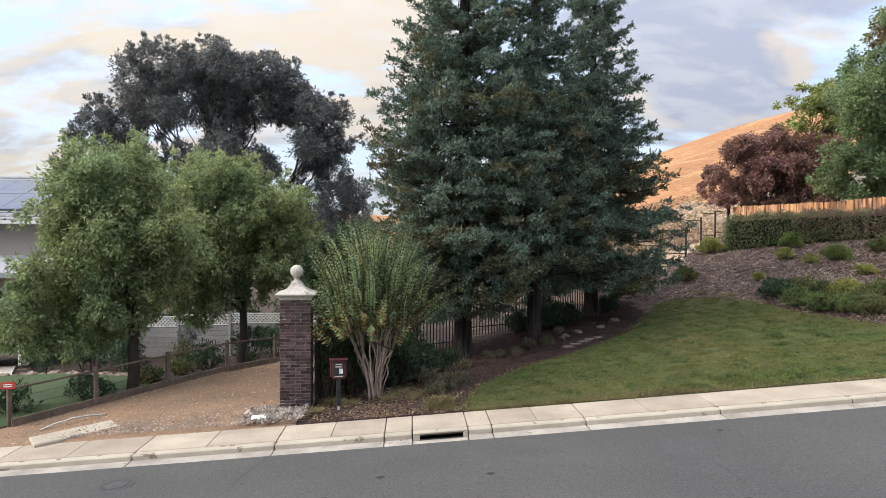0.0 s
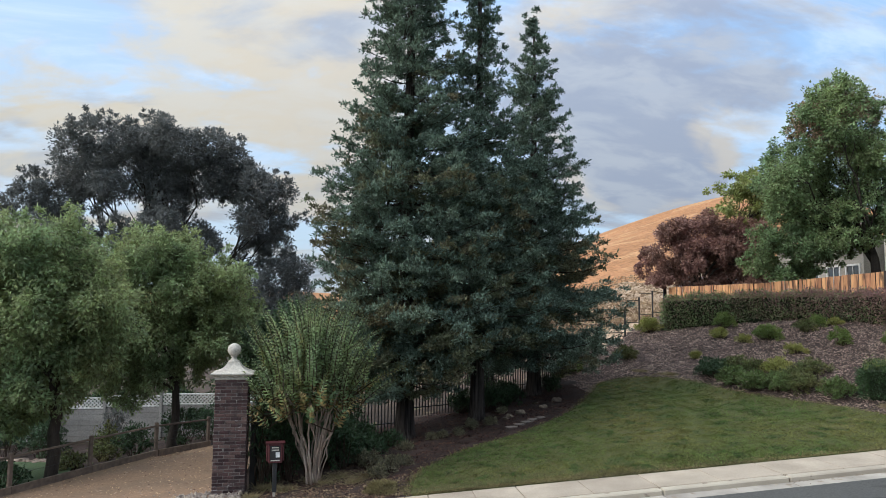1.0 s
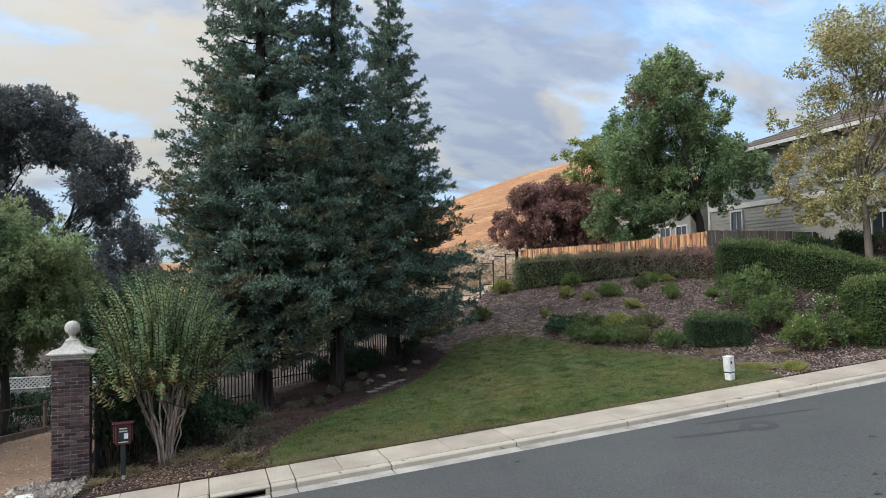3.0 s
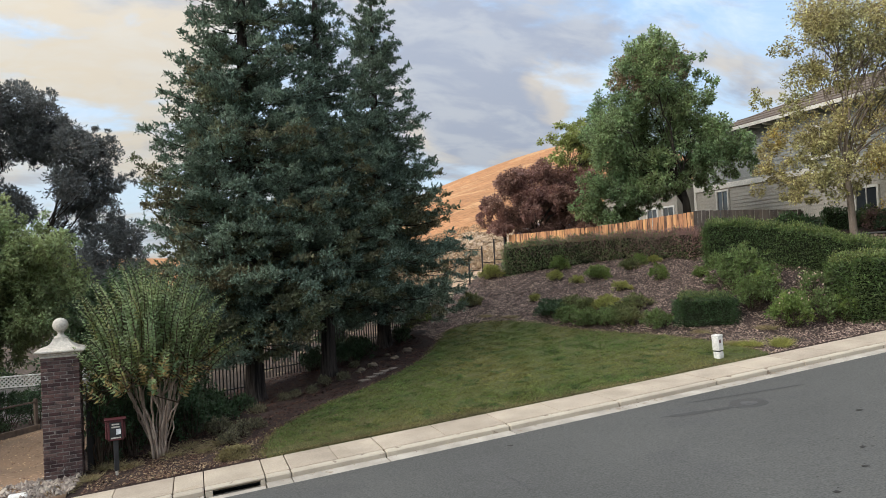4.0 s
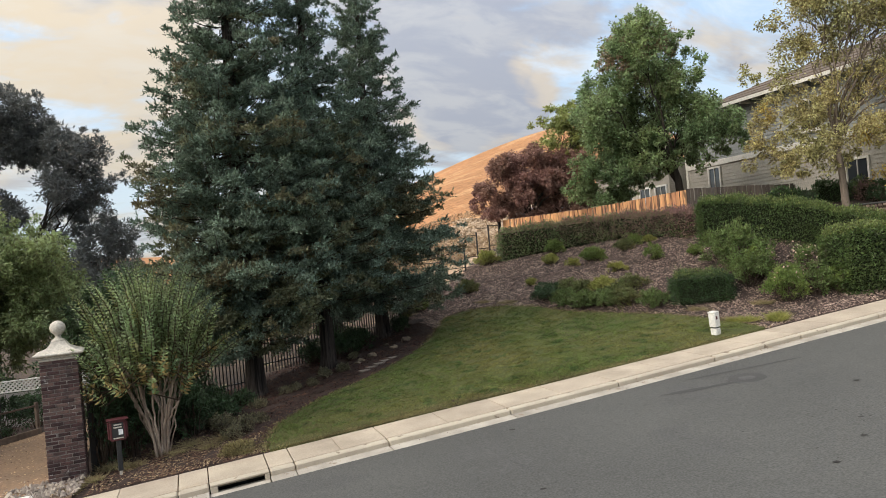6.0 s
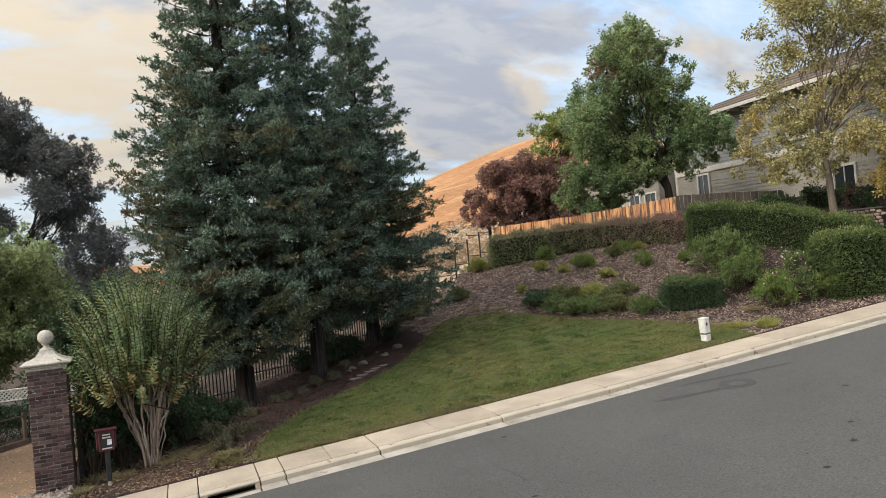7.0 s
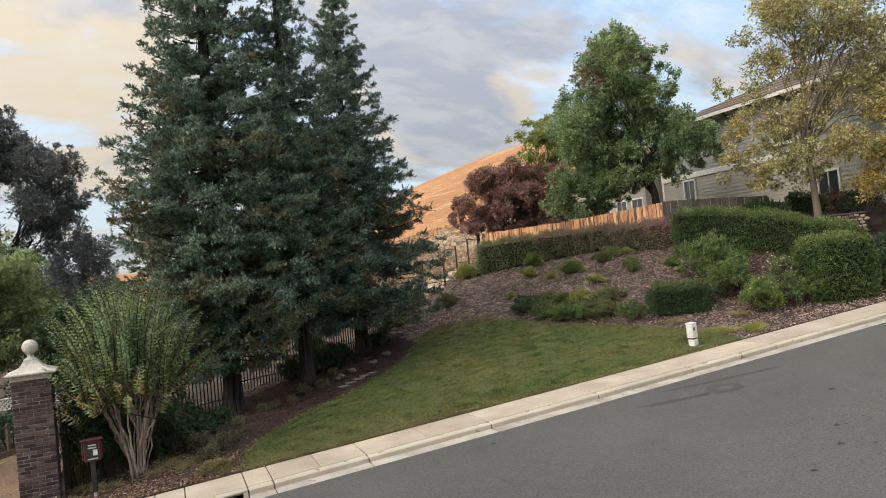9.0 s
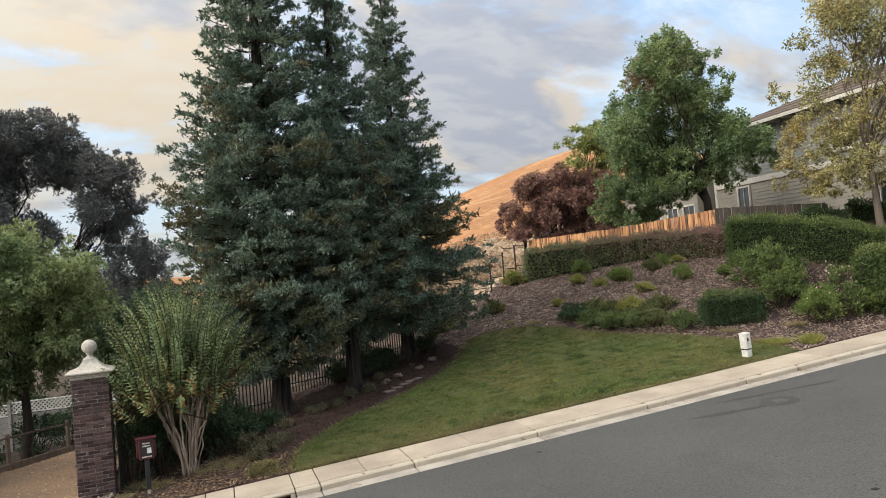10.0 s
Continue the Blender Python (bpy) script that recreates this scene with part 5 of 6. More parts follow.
PLUM = [(-0.2, 4.0, 0.55), (0.9, 4.1, 0.58), (1.9, 3.9, 0.64), (2.7, 3.7, 0.64), (-1.0, 3.5, 0.62), (-1.7, 2.8, 0.55), (0.1, 3.1, 0.9), (1.4, 2.9, 0.95), (2.6, 2.7, 0.75), (-2.1, 2.1, 0.44), (-0.8, 2.1, 0.66), (0.5, 1.9, 0.6), (1.7, 2.0, 0.6), (2.8, 1.8, 0.5), (-1.4, 1.6, 0.5), (-0.2, 1.5, 0.55), (1.0, 1.4, 0.6), (2.2, 1.4, 0.5)]
crown_tree("plum_tree", on_ground(15.2, 30.6), "spreading purple leaved plum tree behind the fence", 0.15, 1.1, 12,
           crown_lobes(PLUM, -26, 1.4, rng0, 0.7), "plum", 0.122, 4600, seed=26, trunk_top=(0.4, 0, 1.1), form=blades, droop=0.5, shell=0.5)
ASH = [(-1.0, 7.4, 0.95), (-1.7, 6.9, 0.5), (-0.2, 7.2, 1.0), (0.8, 6.6, 1.05), (1.9, 6.6, 0.9), (-1.3, 6.0, 0.75), (-0.5, 5.8, 0.85), (-2.6, 5.2, 0.42), (-3.0, 5.1, 0.25), (-1.7, 4.6, 0.7), (-2.5, 4.2, 0.4), (-2.5, 3.5, 0.45), (-1.2, 3.7, 0.7), (0.1, 4.1, 0.85), (1.2, 4.8, 1.0),
       (2.0, 5.2, 0.95), (2.0, 3.7, 0.75), (0.6, 2.8, 0.75), (-0.5, 2.4, 0.6), (-1.5, 2.4, 0.55), (-2.2, 2.3, 0.4), (-3.0, 2.0, 0.32), (-1.3, 1.6, 0.4), (-0.4, 1.5, 0.4), (-2.6, 2.6, 0.45), (-1.9, 1.9, 0.45), (-1.0, 2.0, 0.5), (0.1, 1.9, 0.45), (-1.6, 3.1, 0.55), (-0.6, 3.2, 0.65), (1.5, 2.5, 0.7), (2.6, 5.7, 1.0), (2.6, 4.2, 0.9), (2.5, 2.6, 0.8), (-0.5, 8.3, 0.9), (0.8, 8.0, 1.0), (2.0, 7.8, 1.0)]
crown_tree("ash_tree", on_ground(21.1, 17.9), "slender tree with thin yellowing foliage by the stone wall", 0.12, 2.3, 14,
           crown_lobes(ASH, -50, 1.3, rng0), "yellow", 0.1, 1800, "bark_grey", seed=27, trunk_top=(-0.15, 0.1, 2.6), shell=0.3, form=blades,
           extra=(crown_lobes([(1.6, 1.2, 0.7), (1.7, 2.2, 0.5), (0.9, 2.6, 0.5), (2.2, 3.5, 0.5), (-2.3, 3.8, 0.4)], -50, 0.7, rng0), "amber", 1500, "golden lower leaves"))


def crape_myrtle():
    """A vase of crooked bare stems under a bowl of upright shoots, each set with pairs of leaves like a bottle brush."""
    rng = np.random.default_rng(31)
    ob = thing("crape_myrtle", on_ground(-0.78, 15.35), "crape myrtle with many bare pale stems and upright leafy shoots", "shrub")
    heads = []
    for i in range(19):
        a = i * 2.4 + rng.uniform(-0.3, 0.3)
        r0, r1 = 0.15 * rng.uniform(0.3, 1.0), 0.74 * math.sqrt(rng.uniform(0.02, 1.0))
        foot, head = np.array([r0 * np.cos(a), r0 * np.sin(a), -0.05]), np.array([r1 * np.cos(a) - 0.14, r1 * np.sin(a) * 0.9, rng.uniform(1.5, 1.95)])
        t = np.linspace(0, 1, 12)[:, None]
        path = foot + (head - foot) * np.concatenate([t ** 1.5, t ** 1.5, t], 1) + np.cumsum(rng.normal(size=(12, 3)) * 0.04, 0) * t ** 0.7
        part("stem", Shape().add(*tube(path, np.linspace(0.027, 0.017, 12) * rng.uniform(0.5, 1.2) * rng.uniform(0.86, 1.14, 12), 7)), MAT["bark_pale"], ob, soft=True)
        heads.append(path[-1])
        if rng.random() < 0.75:
            k = rng.integers(5, 10)
            tip = path[k] + np.array([*(rng.normal(size=2) * 0.14 + path[k][:2] * 0.5), rng.uniform(0.4, 0.7)])
            part("stem", Shape().add(*tube(bend(path[k], tip, rng, 0.02, 5), np.linspace(0.024, 0.013, 5), 6)), MAT["bark_pale"], ob, soft=True)
            heads.append(tip)
    heads = np.array(heads)
    P, A, S, L, K = [], [], [], [], []
    # (tip, length, lean): upright shoots over the whole bowl, then short ones that droop round its rim
    shoots = []
    for i in range(92):
        a, k = i * 2.4 + rng.uniform(-0.25, 0.25), math.sqrt((i + 0.5) / 92)
        tip = np.array([1.5 * k * np.cos(a) - 0.05, 1.35 * k * np.sin(a), 4.1 - 0.95 * k ** 2.4 - abs(rng.normal()) * 0.35])
        shoots.append((tip, rng.uniform(1.0, 1.6), 0.42))
    for i in range(70):
        a, k = i * 2.4 + 1.0, rng.uniform(0.35, 1.05)
        tip = np.array([1.6 * k * np.cos(a) - 0.1, 1.35 * k * np.sin(a), 2.35 + 0.5 * rng.random() - 0.3 * k])
        shoots.append((tip, rng.uniform(0.6, 1.0), 0.75))
    for i in range(34):
        a, k = i * 2.4 + 0.5, rng.uniform(0.75, 1.0)
        tip = np.array([1.5 * k * np.cos(a) - 0.25, 1.25 * k * np.sin(a), rng.uniform(1.55, 2.1)])
        shoots.append((tip, rng.uniform(0.4, 0.7), 1.5))
    for tip, ln in (((1.9, -0.4, 2.45), 1.2), ((1.7, -0.5, 2.2), 0.9), ((1.35, -0.7, 3.2), 1.5), ((-1.75, -0.2, 2.5), 0.9)):
        shoots.append((np.array(tip), ln, 1.3))
    for tip, ln, lean in shoots:
        out = np.array([tip[0] + 0.08, tip[1], 0]) * lean
        axis = unit(out / 1.5 + np.array([0, 0, 1.0]) + rng.normal(size=3) * 0.07)
        root = tip - axis * ln
        h = heads[int(np.argmin(np.linalg.norm(heads - root, axis=1)))]
        t = np.linspace(0, 1, 8)[:, None]
        bow = unit(out + 1e-6) * (ln * 0.09)
        line = root + (tip - root) * t - bow * np.sin(np.pi * t)
        part("shoot", Shape().add(*tube(np.concatenate([[h], line]), np.concatenate([[0.014], np.linspace(0.011, 0.003, 8)]), 4)), MAT["twig"], ob)
        n = int(ln * 58)
        u = np.linspace(0.02, 1, n)
        base = np.stack([np.interp(u, t[:, 0], line[:, q]) for q in range(3)], 1)
        flat = unit(np.cross(axis, rng.normal(size=3)))
        other = np.cross(axis, flat)
        sgn = np.where(np.arange(n) % 2, 1.0, -1.0)
        two = (np.arange(n) // 2) % 2
        spread = flat[None] * (sgn * (two == 0))[:, None] + other[None] * (sgn * (two == 1))[:, None] + rng.normal(size=(n, 3)) * 0.14
        P.append(base)
        A.append(spread + axis * rng.uniform(0.25, 0.65, n)[:, None])
        S.append(np.cross(spread, axis) + rng.normal(size=(n, 3)) * 0.2)
        L.append((0.125 - 0.075 * u ** 3) * rng.uniform(0.8, 1.2, n))
        old = (base[:, 2] < rng.uniform(1.7, 2.15)) & (rng.random(n) < 0.45)
        K.append(np.where(old, 2, 1 if rng.random() < (0.3 if tip[2] < 2.6 else 0.12) else 0))
    P, A, S, L, K = (np.concatenate(q) for q in (P, A, S, L, K))
    for k, mat, lab in ((0, "myrtle", ""), (1, "myrtle_gold", "yellowing shoots"), (2, "myrtle_dry", "rusty old leaves at the foot of the shoots")):
        q = K == k
        part("foliage", blades("foliage", P[q], A[q], S[q], L[q], L[q] * 0.42), LEAF[mat], ob, lab)


crape_myrtle()


# ---- hedges and shrubs ----
def hedge(name, path, depth, bottoms, tops, leaf, label, size=0.07, density=420, seed=1, rough=0.05, category="hedge", second=None, lit_top=0.0):
    """A clipped hedge along a line: a thick coat of leaves round a near-black box coloured as inner shade."""
    rng = np.random.default_rng(seed)
    q = np.array(path, float)
    ob = thing(name, pose(0, 0, 0), label, category)
    L = np.concatenate([[0], np.cumsum(np.linalg.norm(np.diff(q, axis=0), axis=1))])
    d = np.arange(0, L[-1] + 0.01, L[-1] / max(2, round(L[-1] / 0.4)))
    core = Shape()

    def at(s):
        x, y = np.interp(s, L, q[:, 0]), np.interp(s, L, q[:, 1])
        e = 0.05
        tx = np.interp(s + e, L, q[:, 0]) - np.interp(s - e, L, q[:, 0])
        ty = np.interp(s + e, L, q[:, 1]) - np.interp(s - e, L, q[:, 1])
        n = np.stack([-ty, tx], -1)
        n /= np.linalg.norm(n, axis=-1, keepdims=True)
        return x, y, n, np.interp(s, L, bottoms), np.interp(s, L, tops)

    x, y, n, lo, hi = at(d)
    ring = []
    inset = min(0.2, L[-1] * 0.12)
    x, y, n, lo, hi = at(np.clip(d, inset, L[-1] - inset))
    # plain filler box; its dark colour paints the shade seen between leaves
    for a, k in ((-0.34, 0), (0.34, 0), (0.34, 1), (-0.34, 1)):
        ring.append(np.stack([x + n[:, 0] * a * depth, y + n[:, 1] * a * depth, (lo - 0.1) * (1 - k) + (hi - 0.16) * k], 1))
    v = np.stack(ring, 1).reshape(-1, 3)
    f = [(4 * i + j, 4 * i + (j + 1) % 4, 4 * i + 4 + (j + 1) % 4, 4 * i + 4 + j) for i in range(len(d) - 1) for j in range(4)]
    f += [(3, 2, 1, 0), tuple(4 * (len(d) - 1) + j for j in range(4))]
    part("core", Shape().add(v, f), LEAF["core"], ob, "near-black filler box with the inner shade in its colour")
    H = float(np.mean(np.array(tops) - np.array(bottoms)))
    area = 2 * L[-1] * H + L[-1] * depth + 2 * depth * H
    N = int(area * density)
    s = rng.uniform(0, L[-1], N)
    kind = rng.choice(4, N, p=np.array([L[-1] * H, L[-1] * H, L[-1] * depth, 2 * depth * H]) / area)
    s = np.where(kind == 3, np.where(rng.random(N) < 0.5, 0.0, L[-1]), s)
    x, y, n, lo, hi = at(s)
    a = np.where(kind == 0, -0.5, np.where(kind == 1, 0.5, rng.uniform(-0.5, 0.5, N)))
    h = np.where(kind == 2, 1.0, rng.uniform(0, 1, N))
    t = np.stack([n[:, 1], -n[:, 0]], 1)
    end = np.where(kind == 3, np.where(s > 0, 1.0, -1.0), 0.0)
    # clipped faces wave a little
    wave = rough * (np.sin(s * 3.1 + seed) * 0.5 + np.sin(s * 7.3 + h * 5) * 0.5)
    # rounded shoulders and ends
    R = min(0.28, depth * 0.3)
    Hh = hi - lo
    g = np.stack([s + end * 0.0, a * depth, h * Hh], 1)
    c = np.stack([np.clip(g[:, 0], R, L[-1] - R), np.clip(g[:, 1], -depth / 2 + R, depth / 2 - R), np.clip(g[:, 2], -1, Hh - R)], 1)
    off = g - c
    ln = np.linalg.norm(off, axis=1)
    g = c + off * (np.minimum(ln, R) / (ln + 1e-9))[:, None]
    x, y, n, lo2, hi2 = at(g[:, 0])
    p = np.stack([x + n[:, 0] * g[:, 1], y + n[:, 1] * g[:, 1], lo + g[:, 2] + wave], 1)
    nor = np.zeros((N, 3))
    nor[:, :2] = n * (np.sign(a) * (kind < 2))[:, None] + t * end[:, None]
    nor[:, 2] = (kind == 2) * 1.0
    p = p + nor * rng.normal(-0.045, 0.05 + rough * 0.4, N)[:, None]
    A = unit(nor * 0.7 + rng.normal(size=(N, 3)) * 0.6 + np.array([0, 0, 0.25]))
    pick = np.ones(N, bool)
    if second:
        kind_2, reach, lab = second
        pick = rng.random(N) > reach * (1 - s / L[-1]) + 0.5 * reach * (1 - h)
        part("foliage", blades("foliage", p[~pick], A[~pick], rng.normal(size=(int((~pick).sum()), 3)), size * 1.2, size * 0.65), LEAF[kind_2], ob, lab)
    # some top leaves get a paler colour that paints the light from above
    if lit_top:
        fresh = pick & (kind == 2) & (rng.random(N) < lit_top)
        m = int(fresh.sum())
        part("foliage", blades("foliage", p[fresh] + (0, 0, 0.015), A[fresh] + (0, 0, 0.4), rng.normal(size=(m, 3)), size * 1.1, size * 0.5), LEAF["lit_top"], ob, "paler leaves along the top, sky light put into their colour")
        pick &= ~fresh
    n = int(pick.sum())
    part("foliage", blades("foliage", p[pick], A[pick], rng.normal(size=(n, 3)), size * rng.uniform(0.6, 1.4, n), size * 0.5 * rng.uniform(0.6, 1.4, n)), LEAF[leaf], ob)
    return ob


hedge("hedge", [(12.55, 27.7), (14.4, 26.0), (16.2, 24.2), (17.1, 21.9), (17.35, 21.0)], 0.9, [3.0, 3.4, 3.6, 3.5, 3.4], [4.36, 4.5, 4.55, 4.5, 4.5], "dusk", "long purple brown hedge along the bank top", 0.06, 1300, 41, 0.08, second=("ivy", 0.62, "green ivy leaves in the lower hedge"))
hedge("hedge", [(17.0, 20.3), (18.2, 18.4), (19.0, 17.2), (20.0, 15.6)], 1.5, [3.0, 2.7, 2.4, 2.0], [4.75, 4.5, 4.15, 3.6], "hedge", "large green clipped hedge sloping down beside the house", 0.06, 1400, 42, 0.08, lit_top=0.45)
hedge("hedge", [(16.85, 15.0), (18.7, 14.6)], 1.25, [1.5, 1.6], [3.36, 3.4], "hedge", "tall square clipped green hedge beside the pavement", 0.065, 1450, 43, 0.07, lit_top=0.65)
hedge("box_shrub", [(13.15, 17.25), (14.5, 16.35)], 1.1, [1.58, 1.68], [2.44, 2.47], "box", "dark green clipped box shrub on the mulch", 0.05, 1900, 44, 0.05, "shrub", lit_top=0.3)
hedge("hedge", [(19.85, 20.05), (20.6, 19.3)], 0.8, [3.6, 3.6], [4.86, 4.82], "box", "dark clipped shrub against the house fence", 0.07, 1000, 45, 0.06, "shrub")
hedge("hedge", [(21.9, 19.95), (22.6, 19.1)], 0.8, [3.7, 3.6], [5.1, 4.95], "box", "dark clipped shrub against the house wall", 0.07, 900, 47, 0.06, "shrub")
hedge("hedge", [(22.75, 18.9), (23.2, 18.2)], 0.8, [3.9, 3.9], [4.85, 4.8], "dusk", "dark purple shrub under the house window", 0.07, 900, 46, 0.08, "shrub")


def shrub(x, y, r, h, leaf, label, size=0.07, density=1500, seed=1, upright=0.4, name="shrub", flower=None, n=7):
    """A loose mound of leafy shoots: many small heads over a twiggy middle, lighter above and dark between."""
    rng = np.random.default_rng(seed)
    ob = thing(name, on_ground(x, y), label, "shrub")
    s = Shape()
    cl = []
    n = int(n * 2.2)
    for i in range(n):
        a, k = i * 2.4 + rng.uniform(-0.4, 0.4), math.sqrt((i + 0.5) / n)
        px, py = r * 0.84 * k * math.cos(a), r * 0.84 * k * math.sin(a)
        pz = h * (0.2 + 0.66 * math.sqrt(max(0.0, 1 - k * k))) * rng.uniform(0.78, 1.12)
        s.add(*tube(bend((0.3 * px, 0.3 * py, -0.03), (px, py, pz), rng, 0.05, 5), np.linspace(0.014, 0.005, 5), 4))
        q = max(0.08, r * 0.34 * rng.uniform(0.7, 1.25))
        cl.append((px, py, pz, q, q, min(q * 0.9, h * 0.36)))
    cl.append((0, 0, h * 0.36, r * 0.62, r * 0.62, h * 0.34))
    part("stem", s, MAT["twig"], ob)
    part("foliage", clump_leaves("foliage", rng, cl, density * 0.0045 / size ** 2 * 2.6, size * 1.1, size * 0.46, -upright, 0.35, puff=0.2), LEAF[leaf], ob)
    if flower:
        part("blossom", clump_leaves("blossom", rng, [(c[0], c[1], c[2] + c[5] * 0.5, c[3] * 0.9, c[4] * 0.9, c[5] * 0.6) for c in cl[:-1]], flower, 0.075, 0.065, 0, 0.9), LEAF["bloom"], ob, "faded pink blossoms")
    return ob


shrub(15.85, 17.6, 1.1, 1.2, "olive", "rounded olive green shrub in front of the big hedge", 0.075, 1500, 51, 0.7, n=12)
shrub(15.2, 15.1, 0.6, 1.0, "fresh", "leafy green shrub with small pale blossoms by the pavement", 0.07, 1500, 52, 0.5, flower=60, n=9)
shrub(15.3, 16.5, 0.75, 0.95, "olive", "leafy green shrub beside the clipped box", 0.07, 1500, 53, 0.5, n=9)
shrub(16.5, 15.55, 0.5, 1.25, "olive", "tall flowering shrub with pink heads", 0.07, 1400, 54, 0.6, flower=260, n=9)
shrub(15.9, 16.7, 0.6, 0.9, "fresh", "bushy green shrub among the others on the bank", 0.07, 1400, 57, 0.6, n=8)
shrub(15.7, 15.5, 0.5, 0.75, "fresh", "low green shrub with pale blossoms by the pavement", 0.07, 1400, 55, 0.5, flower=60)
shrub(16.2, 14.95, 0.45, 0.85, "olive", "upright green shrub before the square hedge", 0.07, 1500, 56, 0.7)
shrub(16.8, 14.75, 0.4, 0.75, "fresh", "small upright green shrub before the square hedge", 0.07, 1500, 58, 0.7)
for i, (x, y, r, h, leaf) in enumerate([(11.2, 21.3, 0.52, 0.7, "shade"), (12.0, 21.2, 0.5, 0.5, "sage"), (11.3, 20.3, 0.45, 0.6, "olive"), (11.55, 19.4, 0.52, 0.62, "olive"), (12.65, 20.1, 0.42, 0.5, "tuft"), (11.9, 18.9, 0.5, 0.6, "olive"), (12.2, 18.35, 0.5, 0.62, "sage"), (13.1, 19.1, 0.45, 0.55, "sage"), (12.65, 17.45, 0.45, 0.62, "olive"), (12.2, 20.6, 0.4, 0.45, "sage"), (12.6, 19.1, 0.4, 0.5, "sage")]):
    shrub(x, y, r * 1.05, h * 0.72, leaf, "low bushy groundcover shrub on the bark mulch", 0.065, 2200, 60 + i, 0.3, n=7)


# ---- planting details ----
def tuft(x, y, r, h, leaf, label, seed, n=420, name="grass_tuft"):
    """A tuft of arching blades."""
    rng = np.random.default_rng(seed)
    ob = thing(name, on_ground(x, y), label, "grass tuft")
    a = rng.uniform(0, 2 * np.pi, n)
    k = rng.random(n) ** 0.6
    p = np.stack([r * 0.55 * k * np.cos(a), r * 0.55 * k * np.sin(a), np.full(n, -0.01)], 1)
    p[:, :2] = rng.normal(size=(n, 2)) * r * 0.5
    d = np.stack([np.cos(a) * (0.15 + 0.7 * k) * r, np.sin(a) * (0.15 + 0.7 * k) * r, h * rng.uniform(0.2, 0.65, n)], 1) + rng.normal(size=(n, 3)) * (0.1, 0.1, 0.03)
    part("blade_clump", blades("blade_clump", p, d, rng.normal(size=(n, 3)), np.linalg.norm(d, axis=1), 0.006 + 0.006 * rng.random(n)), LEAF[leaf], ob)
    return ob


BANK = [(13.88, 25.41, 0.37, 0.62, "fresh"), (13.24, 24.5, 0.31, 0.34, "tuft"), (13.47, 23.34, 0.26, 0.24, "tuft"), (14.09, 22.91, 0.5, 0.5, "fresh"), (15.28, 22.56, 0.35, 0.36, "sage"), (15.78, 22.65, 0.26, 0.38, "fresh"),
        (13.85, 21.05, 0.32, 0.3, "tuft"), (15.09, 20.55, 0.3, 0.55, "fresh"), (11.64, 23.25, 0.17, 0.22, "tuft"), (11.9, 27.7, 0.5, 0.6, "tuft"), (10.02, 25.34, 0.46, 0.45, "sage")]
BANK += [(8.03, 26.0, 0.55, 0.5, "fresh"), (7.47, 25.7, 0.3, 0.33, "sage"), (15.89, 19.43, 0.28, 0.3, "fresh"), (16.2, 22.3, 0.22, 0.2, "tuft")]
WORDS = {"fresh": "small fresh green shrub on the bark mulch", "tuft": "small yellow green shrub on the mulch bank", "sage": "small olive brown shrub on the mulch bank"}
for i, (x, y, r, h, leaf) in enumerate(BANK):
    shrub(x, y, r, h, leaf, WORDS[leaf], 0.05, 3000, 100 + i, 0.5, n=5)
DRY = [(13.13, 14.95, 0.22, 0.18), (13.22, 16.3, 0.2, 0.15), (14.65, 15.4, 0.24, 0.19), (10.37, 22.6, 0.25, 0.16), (9.9, 23.6, 0.22, 0.13), (0.68, 13.98, 0.15, 0.2), (0.1, 15.1, 0.2, 0.16), (-0.2, 15.6, 0.22, 0.18), (-1.95, 14.55, 0.2, 0.16), (-2.3, 14.25, 0.2, 0.14), (-1.3, 14.95, 0.2, 0.16),
       (-0.45, 15.2, 0.2, 0.14), (-1.7, 15.1, 0.2, 0.3), (0.45, 15.5, 0.22, 0.2), (-0.75, 15.5, 0.18, 0.14)]
for i, (x, y, r, h) in enumerate(DRY):
    tuft(x, y, r, h, "dry_tuft", "dry straw coloured grass tuft on the mulch", 200 + i)
for i, (x, y, r, h) in enumerate([(0.85, 15.7, 0.26, 0.34), (0.6, 15.3, 0.22, 0.24), (0.45, 16.3, 0.28, 0.3), (1.2, 16.3, 0.2, 0.18), (0.2, 16.9, 0.28, 0.28), (3.29, 19.6, 0.16, 0.24), (2.38, 18.95, 0.13, 0.15), (2.1, 18.76, 0.13, 0.15), (3.84, 19.72, 0.15, 0.19), (1.35, 17.9, 0.2, 0.16), (2.84, 18.97, 0.12, 0.14), (4.46, 21.16, 0.14, 0.15)]):
    shrub(x, y, r, h, "silver", "low grey tan groundcover plant under the redwoods", 0.045, 2400, 230 + i, 0.3, n=5)
for i, (x, y, r, h) in enumerate([(0.62, 14.02, 0.2, 0.2), (0.45, 14.12, 0.17, 0.16), (0.75, 14.2, 0.15, 0.14)]):
    shrub(x, y, r, h, "dry_edge", "low yellow brown mound by the pavement", 0.035, 3200, 245 + i, 0.3, n=5)
for i, (x, y, r, h) in enumerate([(13.8, 14.02, 0.2, 0.42), (13.95, 14.15, 0.16, 0.36), (13.35, 14.5, 0.2, 0.3), (13.1, 14.75, 0.15, 0.22)]):
    tuft(x, y, r, h, "tuft", "bright yellow green grass tuft by the pavement", 225 + i, 520)
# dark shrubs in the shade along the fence
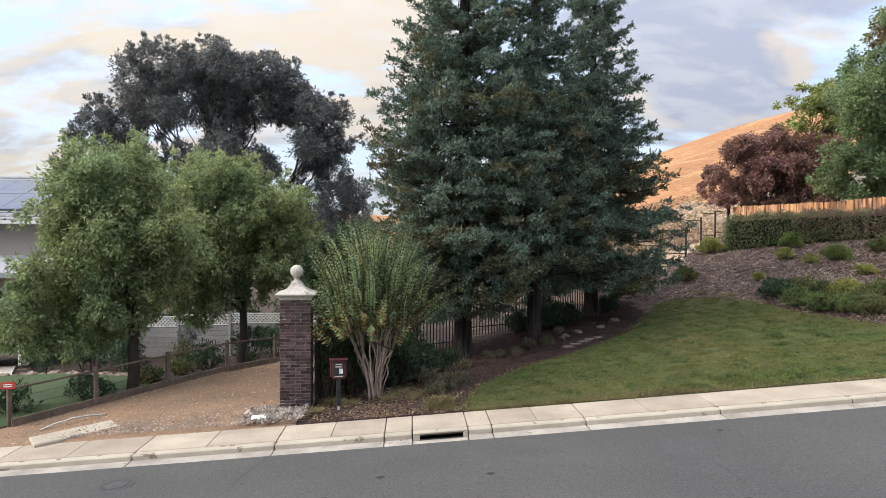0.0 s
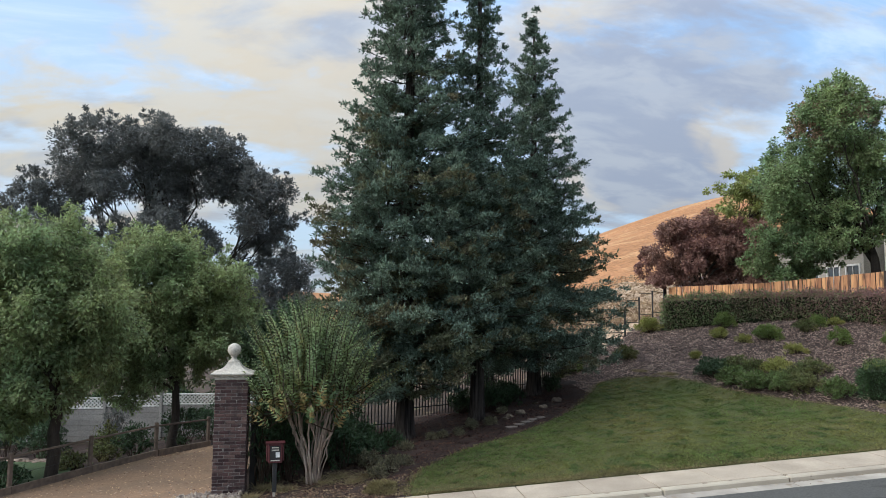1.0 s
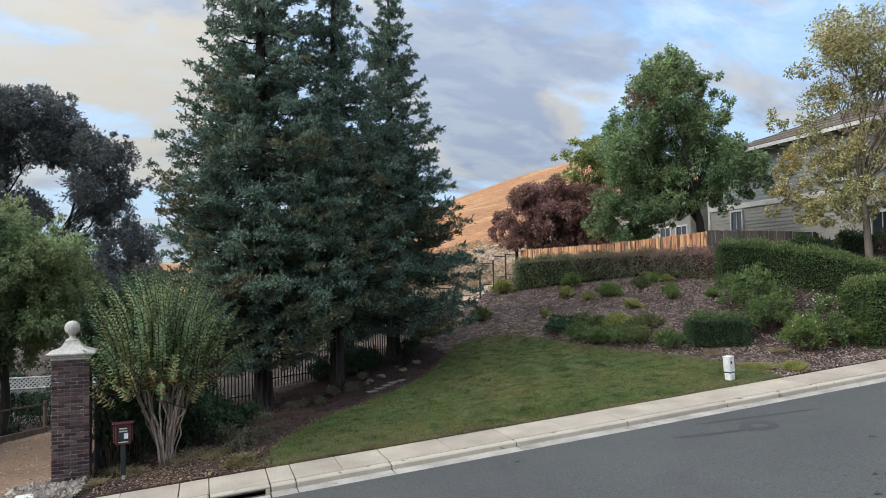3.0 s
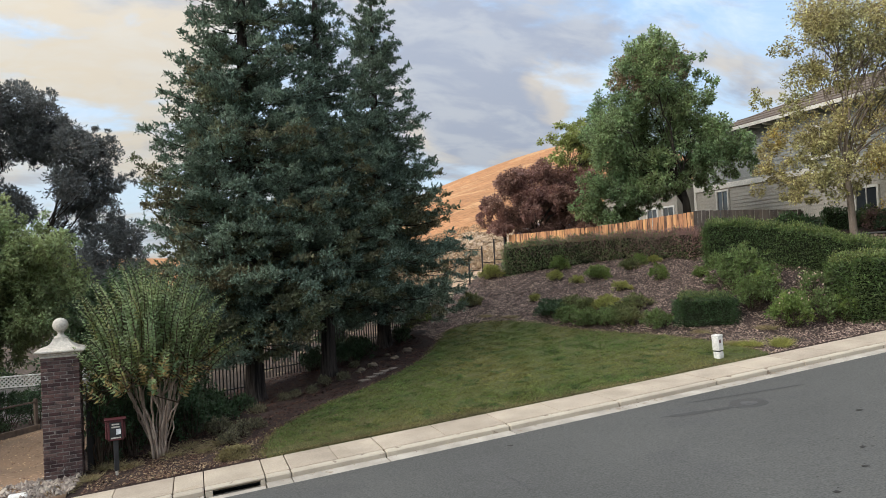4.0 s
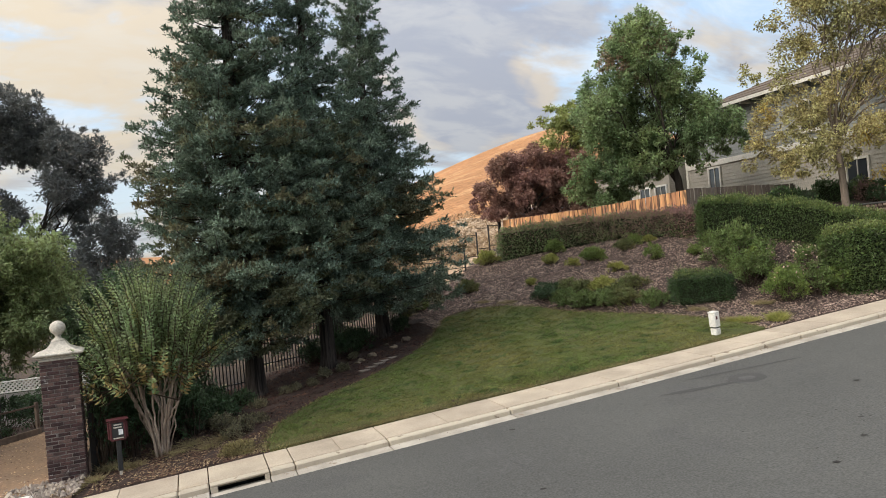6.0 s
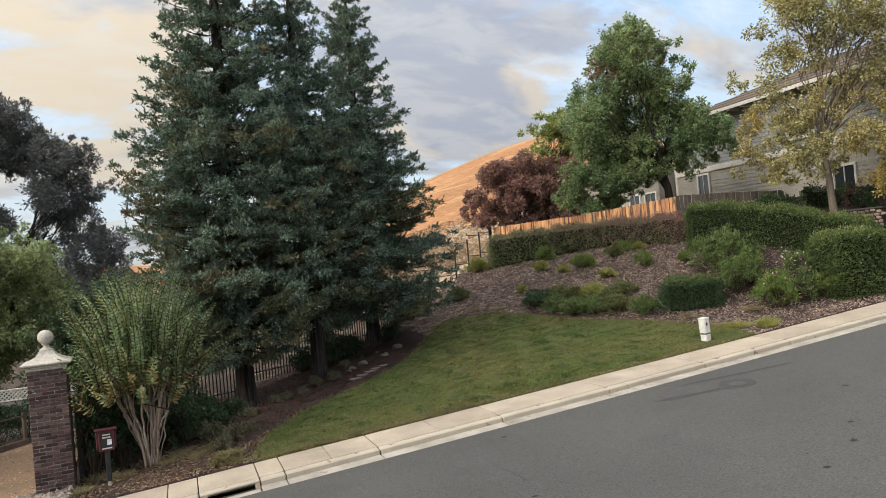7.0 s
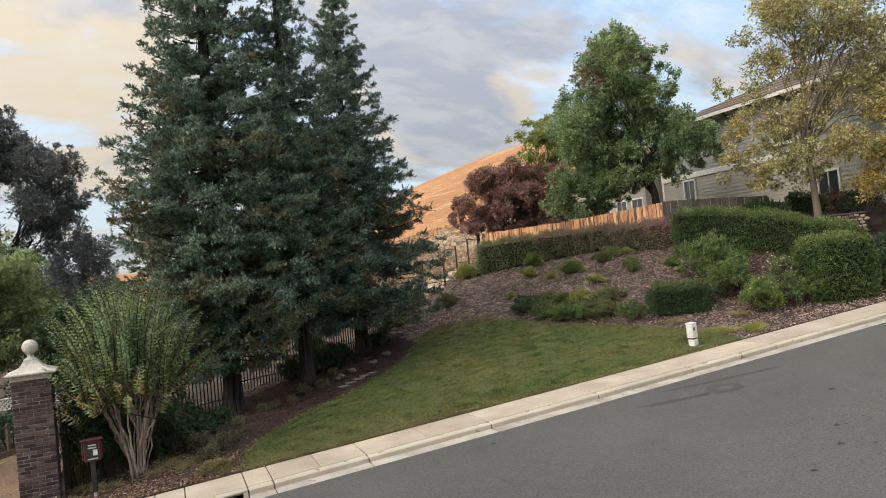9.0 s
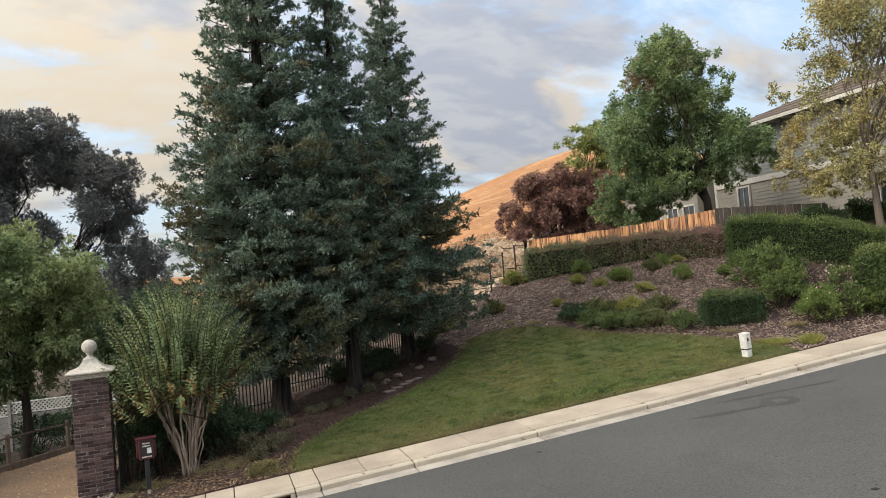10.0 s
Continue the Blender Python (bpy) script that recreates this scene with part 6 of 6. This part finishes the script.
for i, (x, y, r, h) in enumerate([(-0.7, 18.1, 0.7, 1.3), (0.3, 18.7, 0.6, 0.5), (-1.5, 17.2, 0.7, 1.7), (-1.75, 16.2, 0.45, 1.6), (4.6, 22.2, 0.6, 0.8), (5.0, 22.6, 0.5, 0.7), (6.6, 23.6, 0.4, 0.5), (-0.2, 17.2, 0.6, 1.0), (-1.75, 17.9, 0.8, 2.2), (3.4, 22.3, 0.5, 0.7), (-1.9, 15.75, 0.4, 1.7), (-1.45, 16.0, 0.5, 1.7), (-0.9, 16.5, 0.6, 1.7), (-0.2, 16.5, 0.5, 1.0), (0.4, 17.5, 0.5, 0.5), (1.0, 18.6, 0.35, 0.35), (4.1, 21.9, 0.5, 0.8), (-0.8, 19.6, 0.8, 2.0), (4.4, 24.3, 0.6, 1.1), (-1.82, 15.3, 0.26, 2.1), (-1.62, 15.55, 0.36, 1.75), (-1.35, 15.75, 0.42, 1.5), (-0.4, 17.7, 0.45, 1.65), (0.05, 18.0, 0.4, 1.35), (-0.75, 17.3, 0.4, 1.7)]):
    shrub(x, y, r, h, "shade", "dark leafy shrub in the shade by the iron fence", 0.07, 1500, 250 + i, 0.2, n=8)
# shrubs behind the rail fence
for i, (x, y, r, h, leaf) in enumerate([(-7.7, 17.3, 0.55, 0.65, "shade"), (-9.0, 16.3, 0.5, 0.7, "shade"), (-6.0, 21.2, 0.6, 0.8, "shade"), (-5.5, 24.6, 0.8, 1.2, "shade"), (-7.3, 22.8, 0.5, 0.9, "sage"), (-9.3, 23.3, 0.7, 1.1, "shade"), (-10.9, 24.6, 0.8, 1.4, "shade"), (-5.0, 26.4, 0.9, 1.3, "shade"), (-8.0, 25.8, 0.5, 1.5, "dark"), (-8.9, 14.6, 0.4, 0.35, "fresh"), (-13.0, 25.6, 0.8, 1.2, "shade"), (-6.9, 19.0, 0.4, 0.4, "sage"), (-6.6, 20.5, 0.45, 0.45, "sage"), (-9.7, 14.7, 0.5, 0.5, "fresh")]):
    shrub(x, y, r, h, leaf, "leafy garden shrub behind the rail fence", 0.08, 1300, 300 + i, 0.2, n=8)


def rock(x, y, r, mat, label, seed, flat=0.6, name="rock", group=""):
    rng = np.random.default_rng(seed)
    bm = bmesh.new()
    bmesh.ops.create_icosphere(bm, subdivisions=2, radius=1.0)
    o = rng.uniform(0, 50, 3)
    for v in bm.verts:
        k = 1 + 0.4 * noise.noise(v.co * 1.3 + Vector(o)) + 0.3 * noise.noise(v.co * 2.6 + Vector(o))
        v.co = Vector((v.co.x * r * k, v.co.y * r * 0.8 * k, v.co.z * r * flat * k))
    me = bpy.data.meshes.new(name)
    bm.to_mesh(me)
    bm.free()
    ob = link(name, me, mat)
    ob.matrix_basis = on_ground(x, y, rng.uniform(0, 360), -r * flat * 0.35)
    return tagged(ob, label, "rock", group)


for i, (x, y) in enumerate([(4.34, 20.2), (4.5, 20.42), (4.91, 20.7), (5.64, 21.76), (5.68, 21.0), (6.3, 21.7)]):
    rock(x, y, 0.1 + 0.03 * (i % 3), MAT["dim_rock"], "weathered garden rock on the dark mulch", 400 + i, group="rocks below the redwoods")
for i in range(26):
    k = i / 25
    x, y = np.interp(k, [0, 0.3, 0.65, 1], [-14.6, -11.9, -9.4, -7.05]), np.interp(k, [0, 0.3, 0.65, 1], [25.1, 24.25, 22.0, 19.75])
    rock(x, y + 0.06 * math.sin(i * 2.1), 0.13 + 0.04 * ((i * 7) % 3), MAT["fieldstone"], "pale border rock at the lawn's far edge", 430 + i, group="border rocks")


def stepping_stones():
    rng = np.random.default_rng(8)
    for x, y in [(4.27, 19.02), (4.53, 19.22), (4.79, 19.42), (5.02, 19.6), (5.3, 19.68)]:
        ob = Shape().add(*block(0.32, 0.2, 0.05, 0.015)).mesh("stepping_stone")
        o = link("stepping_stone", ob, MAT["stone"])
        o.matrix_basis = on_ground(x, y, 25 + rng.normal() * 6, 0.015)
        tagged(o, "flat pale stepping stone at the lawn's edge", "stepping stone", "stepping stones")


stepping_stones()


def drive_bits():
    slab = link("concrete_slab", Shape().add(*block(1.5, 0.6, 0.08, 0.02)).mesh("concrete_slab"), MAT["curb"])
    slab.matrix_basis = pose(-6.55, 14.08, float(ground_z(-6.55, 14.08)) + 0.004, 0, -4, 36)
    tagged(slab, "worn concrete strip at the drive's edge", "slab")
    rng = np.random.default_rng(5)
    hose = Shape().add(*tube(bend((-7.35, 14.35, float(ground_z(-7.35, 14.35)) + 0.09), (-6.45, 15.3, float(ground_z(-6.45, 15.3)) + 0.1), rng, 0.06, 10, 0.006), np.full(10, 0.02), 7)).mesh("pipe")
    tagged(link("pipe", smooth(hose), MAT["cast"]), "pale plastic pipe lying by the kickboard", "pipe")
    box = link("cover_box", Shape().add(*block(0.3, 0.24, 0.1, 0.02)).mesh("cover_box"), MAT["white"])
    box.matrix_basis = on_ground(-2.98, 14.02, 8, -0.03)
    tagged(box, "flat white utility cover in the gravel", "cover")


drive_bits()


def scatter(name, P, size, mat, label, rng, flat=0.45, category="", lift=0.0):
    """Many small loose bits: each a tilted, uneven three-sided chip."""
    n = len(P)
    z = ground_z(P[:, 0], P[:, 1])
    a = rng.uniform(0, 2 * np.pi, n)
    l, w = size * rng.uniform(0.6, 1.5, n), size * rng.uniform(0.3, 0.8, n)
    u = np.stack([np.cos(a), np.sin(a), rng.normal(size=n) * 0.3], 1) * l[:, None]
    v = np.stack([-np.sin(a), np.cos(a), rng.normal(size=n) * 0.3], 1) * w[:, None]
    c = np.stack([P[:, 0], P[:, 1], z + lift + 0.01 + size * 0.25], 1)
    top = c + np.array([0, 0, 1]) * (size * flat * rng.uniform(0.4, 1.2, n))[:, None]
    verts = np.stack([c - u, c + v, c + u - v, top], 1).reshape(-1, 3)
    f = (np.arange(n) * 4)[:, None, None] + np.array([(0, 2, 3), (2, 1, 3), (1, 0, 3)])[None]
    tagged(link(name, quick_mesh(name, verts, f.reshape(-1, 3)), mat), label, category or name, kind="stuff")


def inside(P, poly):
    x, y = P[:, 0], P[:, 1]
    c = np.zeros(len(P), bool)
    for (x0, y0), (x1, y1) in zip(poly, np.roll(poly, -1, 0)):
        c ^= ((y0 > y) != (y1 > y)) & (x < (x1 - x0) * (y - y0) / (y1 - y0 + 1e-12) + x0)
    return c


LAWN = np.concatenate([lawn_foot(), LAWN_EDGE[::-1]])


def loose_ground():
    rng = np.random.default_rng(9)
    P = np.stack([rng.uniform(-2.0, 20, 150000), rng.uniform(13.66, 30.5, 150000)], 1)
    ok = (P[:, 0] > line_x(FENCE_LINE, P[:, 1]) - np.where(P[:, 1] < 24.5, 1.4, -0.1)) & ~inside(P, LAWN) & (P[:, 0] < 20) & (P[:, 1] < 33 - 0.6 * (P[:, 0] - 8))
    P = P[ok]
    shade = (P[:, 0] < 7.5)
    keep = rng.random(len(P))
    scatter("bark_chips", P[~shade & (keep < 0.95)], 0.034, MAT["chips"], "loose brown and grey bark chips on the bank", rng)
    # real litter, but part of its darkness is tree shade in the colour
    scatter("needle_litter", P[shade & (keep < 0.9)], 0.03, MAT["needles"], "red brown needle litter, its colour deepened for the redwood shade", rng, 0.25)
    Q = np.stack([rng.normal(size=3600) * 1.3 - 0.3, 13.7 + np.abs(rng.normal(size=3600)) * 1.2], 1)
    Q = Q[(Q[:, 0] > -1.95) & ~inside(Q, LAWN)]
    scatter("leaf_litter", Q, 0.026, MAT["litter"], "pale dry leaf litter on the mulch", rng, 0.3)
    Q = np.stack([rng.uniform(-8, 15, 1500), 12.46 - np.abs(rng.normal(size=1500)) * 0.09], 1)
    Q = Q[(np.sin(Q[:, 0] * 1.7) + np.sin(Q[:, 0] * 0.6 + 1) + rng.normal(size=1500)) > 0.4]
    Q = Q[(Q[:, 0] < -0.02) | (Q[:, 0] > 1.08)]
    drop = grade(Q[:, 0]) - 0.091 - ground_z(Q[:, 0], Q[:, 1])
    scatter("gutter_debris", Q, 0.014, MAT["litter"], "dry leaf bits caught along the gutter", rng, 0.3, lift=drop - 0.01)
    Q = np.stack([rng.uniform(-6.6, -2.1, 1100), 13.66 + np.abs(rng.normal(size=1100)) * 0.6], 1)
    scatter("pebbles", Q, 0.026, MAT["stone"], "pale loose stones along the drive's mouth", rng, 0.8, lift=0.065)
    Q = np.stack([rng.uniform(-8, -2.2, 2600), rng.uniform(13.7, 22, 2600)], 1)
    Q = Q[(Q[:, 0] > np.interp(Q[:, 1], [14.9, 21.8], [-8.0, -4.0]) + 0.1) & (Q[:, 0] < np.interp(Q[:, 1], [13.7, 22], [-2.1, -2.8]))]
    scatter("drive_grit", Q, 0.022, MAT["grit"], "fine tan grit and fallen leaves on the drive", rng, 0.6, lift=0.07)
    Q = np.stack([rng.uniform(-3.35, -2.1, 260), rng.uniform(13.7, 14.9, 260)], 1)
    scatter("pebbles", Q, 0.062, MAT["stone"], "heap of pale stones beside the pillar", rng, 1.0, lift=0.065)


loose_ground()


def lawn_grass():
    """Short blades in tufts: their length and lean change from patch to patch."""
    rng = np.random.default_rng(10)
    P = np.stack([rng.uniform(1, 13.2, 430000), rng.uniform(13.59, 24, 430000)], 1)
    P = P[inside(P + rng.normal(size=P.shape) * (0.07, 0.05), LAWN) & (P[:, 1] > 13.68 + 0.03 * np.sin(P[:, 0] * 5.0) + 0.02 * np.sin(P[:, 0] * 17.0))]

    def wave(k, seed):
        w = np.random.default_rng(seed)
        out = np.zeros(len(P))
        for _ in range(14):
            a = w.uniform(0, 2 * np.pi)
            f = k * w.uniform(0.5, 1.6)
            out += np.sin(P[:, 0] * f * np.cos(a) + P[:, 1] * f * np.sin(a) * 1.3 + w.uniform(0, 6.3))
        return out / 2.65

    tall = 0.5 * wave(9.0, 1) + 0.6 * wave(24.0, 2)
    keep = rng.random(len(P)) < 0.93 + 0.12 * tall
    P, tall = P[keep], tall[keep]
    lean_x, lean_y = wave(6.0, 3), wave(6.0, 4)
    n = len(P)
    base = np.stack([P[:, 0], P[:, 1], ground_z(P[:, 0], P[:, 1]) + 0.01 + 0.03 * np.clip((P[:, 1] - 13.6) * 2, 0, 1)], 1)
    d = np.stack([rng.normal(size=n) * 0.8 + 0.5 * lean_x, rng.normal(size=n) * 0.8 + 0.5 * lean_y, np.ones(n)], 1)
    length = np.clip(0.04 + 0.01 * tall, 0.025, 0.065) * rng.uniform(0.7, 1.3, n)
    tagged(link("grass", needles("grass", base, d, rng.normal(size=(n, 3)), length, 0.016 + 0.003 * np.clip(tall, -1, 1)), MAT["grass"]), "short green lawn grass with dry patches", "grass", kind="stuff")


lawn_grass()


def dry_edge():
    """Dry blades fringe the lawn where it meets the mulch and the pavement."""
    rng = np.random.default_rng(13)
    k = rng.integers(0, len(LAWN_EDGE) - 1, 9000)
    u = rng.random(9000)[:, None]
    P = LAWN_EDGE[k] * (1 - u) + LAWN_EDGE[k + 1] * u + rng.normal(size=(9000, 2)) * 0.11
    Q = np.stack([rng.uniform(1.2, 12.9, 9000), 13.62 + np.abs(rng.normal(size=9000)) * 0.16], 1)
    Q[:4500, 0] = 1.3 + np.abs(rng.normal(size=4500)) * 1.8
    Q[:4500, 1] = 13.63 + np.abs(rng.normal(size=4500)) * 0.4
    R = np.stack([1.2 + np.abs(rng.normal(size=60000)) * 2.8, 13.65 + np.abs(rng.normal(size=60000)) * 1.7], 1)
    P = np.concatenate([P[P[:, 1] > 13.62], Q, R[inside(R, LAWN)]])
    n = len(P)
    base = np.stack([P[:, 0], P[:, 1], ground_z(P[:, 0], P[:, 1]) + 0.02], 1)
    d = np.stack([rng.normal(size=n) * 0.8, rng.normal(size=n) * 0.8, np.ones(n) * 0.7], 1)
    tagged(link("dry_grass", needles("dry_grass", base, d, rng.normal(size=(n, 3)), rng.uniform(0.03, 0.07, n), 0.018), LEAF["dry_edge"]), "brownish dry grass fringing the lawn", "grass", kind="stuff")


dry_edge()


def hill_straw():
    """Matted dry straw: thin blades that lie in tussocks on the slope."""
    rng = np.random.default_rng(12)
    P = np.stack([rng.uniform(-4, 24, 9000), rng.uniform(25, 62, 9000)], 1)
    P = P[(P[:, 0] < line_x(FENCE_LINE, P[:, 1]) - 0.3) | (P[:, 1] > 33)]
    P = P[(P[:, 0] < 13) | (P[:, 1] > 34)]
    P = P[P[:, 1] > 30.5]
    P = np.concatenate([P, np.stack([rng.uniform(11, 34, 5200), rng.uniform(31, 84, 5200)], 1)])
    P = np.repeat(P, 4, 0) + rng.normal(size=(len(P) * 4, 2)) * 0.12
    n = len(P)
    base = np.stack([P[:, 0], P[:, 1], ground_z(P[:, 0], P[:, 1]) - 0.02], 1)
    d = np.stack([rng.normal(size=n), rng.normal(size=n), np.full(n, 0.55)], 1)
    tagged(link("dry_grass", needles("dry_grass", base, d, rng.normal(size=(n, 3)), rng.uniform(0.2, 0.5, n), rng.uniform(0.05, 0.12, n)), MAT["straw"]), "pale dry straw grass on the slope behind the fence", "grass", kind="stuff")


hill_straw()


def stone_wall():
    ob = thing("stone_wall", pose(0, 0, 0), "low rounded fieldstone wall with a dark cap", "wall")
    rng = np.random.default_rng(14)
    a, b = np.array((21.75, 19.3)), np.array((21.88, 16.75))
    L = np.linalg.norm(b - a)
    turn = math.degrees(math.atan2(*(b - a)[::-1]))
    m = (a + b) / 2
    z = 3.42
    part("backing", Shape().add(*block(L, 0.25, 0.62, 0.02)), MAT["soil"], ob, at=pose(m[0], m[1], z, 0, 0, turn))
    for row in range(5):
        x = -L / 2 + rng.uniform(0.05, 0.15)
        while x < L / 2 - 0.05:
            w = rng.uniform(0.1, 0.22)
            bm = bmesh.new()
            bmesh.ops.create_icosphere(bm, subdivisions=1, radius=1.0)
            for v in bm.verts:
                v.co = Vector((v.co.x * w * 0.52, v.co.y * 0.07, v.co.z * 0.066)) * (1 + 0.2 * noise.noise(v.co + Vector((x * 5, row, 0))))
            me = bpy.data.meshes.new("stone")
            bm.to_mesh(me)
            bm.free()
            for s in (-1,):
                link("stone", me, MAT["fieldstone"], ob, at=pose(m[0], m[1], z, 0, 0, turn) @ pose(x + w / 2, s * 0.12, 0.07 + row * 0.122 + rng.normal() * 0.012, 0, rng.normal() * 8, 0))
            x += w + 0.02
    part("coping", Shape().add(*block(L + 0.1, 0.36, 0.06, 0.015, (0, 0, 0.62))), MAT["tar"], ob, "dark coping", at=pose(m[0], m[1], z, 0, 0, turn))


stone_wall()

for i, (x, y, r, h, leaf) in enumerate([(23.0, 16.2, 0.7, 1.0, "shade"), (22.9, 17.8, 0.7, 0.9, "shade"), (21.6, 14.6, 0.9, 1.1, "shade"), (20.3, 14.3, 0.8, 0.9, "shade"), (19.6, 13.95, 0.4, 0.4, "fresh"), (19.9, 15.1, 0.6, 0.7, "shade"), (19.4, 14.5, 0.4, 0.45, "sage"), (21.0, 15.4, 0.7, 1.1, "shade"), (22.9, 18.9, 0.5, 0.7, "olive"), (20.4, 19.2, 0.6, 0.7, "shade"), (22.8, 14.2, 1.1, 1.8, "yellow")]):
    shrub(x, y, r, h, leaf, "leafy shrub by the stone wall and house", 0.085, 1200, 350 + i, 0.3, n=8)

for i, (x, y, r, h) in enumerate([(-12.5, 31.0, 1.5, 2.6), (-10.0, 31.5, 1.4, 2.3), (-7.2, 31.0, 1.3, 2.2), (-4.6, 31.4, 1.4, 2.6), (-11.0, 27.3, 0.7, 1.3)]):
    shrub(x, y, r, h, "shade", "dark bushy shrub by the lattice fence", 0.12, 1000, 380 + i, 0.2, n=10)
